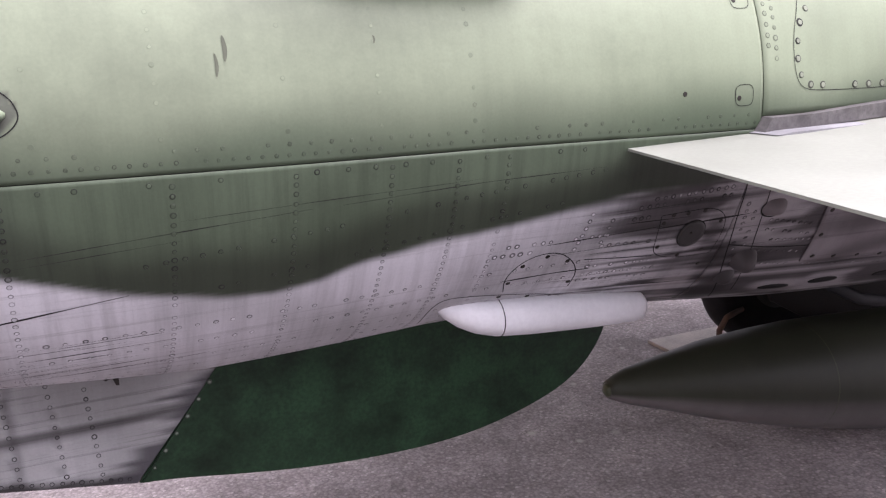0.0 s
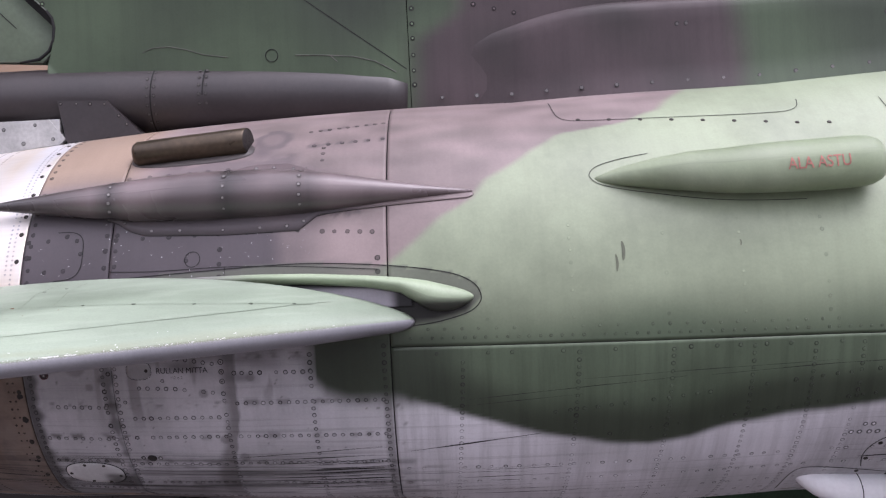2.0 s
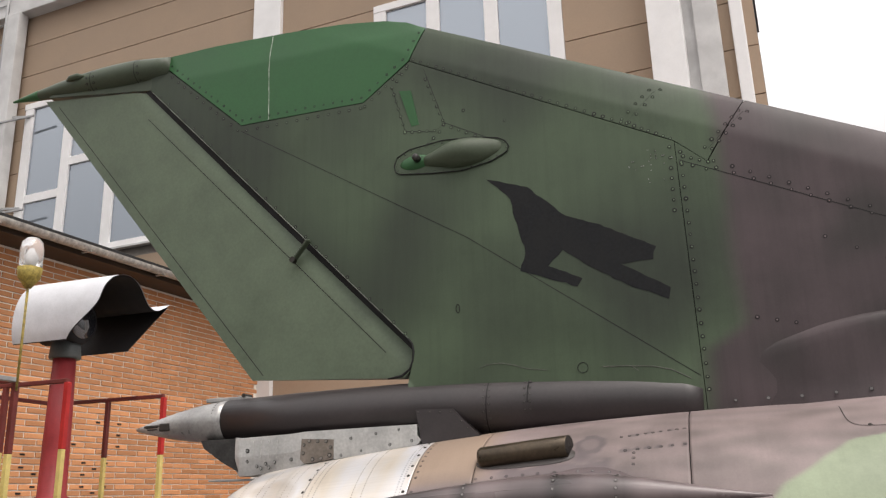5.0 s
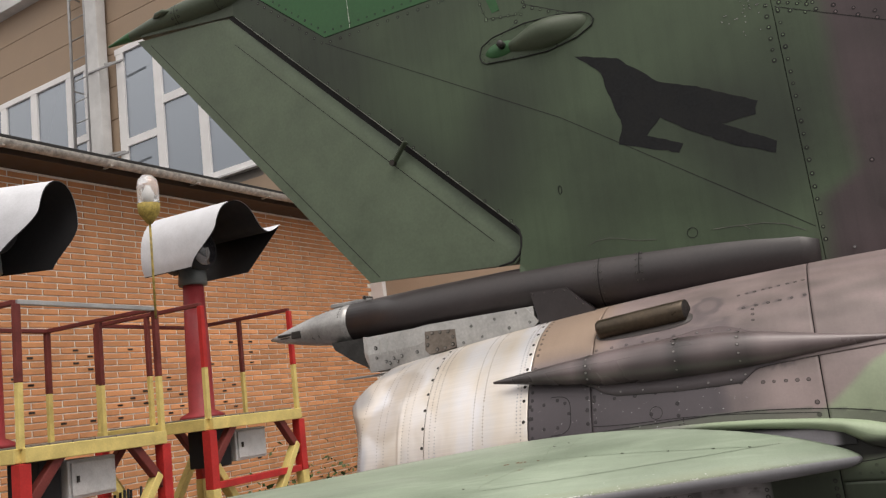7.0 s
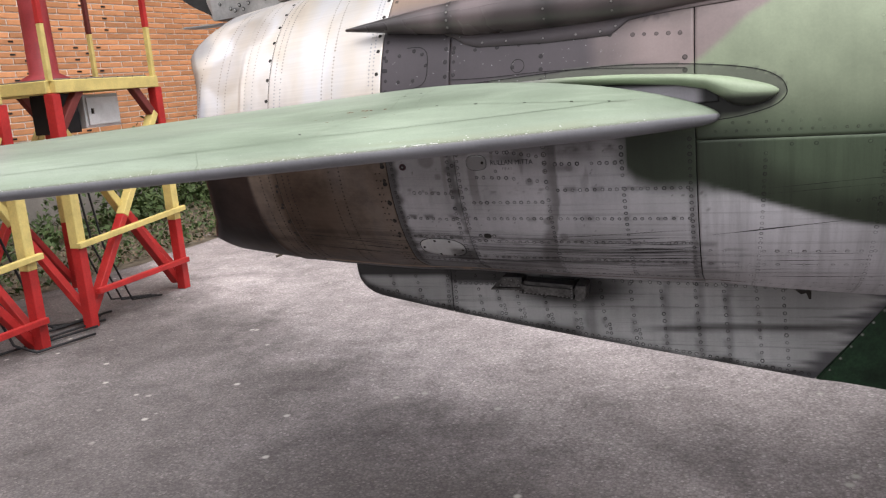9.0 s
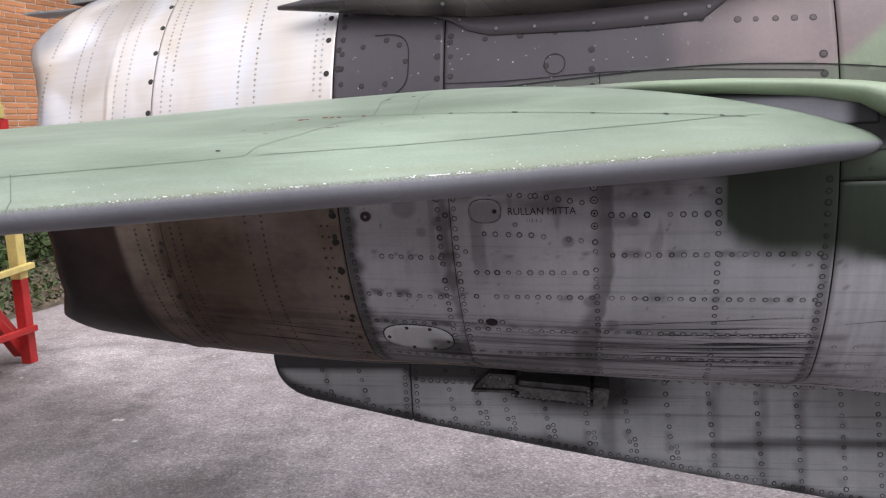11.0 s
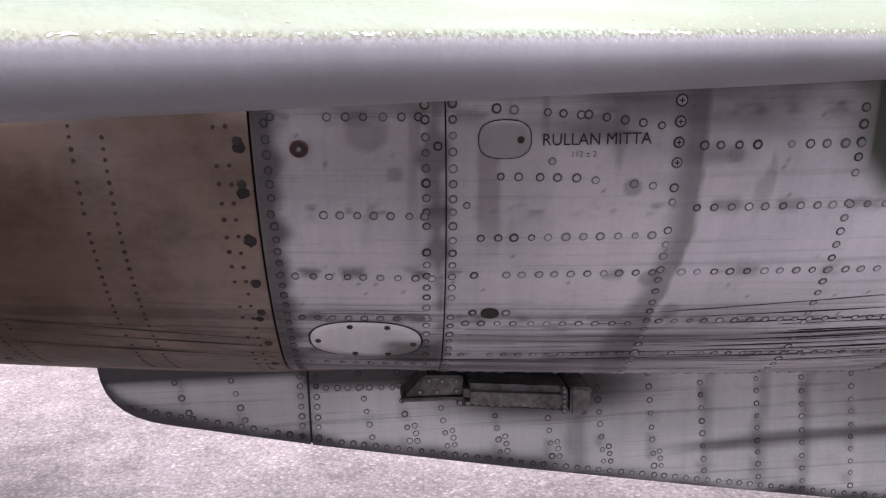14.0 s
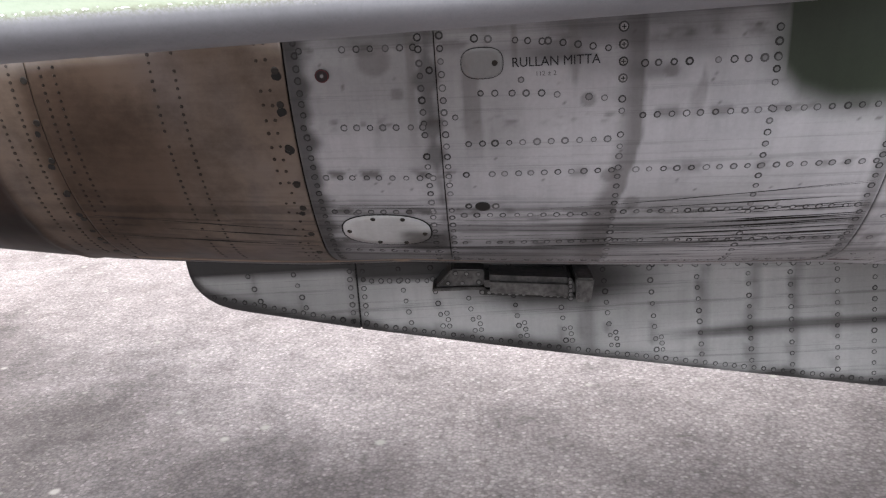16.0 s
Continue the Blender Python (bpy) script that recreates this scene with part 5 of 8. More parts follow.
# dark line standing in for the pod's shadow and outline on the skin
skin_strip("pod_shadow_line", [(0.85, -62), (0.844, -53), (0.859, -47.4), (0.895, -46.7), (1.009, -48.6), (1.261, -56), (1.45, -66)], 0.0028, DARK, whitepod)

# ---- ventral keel ----
KEEL = [(-1.402, 0.93), (-1.402, 0.865), (-1.392, 0.818), (-1.364, 0.783), (-1.316, 0.758), (-1.034, 0.696), (-0.66, 0.627), (-0.3, 0.565), (0.176, 0.487), (0.402, 0.76), (0.44, 0.93)]
keel = new("ventral_keel")
keel.parent = jet


def keel_colour(x, z):
    n = noise.noise((x * 3, z * 6, 12))
    c = lerp3((0.5, 0.502, 0.5), (0.31, 0.31, 0.306), smooth01(0.35 + n * 1.3))
    edge = np.interp(x, [-1.4, -1.364, -1.316, -1.034, -0.66, 0.18], [0.83, 0.783, 0.758, 0.696, 0.627, 0.487])
    m = noise.noise((x * 11, z * 14, 13))
    c = lerp3(c, (0.022, 0.02, 0.02), 0.93 * smooth01(1.15 - (z - edge) / 0.034 + 0.8 * n + 0.6 * m))
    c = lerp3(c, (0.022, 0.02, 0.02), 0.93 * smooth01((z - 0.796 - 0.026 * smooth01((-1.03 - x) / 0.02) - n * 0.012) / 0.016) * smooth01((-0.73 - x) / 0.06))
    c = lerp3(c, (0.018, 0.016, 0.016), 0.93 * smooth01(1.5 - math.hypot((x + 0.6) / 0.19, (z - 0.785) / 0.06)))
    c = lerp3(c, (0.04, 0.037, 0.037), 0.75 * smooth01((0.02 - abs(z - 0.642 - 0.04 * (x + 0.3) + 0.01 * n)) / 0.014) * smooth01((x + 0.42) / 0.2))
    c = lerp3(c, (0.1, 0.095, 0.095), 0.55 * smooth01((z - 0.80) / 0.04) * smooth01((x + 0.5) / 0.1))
    for xx, wd in ((-1.04, 0.02), (-0.53, 0.02), (-0.28, 0.014), (-0.17, 0.014), (-0.08, 0.012)):
        c = lerp3(c, (0.04, 0.037, 0.037), 0.38 * smooth01(1.3 - abs(x - xx + 0.012 * m) / wd + 0.5 * m))
    g = smooth01((x - 0.10 - (z - 0.48) * 0.78 + 0.8 * noise.noise((x * 1.5, z * 38, 6)) * 0.14) / 0.07)
    c = lerp3(c, (0.07, 0.068, 0.075), 0.9 * g)
    for xx in (-1.25, -1.15, -0.92, -0.85, -0.78, -0.68, -0.58, -0.48, -0.38, -0.28, -0.17, -0.08, 0.02):
        p = noise.noise((xx * 7, z * 22, 41)) + 0.5 * noise.noise((x * 40, z * 40, 42))
        c = lerp3(c, (0.07, 0.066, 0.062), 0.35 * smooth01(1.2 - abs(x - xx + 0.009) / 0.012) * smooth01((p - 0.02) / 0.25))
    return (*c, 0.4)


def flat_panel(name, poly, half, mat, colour, parent, label="", step=0.012, rim=0.003):
    """A sheet cut to an outline of (x, z) and laid on both sides of the symmetry plane at half(x, z)."""
    x0, x1 = min(p[0] for p in poly), max(p[0] for p in poly)
    z0, z1 = min(p[1] for p in poly), max(p[1] for p in poly)
    bm = bmesh.new()
    bm.faces.new([bm.verts.new((x, 0, z)) for x, z in poly])
    for k in range(1, int((x1 - x0) / step)):
        bmesh.ops.bisect_plane(bm, geom=bm.verts[:] + bm.edges[:] + bm.faces[:], plane_co=(x0 + k * step, 0, 0), plane_no=(1, 0, 0))
    for k in range(1, int((z1 - z0) / step)):
        bmesh.ops.bisect_plane(bm, geom=bm.verts[:] + bm.edges[:] + bm.faces[:], plane_co=(0, 0, z0 + k * step), plane_no=(0, 0, 1))
    edge = {v for e in bm.edges if e.is_boundary for v in e.verts}
    ext = bmesh.ops.extrude_edge_only(bm, edges=[e for e in bm.edges if e.is_boundary])
    deep = {g for g in ext["geom"] if isinstance(g, bmesh.types.BMVert)}
    for f in bm.faces:
        f.smooth = not any(v in deep for v in f.verts)
    for e in bm.edges:
        e.smooth = sum(any(v in deep for v in f.verts) for f in e.link_faces) != 1
    bm.verts.index_update()
    cols, uvs = [], []
    for v in bm.verts:
        c = colour(v.co.x, v.co.z)
        cols.append(c)
        uvs.append((v.co.x, v.co.z))
    for v in bm.verts:
        v.co.y = -(half(v.co.x, v.co.z) - (rim if v in deep else 0))
    me = bpy.data.meshes.new(name)
    bmesh.ops.recalc_face_normals(bm, faces=bm.faces[:])
    bm.normal_update()
    bm.to_mesh(me)
    bm.free()
    a = me.color_attributes.new("paint", "FLOAT_COLOR", "POINT")
    a.data.foreach_set("color", np.asarray(cols, dtype=np.float32).ravel())
    uv = me.uv_layers.new(name="UVMap")
    idx = np.empty(len(me.loops), dtype=np.int32)
    me.loops.foreach_get("vertex_index", idx)
    uv.data.foreach_set("uv", np.asarray(uvs, dtype=np.float32)[idx].ravel())
    me.materials.append(mat)
    ob = new(name, me)
    ob.parent = parent
    if label:
        ob["label"] = label
    return ob


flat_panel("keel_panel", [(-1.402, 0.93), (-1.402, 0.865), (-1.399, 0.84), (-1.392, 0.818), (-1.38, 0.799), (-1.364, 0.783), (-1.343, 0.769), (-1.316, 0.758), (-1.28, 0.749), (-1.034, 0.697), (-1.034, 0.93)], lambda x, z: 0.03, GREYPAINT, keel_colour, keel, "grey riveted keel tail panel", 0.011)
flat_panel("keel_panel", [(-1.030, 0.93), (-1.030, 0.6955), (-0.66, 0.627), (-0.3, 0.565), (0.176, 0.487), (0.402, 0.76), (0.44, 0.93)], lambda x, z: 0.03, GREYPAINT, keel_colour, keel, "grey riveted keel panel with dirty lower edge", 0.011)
part("keel_core", prism([(x * 0.999, z + 0.003) for x, z in KEEL], -0.027, 0.03), DARK, keel)
GK = [(0.18, 0.487), (0.265, 0.48), (0.462, 0.447), (0.613, 0.427), (0.773, 0.414), (0.96, 0.411), (1.122, 0.425), (1.274, 0.461), (1.391, 0.503), (1.471, 0.557), (1.522, 0.617), (1.552, 0.676), (1.562, 0.75)]
for _ in range(2):
    GK = [GK[0]] + [q for p, r in zip(GK, GK[1:]) for q in ((p[0] * 0.75 + r[0] * 0.25, p[1] * 0.75 + r[1] * 0.25), (p[0] * 0.25 + r[0] * 0.75, p[1] * 0.25 + r[1] * 0.75))] + [GK[-1]]
GK += [(1.562, 0.9), (0.44, 0.9), (0.405, 0.76)]
bm = prism(GK, -0.034, 0.034)
bmesh.ops.bevel(bm, geom=[e for e in bm.edges if abs(e.verts[0].co.y - e.verts[1].co.y) < 1e-6], offset=0.006, segments=2, affect="EDGES")
part("keel_fairing", bm, KEELGREEN, keel, "dark green dielectric keel fairing")
pts = []
for i in range(14):
    k = i / 13
    pts.append((Vector((0.205 + 0.2 * k, -0.034, 0.5 + 0.26 * k)), (0, -1, 0), (0, 0)))
rivet_mesh("fairing_rivets", pts[1:-1:2], keel, lambda a, b: (0.24, 0.27, 0.23, 0), 0.0045, core=0.7)


def flat_rivets(name, segs, parent, colour, half, r=0.004, mat=None, head=1.0, core=0.84):
    pts = []
    for (xa, za), (xb, zb), pitch in segs:
        n = max(1, round(math.hypot(xb - xa, zb - za) / pitch))
        for i in range(n + 1):
            k = i / n + random.uniform(-0.05, 0.05) / n
            x, z = xa + (xb - xa) * k, za + (zb - za) * k
            pts.append((Vector((x, -half(x, z), z)), (0, -1, 0), (x, z)))
    return rivet_mesh(name, pts, parent, colour, r, mat=mat or SKIN, head=head, core=core)


segs = [((-1.35, 0.787), (-1.05, 0.714), 0.022), ((-1.02, 0.706), (-0.66, 0.64), 0.022), ((-0.64, 0.636), (0.16, 0.502), 0.022), ((-1.0, 0.806), (-0.84, 0.798), 0.02), ((-0.45, 0.813), (0.36, 0.777), 0.03), ((-1.047, 0.715), (-1.047, 0.85), 0.02), ((-1.018, 0.71), (-1.018, 0.85), 0.02)]
for x in (-1.25, -1.15, -0.92, -0.85, -0.78, -0.68, -0.58, -0.48, -0.38, -0.28, -0.17, -0.08, 0.02, 0.1):
    z0 = np.interp(x, [-1.316, -1.034, -0.66, 0.18], [0.758, 0.696, 0.627, 0.487])
    segs.append(((x, z0 + 0.03), (x - 0.02, 0.83), 0.026))
for x in (-0.85, -0.78, -0.68, -0.58, -0.48, -0.38):
    z0 = np.interp(x, [-1.316, -1.034, -0.66, 0.18], [0.758, 0.696, 0.627, 0.487])
    segs.append(((x + 0.014, z0 + 0.03), (x + 0.01, z0 + 0.06), 0.015))
flat_rivets("keel_rivets", segs, keel, keel_colour, lambda x, z: 0.0302, 0.0046, GREYPAINT)
part("keel_lug", prism([(0.12, 0.785), (0.135, 0.772), (0.15, 0.777), (0.158, 0.757), (0.165, 0.757), (0.165, 0.787)], -0.045, -0.03), SCREW, keel, "small dark lug")
# tie-down box on the keel
def rounded_prism(poly, y0, y1, r):
    bm = prism(poly, y0, y1)
    bmesh.ops.bevel(bm, geom=bm.edges[:], offset=r, segments=2, affect="EDGES", clamp_overlap=True)
    return bm


BOXPAINT = plain("scuffed_grey_box", (0.17, 0.163, 0.158), 0.4, 0.3, vary=0.8, scale=16)
boxp = part("keel_box", rounded_prism([(-0.739, 0.817), (-0.552, 0.80), (-0.552, 0.757), (-0.739, 0.778)], -0.122, -0.028, 0.012), BOXPAINT, jet, "scuffed grey housing on the keel")
boxp.location = (-0.016, 0, 0.016)
part("box_end", rounded_prism([(-0.551, 0.804), (-0.512, 0.80), (-0.521, 0.748), (-0.551, 0.751)], -0.126, -0.028, 0.004), BOXPAINT, boxp)
part("end_band", rounded_prism([(-0.566, 0.805), (-0.558, 0.804), (-0.558, 0.753), (-0.566, 0.754)], -0.125, -0.03, 0.002), BOXPAINT, boxp)
part("box_bracket", rounded_prism([(-0.842, 0.79), (-0.805, 0.827), (-0.738, 0.823), (-0.738, 0.788)], -0.094, -0.03, 0.003), BOXPAINT, boxp)
part("bracket_lip", rounded_prism([(-0.846, 0.789), (-0.737, 0.786), (-0.737, 0.78), (-0.85, 0.782)], -0.1, -0.03, 0.002), BOXPAINT, boxp)
part("box_flange", rounded_prism([(-0.75, 0.78), (-0.55, 0.757), (-0.55, 0.746), (-0.75, 0.767)], -0.092, -0.03, 0.002), SOOTGREY, boxp)
pts = [(Vector((x, -0.0942, z)), (0, -1, 0), (x, z)) for x, z in ((-0.815, 0.797), (-0.785, 0.796), (-0.75, 0.796), (-0.798, 0.818), (-0.775, 0.816), (-0.75, 0.814))]
pts += [(Vector((-0.562, -0.1252, 0.76 + 0.009 * k)), (0, -1, 0), (0, 0)) for k in range(5)]
pts += [(Vector((-0.744 + 0.0145 * k, -0.0922, 0.7727 - 0.00151 * k)), (0, -1, 0), (0, 0)) for k in range(13) if k not in (7, 8)]
rivet_mesh("box_rivets", pts, boxp, lambda a, b: (0.2, 0.195, 0.19, 0), 0.0042, proud=0.002)

# ---- fin ----
fin = new("tail_fin")
fin.parent = jet


def fin_half(x, z):
    le = -1.06 + (3.637 - z) / 0.468
    t = interp(z, [(2.0, 0.085), (2.6, 0.065), (3.3, 0.045), (3.8, 0.028)])
    front = max(0.0, le - x)
    k = min(1.0, math.sqrt(front / 0.35)) if front > 0 else 0.0
    hinge = -1.131 - (z - 2.265) * 0.9886
    back = max(0.0, x - hinge)
    return max(0.004, t * k * (0.75 + 0.25 * min(1.0, back / 0.7)))


FGREEN = (0.065, 0.093, 0.056)
FPURPLE = (0.07, 0.052, 0.056)


def fin_paint(x, z):
    n = noise.noise((x * 2.2, z * 2.2, 5))
    m = noise.noise((x * 5, z * 5, 15))
    c = lerp3(FGREEN, (0.033, 0.044, 0.03), smooth01(0.35 + n + 0.5 * smooth01((-1.3 - x) / 0.3)))
    k = smooth01((x - 0.03 - 0.03 * math.sin(z * 3.2) + n * 0.04 + 0.13 * smooth01((2.25 - z) / 0.12)) / 0.09 + 0.5)
    k *= 1 - smooth01((x - 0.75 + n * 0.1) / 0.12)
    c = lerp3(c, lerp3(FPURPLE, (0.042, 0.035, 0.035), smooth01(0.3 + m)), k)
    return (*c, 0.0)


def fz(x):
    return 3.637 - 0.468 * (x + 1.06)


main_fin = [(-1.128, 2.268), (-1.13, 2.20), (-1.15, 2.12), (-1.15, 1.96), (-0.0905, 1.93), (-0.1, 2.926), (-1.128, 3.47), (-1.336, 3.314), (-1.932, 3.317), (-2.435, 3.755), (-2.44, 3.59)]
flat_panel("fin_panel", main_fin, fin_half, FINPAINT, fin_paint, fin, "dark green fin side panel", 0.03)
flat_panel("fin_panel", [(-0.099, 2.929), (-1.1265, 3.473), (-1.058, fz(-1.058)), (0.16, fz(0.16)), (0.006, 2.832)], fin_half, FINPAINT, fin_paint, fin, "dark green leading-edge panel", 0.012)
flat_panel("fin_panel", [(-0.0975, 2.924), (-0.088, 1.93), (2.1, 1.9), (2.1, fz(2.1)), (0.163, fz(0.163)), (0.008, 2.828)], fin_half, FINPAINT, fin_paint, fin, "dark brown forward fin panel", 0.02)
flat_panel("fin_cap", [(-2.432, 3.759), (-1.931, 3.3195), (-1.337, 3.3165), (-1.130, 3.474), (-1.062, 3.634), (-1.15, 3.682), (-1.253, 3.71), (-1.45, 3.735), (-1.732, 3.752), (-2.1, 3.765)], lambda x, z: max(0.004, fin_half(x, z) * min(1.0, 0.25 + (3.80 - z) / 0.25) + 0.002), CAPGREEN, lambda x, z: (0.045, 0.15, 0.05, 0), fin, "bright green dielectric fin cap", 0.015)
core = [(-1.14, 1.9), (2.0, 1.9), (2.0, fz(2.0) - 0.006), (-1.06, 3.63), (-1.25, 3.695), (-1.7, 3.73), (-2.40, 3.74), (-2.40, 3.6), (-1.14, 2.29)]
part("fin_core", prism(core, -0.003, 0.003), DARK, fin)
# the fin's far side
bm = bmesh.new()
vv = [bm.verts.new((x, 0.02, z)) for x, z in core]
bm.faces.new(vv)
part("far_side", bm, RUDDERGREEN, fin)
segs = [((-1.11, 3.475), (-0.28, 3.035), 0.038), ((-0.26, 3.026), (-0.11, 2.938), 0.028), ((-0.118, 2.905), (-0.124, 2.66), 0.04), ((-0.082, 2.88), (-0.078, 2.02), 0.045), ((-1.9, 3.29), (-1.35, 3.292), 0.05), ((-1.33, 3.297), (-1.14, 3.45), 0.04), ((-2.4, 3.71), (-1.95, 3.30), 0.05),
        ((-0.128, 3.152), (-0.252, 3.028), 0.042), ((-0.168, 3.156), (-0.278, 3.046), 0.042), ((0.164, 3.007), (0.028, 2.874), 0.04), ((0.135, 3.016), (0.004, 2.884), 0.04), ((-0.075, 2.862), (0.01, 2.826), 0.028), ((-0.085, 2.84), (0.0, 2.80), 0.04), ((0.03, 2.826), (0.9, 2.385), 0.065), ((0.034, 2.80), (0.9, 2.36), 0.065), ((0.1, 2.25), (0.22, 2.22), 0.06),
        ((-1.206, 3.361), (-1.148, 3.149), 0.036), ((-1.148, 3.144), (-1.021, 3.13), 0.032), ((-1.056, 3.37), (-0.985, 3.17), 0.036), ((-1.14, 3.44), (-1.206, 3.361), 0.04), ((-0.982, 3.15), (-0.82, 3.062), 0.04), ((-1.0, 3.12), (-1.05, 3.075), 0.03), ((-2.38, 3.55), (-1.16, 2.31), 0.07), ((0.35, 2.5), (0.6, 2.36), 0.1), ((0.3, 2.2), (0.9, 2.15), 0.12), ((-0.9, 3.2), (-0.72, 3.12), 0.16)]
# rivet heads painted paler than the fin to stand in for their glint
flat_rivets("fin_rivets", segs, fin, fin_paint, lambda x, z: fin_half(x, z) + 0.0008, 0.0058, FINPAINT, 2.6, 0.5)
flat_rivets("cap_rivets", [((-2.37, 3.735), (-1.925, 3.343), 0.045), ((-1.925, 3.343), (-1.345, 3.34), 0.045), ((-1.345, 3.34), (-1.155, 3.485), 0.045), ((-1.155, 3.485), (-1.09, 3.61), 0.045)], fin, lambda x, z: (0.02, 0.06, 0.025, 0), lambda x, z: max(0.004, fin_half(x, z) * min(1.0, 0.25 + (3.80 - z) / 0.25) + 0.002) + 0.0006, 0.0042, FINPAINT)
random.seed(77)
specks = [((x, z), (x + 0.001, z), 1.0) for x, z in [(random.gauss(-0.2, 0.035), random.gauss(2.85, 0.03)) for _ in range(26)]]
flat_rivets("bright_specks", specks, fin, lambda x, z: (0.45, 0.46, 0.43, 0), lambda x, z: fin_half(x, z) + 0.0008, 0.0019, FINPAINT)
for pa, pb in (((-1.93, 3.29), (-0.9, 2.66)), ((-0.9, 2.66), (-0.1, 2.07)), ((-0.146, 3.152), (-0.269, 3.022)), ((0.15, 3.01), (0.012, 2.875)), ((-0.09, 2.85), (0.9, 2.372)), ((-1.16, 3.44), (-1.206, 3.361)), ((-1.206, 3.361), (-1.148, 3.149)), ((-1.148, 3.149), (-1.021, 3.125)), ((-1.021, 3.125), (-0.977, 3.157)), ((-1.064, 3.42), (-0.977, 3.157)), ((-0.977, 3.157), (-0.80, 3.062)), ((-1.0, 3.13), (-1.06, 3.06))):
    bm = bmesh.new()
    n = 12
    left, right = [], []
    for i in range(n + 1):
        x, z = pa[0] + (pb[0] - pa[0]) * i / n, pa[1] + (pb[1] - pa[1]) * i / n
        y = -fin_half(x, z) - 0.0007
        left.append(bm.verts.new((x + 0.0006, y, z + 0.0011)))
        right.append(bm.verts.new((x - 0.0006, y, z - 0.0011)))
    for i in range(n):
        bm.faces.new((left[i], left[i + 1], right[i + 1], right[i]))
    part("fin_seam", bm, DARK, fin)

part("fin_ring", tube_bm([(-0.49 + 0.018 * math.cos(a), -fin_half(-0.49, 2.13) - 0.001, 2.126 + 0.018 * math.sin(a)) for a in [2 * math.pi * k / 20 for k in range(21)]], 0.0012, 6), DARK, fin)
SEALANT = plain("pale_old_sealant", (0.13, 0.13, 0.115), 0.7, vary=0.5, scale=20)
for line, wide in (([(-0.868, 2.152), (-0.84, 2.164), (-0.79, 2.166), (-0.74, 2.155), (-0.69, 2.138), (-0.62, 2.127)], 0.0012), ([(-0.42, 2.124), (-0.34, 2.12), (-0.25, 2.112), (-0.19, 2.096), (-0.13, 2.062)], 0.0014), ([(-0.32, 2.118), (-0.3, 2.1)], 0.0014)):
    part("sealant_line", tube_bm([(x, -fin_half(x, z) - 0.0005, z) for x, z in line], wide, 6), SEALANT, fin, "thin pale sealant line")
part("fin_slot", tube_bm([(-0.944 + 0.007 * math.cos(a), -fin_half(-0.944, 2.384) - 0.001, 2.384 + 0.016 * math.sin(a)) for a in [2 * math.pi * k / 16 for k in range(17)]], 0.0014, 6), DARK, fin)
# small access plate in bright green on the fin
part("fin_plate", prism([(-1.172, 3.336), (-1.121, 3.33), (-1.087, 3.17), (-1.12, 3.166)], -fin_half(-1.1, 3.2) - 0.002, -fin_half(-1.1, 3.2) + 0.004), CAPGREEN, fin, "small bright green plate")


def flat_blister(name, x0, z0, x1, z1, widths, heights, mat, parent, label):
    """A streamlined bump on the fin's side, from (x0, z0) to (x1, z1)."""
    bm = bmesh.new()
    n = len(widths)
    ax = Vector((x1 - x0, 0, z1 - z0))
    up = Vector((-ax.z, 0, ax.x)).normalized()
    rings = []
    for i in range(n):
        p = Vector((x0, 0, z0)) + ax * (i / (n - 1))
        y = -fin_half(p.x, p.z)
        rings.append([bm.verts.new(p + up * (widths[i] * math.cos(a)) + Vector((0, y + 0.004 - heights[i] * math.sin(a), 0))) for a in [math.pi * k / 14 for k in range(15)]])
    for r, s in zip(rings, rings[1:]):
        for k in range(14):
            bm.faces.new((r[k], r[k + 1], s[k + 1], s[k]))
    bm.faces.new(rings[0])
    bm.faces.new(rings[-1][::-1])
    bmesh.ops.recalc_face_normals(bm, faces=bm.faces[:])
    return part(name, bm, mat, parent, label, True)


FINGREEN = plain("olive_fin_paint", (0.062, 0.08, 0.052), 0.45, vary=0.2, scale=5)
ant_plate = [(-1.195, 3.0), (-1.182, 3.035), (-1.13, 3.062), (-0.99, 3.08), (-0.86, 3.072), (-0.757, 3.052), (-0.728, 3.035), (-0.716, 3.01), (-0.725, 2.988), (-0.79, 2.957), (-0.907, 2.936), (-1.025, 2.943), (-1.17, 2.96), (-1.19, 2.975)]
ant = flat_panel("antenna_plate", ant_plate, lambda x, z: fin_half(x, z) + 0.003, FINPAINT, fin_paint, fin, "olive antenna mounting plate", 0.04, 0.003)
flat_blister("antenna_blister", -1.08, 3.0, -0.735, 3.02, [0.018, 0.03, 0.042, 0.055, 0.06, 0.058, 0.05, 0.036, 0.02], [0.01, 0.03, 0.05, 0.066, 0.068, 0.056, 0.036, 0.018, 0.004], FINGREEN, ant, "olive antenna blister")
flat_blister("antenna_base", -1.172, 2.998, -1.035, 3.006, [0.012, 0.026, 0.032, 0.034, 0.032, 0.026, 0.012], [0.006, 0.014, 0.018, 0.02, 0.02, 0.016, 0.008], CAPGREEN, ant, "bright green antenna base")
part("antenna_stud", tube_bm([(-1.09, -0.07, 3.01), (-1.09, -0.098, 3.01), (-1.09, -0.104, 3.01)], [0.016, 0.014, 0.006], 14), SOOTGREY, ant, "dark stud", True)
edge_pts = [(x, -fin_half(x, z) - 0.0036, z) for x, z in ant_plate + ant_plate[:1]]
part("plate_edge", tube_bm(edge_pts, 0.0022, 6), DARK, ant)
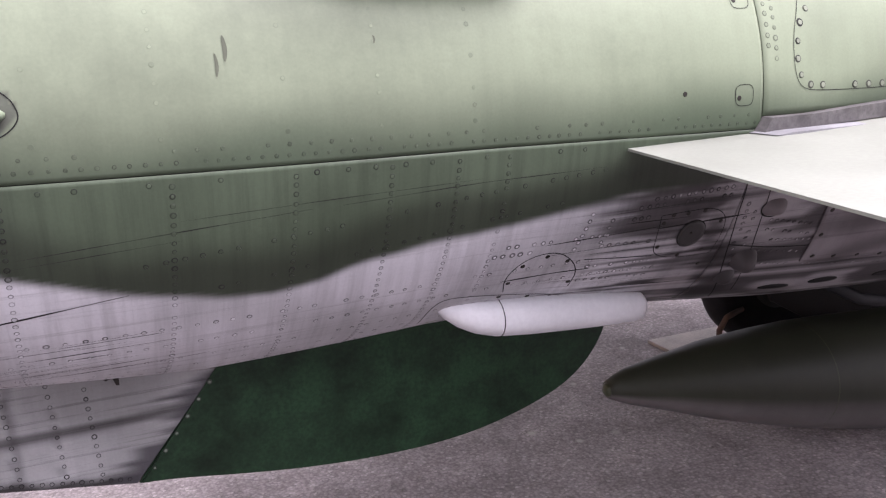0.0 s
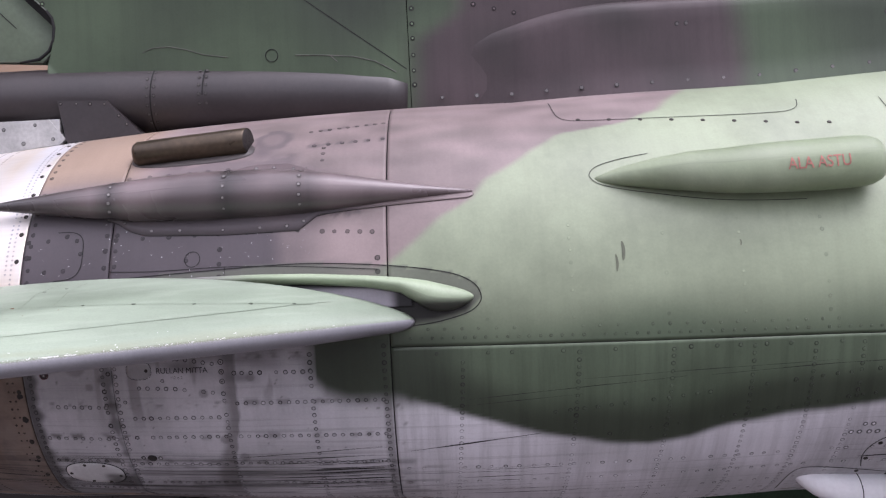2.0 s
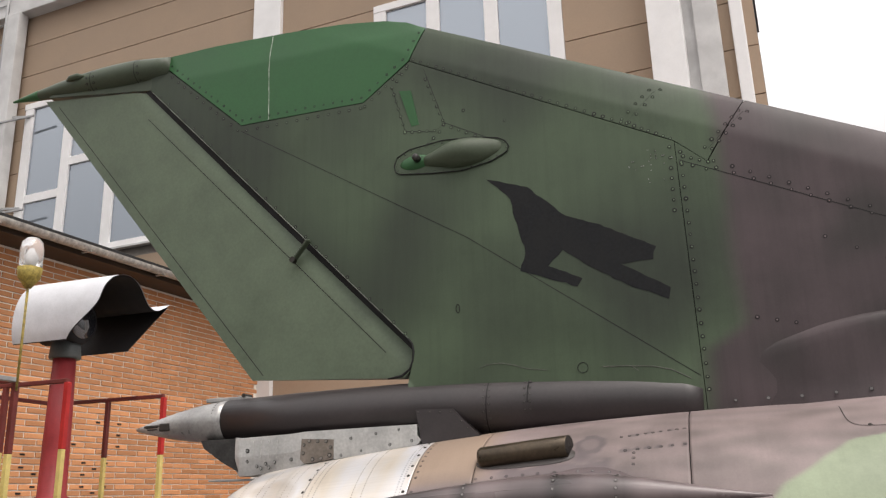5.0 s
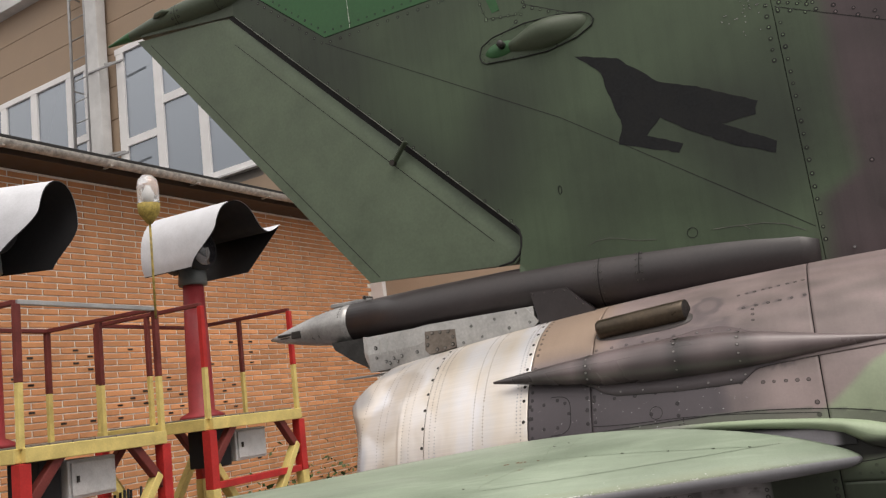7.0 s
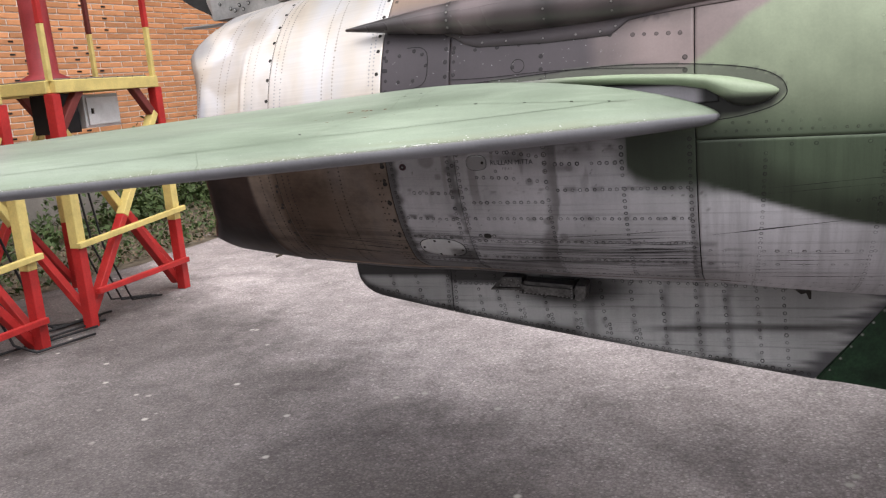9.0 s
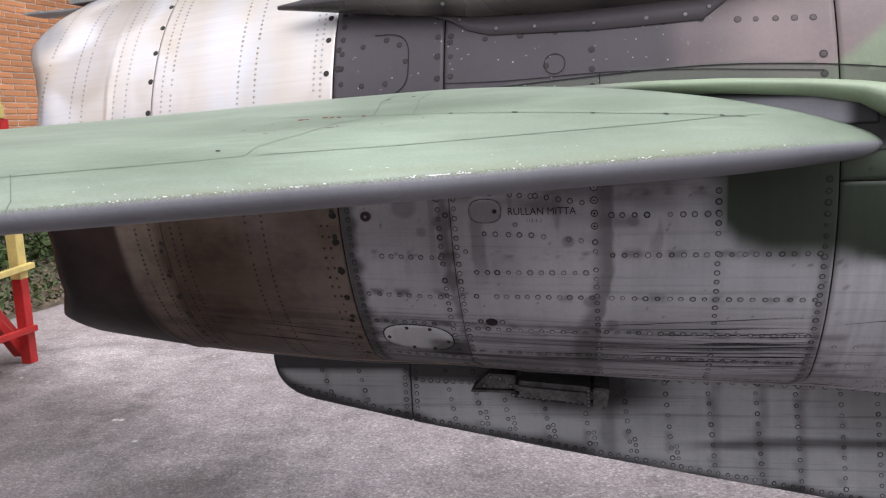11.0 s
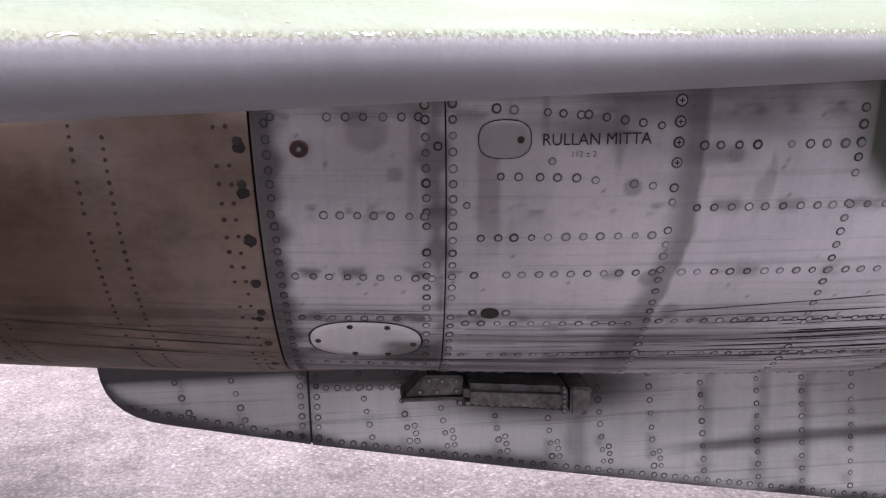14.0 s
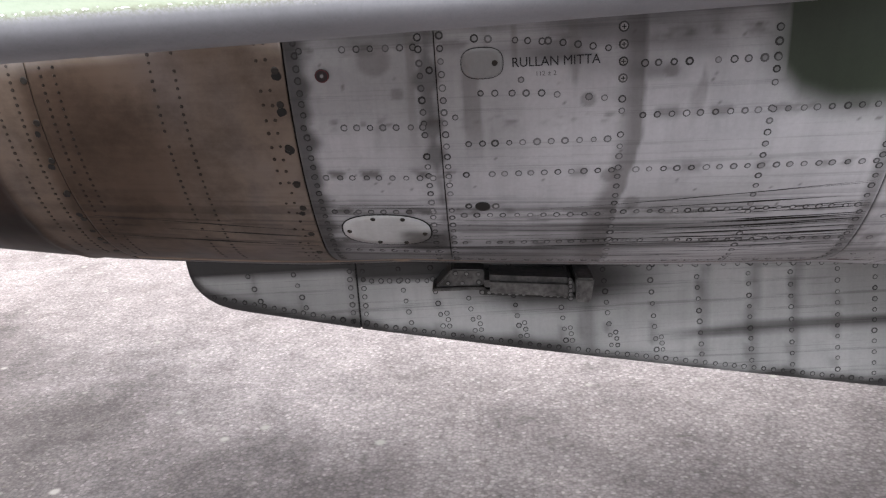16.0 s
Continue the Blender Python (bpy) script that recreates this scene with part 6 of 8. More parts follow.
flat_rivets("plate_screws", [(p, q, 0.035) for p, q in zip([(x * 0.96 - 0.037, z * 0.88 + 0.36) for x, z in ant_plate], [(x * 0.96 - 0.037, z * 0.88 + 0.36) for x, z in ant_plate[1:]])], ant, lambda x, z: tuple(1.5 * v for v in fin_paint(x, z)[:3]) + (0,), lambda x, z: fin_half(x, z) + 0.0035, 0.0036, FINPAINT, 1.6, 0.5)
# dark emblem kept as a plain leaping wedge
EMB = [(-0.811, 2.883), (-0.651, 2.829), (-0.516, 2.695), (-0.352, 2.622), (-0.2, 2.535), (-0.215, 2.49), (-0.33, 2.485), (-0.165, 2.381), (-0.175, 2.341), (-0.312, 2.407), (-0.439, 2.488), (-0.532, 2.563), (-0.589, 2.507), (-0.468, 2.447), (-0.488, 2.418), (-0.695, 2.5), (-0.673, 2.568), (-0.707, 2.707), (-0.721, 2.789)]
random.seed(5)
ragged = []
for (xa, za), (xb, zb) in zip(EMB, EMB[1:] + EMB[:1]):
    n = max(1, int(math.hypot(xb - xa, zb - za) / 0.022))
    for i in range(n):
        k = i / n
        j = 0.0 if i == 0 else random.uniform(-0.005, 0.005)
        ragged.append((xa + (xb - xa) * k + j, za + (zb - za) * k + random.uniform(-0.5, 0.5) * abs(j)))
flat_panel("emblem", ragged, lambda x, z: fin_half(x, z) + 0.0012, plain("black_emblem_paint", (0.012, 0.013, 0.015), 0.8, vary=0.7, scale=10), lambda x, z: (0, 0, 0, 0), fin, "matt black painted emblem", 0.04, 0.001)

# rudder
RUD = [(-3.089, 3.667), (-2.60, 3.612), (-2.46, 3.592), (-1.158, 2.275), (-1.137, 2.235), (-1.145, 2.175), (-1.175, 2.143), (-1.851, 2.185)]


def rud_half(x, z):
    hinge = -1.131 - (z - 2.265) * 0.9886
    te = -1.851 - (z - 2.187) * 0.8376
    k = max(0.0, min(1.0, (x - te) / max(0.05, hinge - te)))
    t = interp(z, [(2.1, 0.036), (3.7, 0.016)])
    return 0.003 + t * min(k, 0.84) * (1.0 if k < 0.84 else max(0.05, 1 - ((k - 0.84) / 0.16) ** 1.6 * 0.95))


rudder = flat_panel("rudder", RUD, rud_half, RUDDERGREEN, lambda x, z: (*FGREEN, 0), fin, "faded green rudder", 0.025, 0.012)
bm = prism(RUD, 0.004, 0.008)
part("rudder_back", bm, RUDDERGREEN, fin)
for a, b in (((-3.0, 3.62), (-1.80, 2.20)), ((-2.45, 3.45), (-1.25, 2.247))):
    n = 20
    bm = bmesh.new()
    line = [(a[0] + (b[0] - a[0]) * k / n, a[1] + (b[1] - a[1]) * k / n) for k in range(n + 1)]
    sa = [bm.verts.new((x - 0.002, -rud_half(x, z) - 0.0008, z)) for x, z in line]
    sb = [bm.verts.new((x + 0.002, -rud_half(x, z) - 0.0008, z)) for x, z in line]
    for k in range(n):
        bm.faces.new((sa[k], sb[k], sb[k + 1], sa[k + 1]))
    part("rudder_seam", bm, DARK, rudder)
part("nose_gap", tube_bm([(-1.147, -0.055, 2.289), (-1.132, -0.056, 2.266), (-1.127, -0.057, 2.236), (-1.131, -0.056, 2.2), (-1.146, -0.052, 2.172), (-1.18, -0.045, 2.15), (-1.24, -0.038, 2.144)], [0.004, 0.005, 0.005, 0.005, 0.005, 0.005, 0.003], 8), DARK, rudder, "", True)
bm = bar_bm((-1.655, -0.045, 2.655), (-1.575, -0.06, 2.735), 0.028, 0.012)
bracket = part("hinge_bracket", bm, FINGREEN, fin, "small rudder hinge bracket")
part("hinge_bolt", tube_bm([(-1.65, -0.04, 2.66), (-1.65, -0.062, 2.66)], 0.013, 12), SCREW, bracket)
part("hinge_gap", prism([(-2.48, 3.597), (-2.39, 3.62), (-1.10, 2.30), (-1.10, 2.14), (-1.16, 2.15), (-1.17, 2.26)], -0.014, 0.014), DARK, fin)
# rubbed bright rear edge of the fin
bm = bmesh.new()
le = [(-2.43 + 1.283 * k / 16, 3.583 - 1.294 * k / 16) for k in range(17)]
va = [bm.verts.new((x + 0.0012, -fin_half(x, z) - 0.0012, z + 0.0012)) for x, z in le]
vb = [bm.verts.new((x - 0.0016, -fin_half(x, z) - 0.0002, z - 0.0016)) for x, z in le]
for k in range(16):
    bm.faces.new((va[k], va[k + 1], vb[k + 1], vb[k]))
part("rear_edge", bm, plain("rubbed_edge_metal", (0.3, 0.33, 0.29), 0.4, 0.3, vary=0.7, scale=14), fin)
def cap_half(x, z):
    return max(0.004, fin_half(x, z) * min(1.0, 0.25 + (3.80 - z) / 0.25) + 0.002)


bm = bmesh.new()
drip_line = [(-1.797 - 0.004 * math.sin(5 * k / 14), 3.75 - 0.43 * k / 14) for k in range(15)]
da = [bm.verts.new((x - 0.0012 - 0.0012 * (k % 3 == 0), -cap_half(x, z) - 0.0007, z)) for k, (x, z) in enumerate(drip_line)]
db = [bm.verts.new((x + 0.0012 + 0.001 * (k % 4 == 1), -cap_half(x, z) - 0.0007, z)) for k, (x, z) in enumerate(drip_line)]
for k in range(14):
    bm.faces.new((da[k], db[k], db[k + 1], da[k + 1]))
part("white_drip", bm, plain("dried_white_drip", (0.55, 0.6, 0.52), 0.7, vary=0.6, scale=30), fin, "thin dried white drip")
# pointed lamp spike at the fin tip
us = np.linspace(0, 1, 16)
bm = tube_bm([(-3.30 + 0.95 * u, 0, 3.705 + 0.005 * u + 0.012 * math.sin(math.pi * u)) for u in us], [0.004 + 0.062 * math.sin(math.pi / 2 * min(1, u * 1.25)) ** 1.0 * (1 if u < 0.8 else 1 - 1.2 * (u - 0.8)) for u in us], 22)
spike = part("tip_spike", bm, FINGREEN, fin, "pointed olive spike at the fin tip", True)
part("spike_point", tube_bm([(-3.302 + 0.17 * u, 0, 3.705 + 0.005 * 0.18 * u + 0.012 * math.sin(math.pi * 0.18 * u)) for u in us], [0.005 + 0.0625 * math.sin(math.pi / 2 * min(1, 0.18 * u * 1.25)) for u in us], 22), CAPGREEN, spike, "bright green point of the spike", True)
for sx in (-2.78, -2.52):
    part("spike_seam", tube_bm([(sx - 0.0015, 0, 3.7165), (sx + 0.0015, 0, 3.7165)], [0.0612 if sx < -2.6 else 0.0668] * 2, 24, cap=False), DARK, spike)
pts = []
for sx, n in ((-2.80, 5), (-2.76, 5), (-2.5, 5)):
    for k in range(n):
        a = radians(-60 + 30 * k)
        rr = 0.0605 if sx < -2.6 else 0.067
        pts.append((Vector((sx, -rr * math.cos(a), 3.7165 + rr * math.sin(a))), (0, -math.cos(a), math.sin(a)), (sx, a)))
rivet_mesh("spike_screws", pts, spike, lambda a, b: (0.07, 0.08, 0.06, 0), 0.0048, core=0.5, head=1.6)
part("tip_fillet", prism([(-3.06, 3.676), (-2.6, 3.619), (-2.45, 3.6), (-2.40, 3.63), (-2.40, 3.71), (-3.0, 3.70)], -0.02, 0.02), FINGREEN, spike)
part("tip_lamp", tube_bm([(-2.93, -0.045, 3.735), (-2.9, -0.055, 3.735), (-2.85, -0.06, 3.735), (-2.82, -0.05, 3.735)], [0.006, 0.015, 0.015, 0.006], 12), FINGREEN, spike, "", True)

# ---- brake-parachute tube under the rudder ----
chute = new("parachute_tube")
chute.parent = jet
tp = [(-1.945, 2.028, 0.084), (-1.6, 2.027, 0.094), (-1.2, 2.028, 0.098), (-0.8, 2.019, 0.102), (-0.5, 2.01, 0.103), (-0.3, 2.002, 0.102), (-0.16, 1.994, 0.099), (-0.1, 1.99, 0.092)]
part("tube", tube_bm([(x, 0, z) for x, z, r in tp], [r for x, z, r in tp], 36), BROWN, chute, "dark brown tube", True)
us = np.linspace(0, 1, 14)
part("nose_cone", tube_bm([(-2.40 + 0.455 * u, 0, 2.014 + 0.012 * u) for u in us], [0.005 + 0.08 * (1 - (1 - u) ** 1.7) for u in us], 36), CONEMETAL, chute, "dull bare-metal end cone", True)
part("cone_latch", box_bm((-2.249, -0.059, 1.998), (-2.2, -0.04, 2.03), 0.006), SCREW, chute, "dark latch block")
part("latch_bar", box_bm((-2.335, -0.042, 2.016), (-2.255, -0.012, 2.026), 0.003), SCREW, chute, "dark latch bar")
part("latch_bar", box_bm((-2.32, -0.04, 2.006), (-2.27, -0.012, 2.011), 0.002), SCREW, chute)
part("top_tab", box_bm((-2.052, -0.024, 2.105), (-1.866, 0.024, 2.122), 0.004), CONEMETAL, chute, "bare metal tab over the joint")
part("tab_hinge", tube_bm([(-1.875, -0.03, 2.124), (-1.875, 0.03, 2.124)], 0.008, 10), SCREW, chute)
for x in (-0.84, -0.69):
    part("tube_band", tube_bm([(x - 0.002, 0, 2.02), (x + 0.002, 0, 2.0198)], 0.1027, 36, cap=False), DARK, chute)
pts = []
for x in (-0.85, -0.83, -0.70, -0.68):
    for k in range(9):
        a = radians(-60 + 15 * k)
        pts.append((Vector((x, -0.1025 * math.cos(a), 2.019 + 0.1025 * math.sin(a))), (0, -math.cos(a), math.sin(a)), (x, a)))
for k in range(16):
    a = radians(-70 + 10 * k)
    for x in (-1.965, -1.985):
        pts.append((Vector((x, -0.0825 * math.cos(a), 2.026 + 0.0825 * math.sin(a))), (0, -math.cos(a), math.sin(a)), (x, a)))
rivet_mesh("tube_rivets", pts, chute, lambda a, b: (0.08, 0.075, 0.07, 0), 0.004)
# box fairing between tube and hull
bm = bmesh.new()
sec = [(-1.87, 1.955, 1.83, 0.08), (-1.85, 1.95, 1.805, 0.085), (-1.62, 1.955, 1.815, 0.09), (-1.56, 1.96, 1.84, 0.095), (-1.30, 1.962, 1.85, 0.10), (-1.10, 1.962, 1.87, 0.11)]
rings = [[bm.verts.new(p) for p in ((x, -w, zt), (x, -w * 1.02, (zt + zb) / 2), (x, -w * 0.9, zb), (x, w * 0.9, zb), (x, w, zt))] for x, zt, zb, w in sec]
for r, s in zip(rings, rings[1:]):
    for k in range(4):
        bm.faces.new((r[k], r[k + 1], s[k + 1], s[k]))
bm.faces.new(rings[0][::-1])
bm.faces.new(rings[-1])
boxf = part("box_fairing", bm, DIRTYMETAL, chute, "dented bare-metal box fairing")
pts = [(Vector((x, -0.0885, z)), (0, -1, -0.15), (x, z)) for x, z in ((-1.767, 1.84), (-1.729, 1.849), (-1.692, 1.853), (-1.75, 1.832), (-1.715, 1.834), (-1.81, 1.86), (-1.81, 1.9), (-1.62, 1.86))]
rivet_mesh("box_bolts", pts, boxf, lambda a, b: (0.3, 0.3, 0.29, 0), 0.006, proud=0.005)
for sx in (-1.79, -1.755, -1.72, -1.685, -1.65):
    part("stiffener", bar_bm((sx, -0.0875, 1.868), (sx + 0.004, -0.0875, 1.935), 0.006, 0.004, 0.001), DIRTYMETAL, boxf)
brown_plate = part("patch_plate", prism([(-1.567, 1.933), (-1.433, 1.925), (-1.428, 1.9), (-1.436, 1.856), (-1.475, 1.848), (-1.556, 1.841), (-1.573, 1.859)], -0.106, -0.088), plain("brownish_patch_metal", (0.24, 0.205, 0.175), 0.45, 0.3, vary=0.4, scale=14), boxf, "brownish bolted patch plate")
pts = [(Vector((x, -0.1062, z)), (0, -1, 0), (x, z)) for x, z in ((-1.535, 1.924), (-1.5, 1.922), (-1.465, 1.92), (-1.446, 1.897), (-1.45, 1.868), (-1.557, 1.91), (-1.56, 1.88), (-1.52, 1.856), (-1.485, 1.858))]
rivet_mesh("plate_bolts", pts, brown_plate, lambda a, b: (0.22, 0.2, 0.18, 0), 0.006, proud=0.004)
strip = part("cover_strip", prism([(-1.43, 1.93), (-1.13, 1.962), (-1.085, 1.905), (-1.1, 1.889), (-1.43, 1.851)], -0.113, -0.09), DIRTYMETAL, boxf, "pale bare-metal cover strip")
pts = [(Vector((x, -0.1132, z)), (0, -1, 0), (x, z)) for x, z in ((-1.319, 1.878), (-1.205, 1.895), (-1.4, 1.866), (-1.12, 1.905), (-1.36, 1.925), (-1.26, 1.937), (-1.17, 1.947))]
rivet_mesh("strip_rivets", pts, strip, lambda a, b: (0.25, 0.25, 0.24, 0), 0.0045, proud=0.002)
cheek = part("front_cheek", prism([(-1.105, 2.015), (-0.962, 2.01), (-0.92, 1.965), (-0.858, 1.903), (-0.862, 1.893), (-1.07, 1.878), (-1.085, 1.9)], -0.109, -0.05), BROWN, chute, "dark brown cheek plate")
pts = [(Vector((x, -0.1092, z)), (0, -1, 0), (x, z)) for x, z in ((-1.095, 2.006), (-1.05, 2.004), (-1.011, 2.002), (-0.97, 2.0), (-0.93, 1.965), (-0.908, 1.94), (-0.876, 1.908), (-0.962, 1.9), (-1.009, 1.896), (-1.055, 1.892))]
rivet_mesh("cheek_screws", pts, cheek, lambda a, b: (0.1, 0.09, 0.085, 0), 0.0046, core=0.5, head=2.0)
part("rear_cowl", prism([(-2.03, 1.95), (-2.015, 1.919), (-1.93, 1.862), (-1.858, 1.825), (-1.80, 1.812), (-1.80, 1.95)], -0.078, 0.078), SOOTGREY, chute, "dark rear cowl under the tube")
part("drain_blade", box_bm((-2.0, -0.06, 1.79), (-1.72, 0.02, 1.797), 0.002), BAREMETAL, chute)

# ---- spine fairing on top ----
def spine_w(x):
    return fin_half(min(x, 1.2), 2.1) - 0.009 + 0.011 * smooth01((x + 0.1) / 0.4) + 0.13 * smooth01((x + 0.1) / 2.6)


verts, faces, cols, uvs = [], [], [], []
xs = [float(v) for v in np.concatenate([np.linspace(-0.1, 1.2, 60), np.linspace(1.25, 4.9, 24)])]
for x in xs:
    w = spine_w(x)
    top = 2.15 + 0.09 * smooth01((x + 0.1) / 0.6)
    flare = 0.03 * smooth01((x + 0.1) / 0.8)
    low = AXIS + math.sqrt(max(0.01, (radius(x) + swell(x, 78) + 0.004) ** 2 - (w + flare) ** 2)) - 0.012
    side = [(w + flare, low), (w + flare * 0.8, low + 0.02), (w + flare * 0.45, low + 0.05), (w + flare * 0.2, low + 0.09), (w + 0.002, top - 0.07), (w, top - 0.04), (w - 0.004, top - 0.022), (w - 0.014, top - 0.008), (w - 0.03, top)]
    ring = [(-a, z) for a, z in side] + [(0, top + 0.004)] + [(a, z) for a, z in side[::-1]]
    for k, (y, z) in enumerate(ring):
        verts.append((x, y, z))
        cols.append(fin_paint(x, z))
        uvs.append((x, 0.04 * k))
m = len(ring)
for i in range(len(xs) - 1):
    for j in range(m - 1):
        a = i * m + j
        faces.append((a, a + m, a + m + 1, a + 1))
faces.append(tuple(range(m)))
spine = raw("dorsal_spine", verts, faces, FINPAINT, jet, "dark brown and green dorsal spine", True, cols, uvs)
pts = []
for k in range(26):
    x = 0.0 + 0.1 * k
    w = spine_w(x) + 0.012
    z = AXIS + math.sqrt((radius(x) + swell(x, 78) + 0.004) ** 2 - w * w)
    pts.append((Vector((x, -w - 0.006, z + 0.02)), (0, -1, 0.25), (x, 0)))
for sx in (0.68, 1.26, 1.9):
    w = spine_w(sx)
    part("spine_seam", bar_bm((sx, -w - 0.0005, 2.0), (sx + 0.02, -w + 0.001, 2.17), 0.003, 0.003, 0), DARK, spine)
    for dz in (2.04, 2.1, 2.16):
        for dx in (-0.012, 0.014):
            pts.append((Vector((sx + dx + 0.1 * (dz - 2.04), -spine_w(sx + dx) - 0.003, dz)), (0, -1, 0), (sx, 0)))
rivet_mesh("spine_screws", pts, spine, lambda a, b: (0.12, 0.11, 0.11, 0), 0.0052)

# ---- tailplane ----
STAB_Z, SLOPE, ROOT_Y, TIP_Y = 1.386, 0.108, -0.6, -1.86
ROOT_C, TIP_C, SWEEP = 1.05, 0.42, 1.62


def stab_point(y, c, side, thick=1.0):
    """A place on the tailplane at a span y, a share c of the chord, on its upper (1) or lower (-1) face."""
    s = (y - ROOT_Y) / (TIP_Y - ROOT_Y)
    chord = ROOT_C + (TIP_C - ROOT_C) * s
    le = -0.067 + SWEEP * (y - ROOT_Y)
    t = (0.09 * (1 - s) + 0.036 * s) * thick
    if s < 0.08:
        t *= 0.86 + 0.14 * (s / 0.08)
    prof = 1.4845 * math.sqrt(max(c, 0)) - 0.63 * c - 1.758 * c ** 2 + 1.4215 * c ** 3 - 0.5075 * c ** 4
    x = le - chord * c
    if s < 0.12:
        x -= 0.02 * (1 - s / 0.12) ** 2 * (1 - c)
    bulge = (0.027 * max(0.0, 1 - s / 0.3) + 0.003) * math.sin(math.pi * c) if side > 0 else 0.0
    t *= 1.0 if side > 0 else 1.3
    return Vector((x, y, STAB_Z - 0.011 * s + SLOPE * chord * c + side * t * prof + bulge))


def stab_paint(y, c, side):
    x = y * 4
    n = noise.noise((y * 5, c * 4, 31))
    col = lerp3((0.272, 0.328, 0.252), (0.228, 0.28, 0.21), smooth01(0.4 + n))
    s = (y - ROOT_Y) / (TIP_Y - ROOT_Y)
    col = lerp3(col, (0.31, 0.258, 0.262), smooth01((s - 0.66 + 0.25 * (c - 0.13)) / 0.07))
    wear = noise.noise((y * 9, c * 30, 33)) + 0.6 * noise.noise((y * 30, c * 60, 34))
    col = lerp3(col, (0.2, 0.225, 0.135), 0.5 * smooth01((0.05 - c) / 0.045) * smooth01(0.45 + wear))
    col = lerp3(col, (0.36, 0.41, 0.33), 0.22 * smooth01((wear - 0.12) / 0.3) * smooth01((c - 0.03) / 0.05))
    if side < 0:
        col = lerp3((0.25, 0.25, 0.27), (0.2, 0.2, 0.215), smooth01(0.4 + n))
    elif c < 0.008:
        col = lerp3(col, (0.27, 0.272, 0.285), smooth01((0.0026 + 0.001 * n - c) / 0.0014 + 0.5))
    return (*col, smooth01(1.15 - abs(c - 0.0036) / (0.0038 + 0.002 * n)) * smooth01((s - 0.06) / 0.06) if side > 0 else 0.0)


NY, NC = 170, 60
cc = [0.001 * k for k in range(11)] + [0.01 + 0.99 * (k / 49) ** 1.6 for k in range(1, 50)] + [1.0]
verts, faces, cols, uvs = [], [], [], []
ring = [(c, -1) for c in cc[::-1]] + [(c, 1) for c in cc[1:]]
for i in range(NY + 1):
    y = ROOT_Y + (TIP_Y - ROOT_Y) * i / NY
    for c, side in ring:
        verts.append(stab_point(y, c, side))
        cols.append(stab_paint(y, c, side))
        uvs.append((verts[-1].x, y + c * side))
w = len(ring)
for i in range(NY):
    for k in range(w - 1):
        a = i * w + k
        faces.append((a, a + w, a + w + 1, a + 1))
faces.append(tuple(range(w)))
faces.append(tuple(NY * w + k for k in range(w))[::-1])
raw("far_tailplane", [(v[0], -v[1], v[2]) for v in verts], [f[::-1] for f in faces], STABPAINT, jet, "", True, cols, uvs)
tailplane = raw("tailplane", verts, faces, STABPAINT, jet, "pale green tailplane with chipped leading edge", True, cols, uvs)


def stab_line(pts, width, mat, label=""):
    bm = bmesh.new()
    left, right = [], []
    for k in range(len(pts) - 1):
        for i in range(10):
            f = i / 10
            y, c = pts[k][0] + (pts[k + 1][0] - pts[k][0]) * f, pts[k][1] + (pts[k + 1][1] - pts[k][1]) * f
            p = stab_point(y, c, 1) + Vector((0, 0, 0.0008))
            q = stab_point(y + 0.001, c + 0.001 * (pts[k + 1][1] - pts[k][1] >= 0), 1)
            d = Vector((0.57, 0.82, 0)) if abs(pts[k + 1][0] - pts[k][0]) < 0.02 else Vector((0.82, -0.57, 0))
            left.append(bm.verts.new(p + d * width / 2))
            right.append(bm.verts.new(p - d * width / 2))
    for i in range(len(left) - 1):
        bm.faces.new((left[i], left[i + 1], right[i + 1], right[i]))
    return part("tailplane_seam", bm, mat, tailplane, label)


JOINTGREEN = plain("soiled_green_joint", (0.085, 0.105, 0.075), 0.6, vary=0.6, scale=12)
FAINT = plain("faded_green_joint", (0.225, 0.272, 0.2), 0.6)
stab_line([(-0.645, 0.122), (-0.76, 0.12), (-0.909, 0.13), (-1.006, 0.14), (-1.08, 0.149)], 0.0018, JOINTGREEN)
stab_line([(-1.08, 0.149), (-1.13, 0.142), (-1.3, 0.138), (-1.5, 0.135), (-1.84, 0.13)], 0.0016, FAINT)
stab_line([(-1.08, 0.149), (-1.05, 0.206), (-1.0, 0.268), (-0.913, 0.364), (-0.877, 0.379)], 0.0014, FAINT)
stab_line([(-0.675, 0.112), (-0.751, 0.192), (-0.811, 0.295), (-0.868, 0.393), (-0.894, 0.506), (-0.917, 0.6)], 0.0018, JOINTGREEN)
stab_line([(-1.274, 0.0), (-1.265, 0.02), (-1.217, 0.17)], 0.002, FAINT)
for pa, pb in zip([(-0.867, 0.39), (-0.775, 0.538), (-0.70, 0.63), (-0.665, 0.62), (-0.753, 0.51)], [(-0.775, 0.538), (-0.70, 0.63), (-0.665, 0.62), (-0.753, 0.51), (-0.853, 0.352)]):
    stab_line([pa, pb], 0.0014, FAINT)


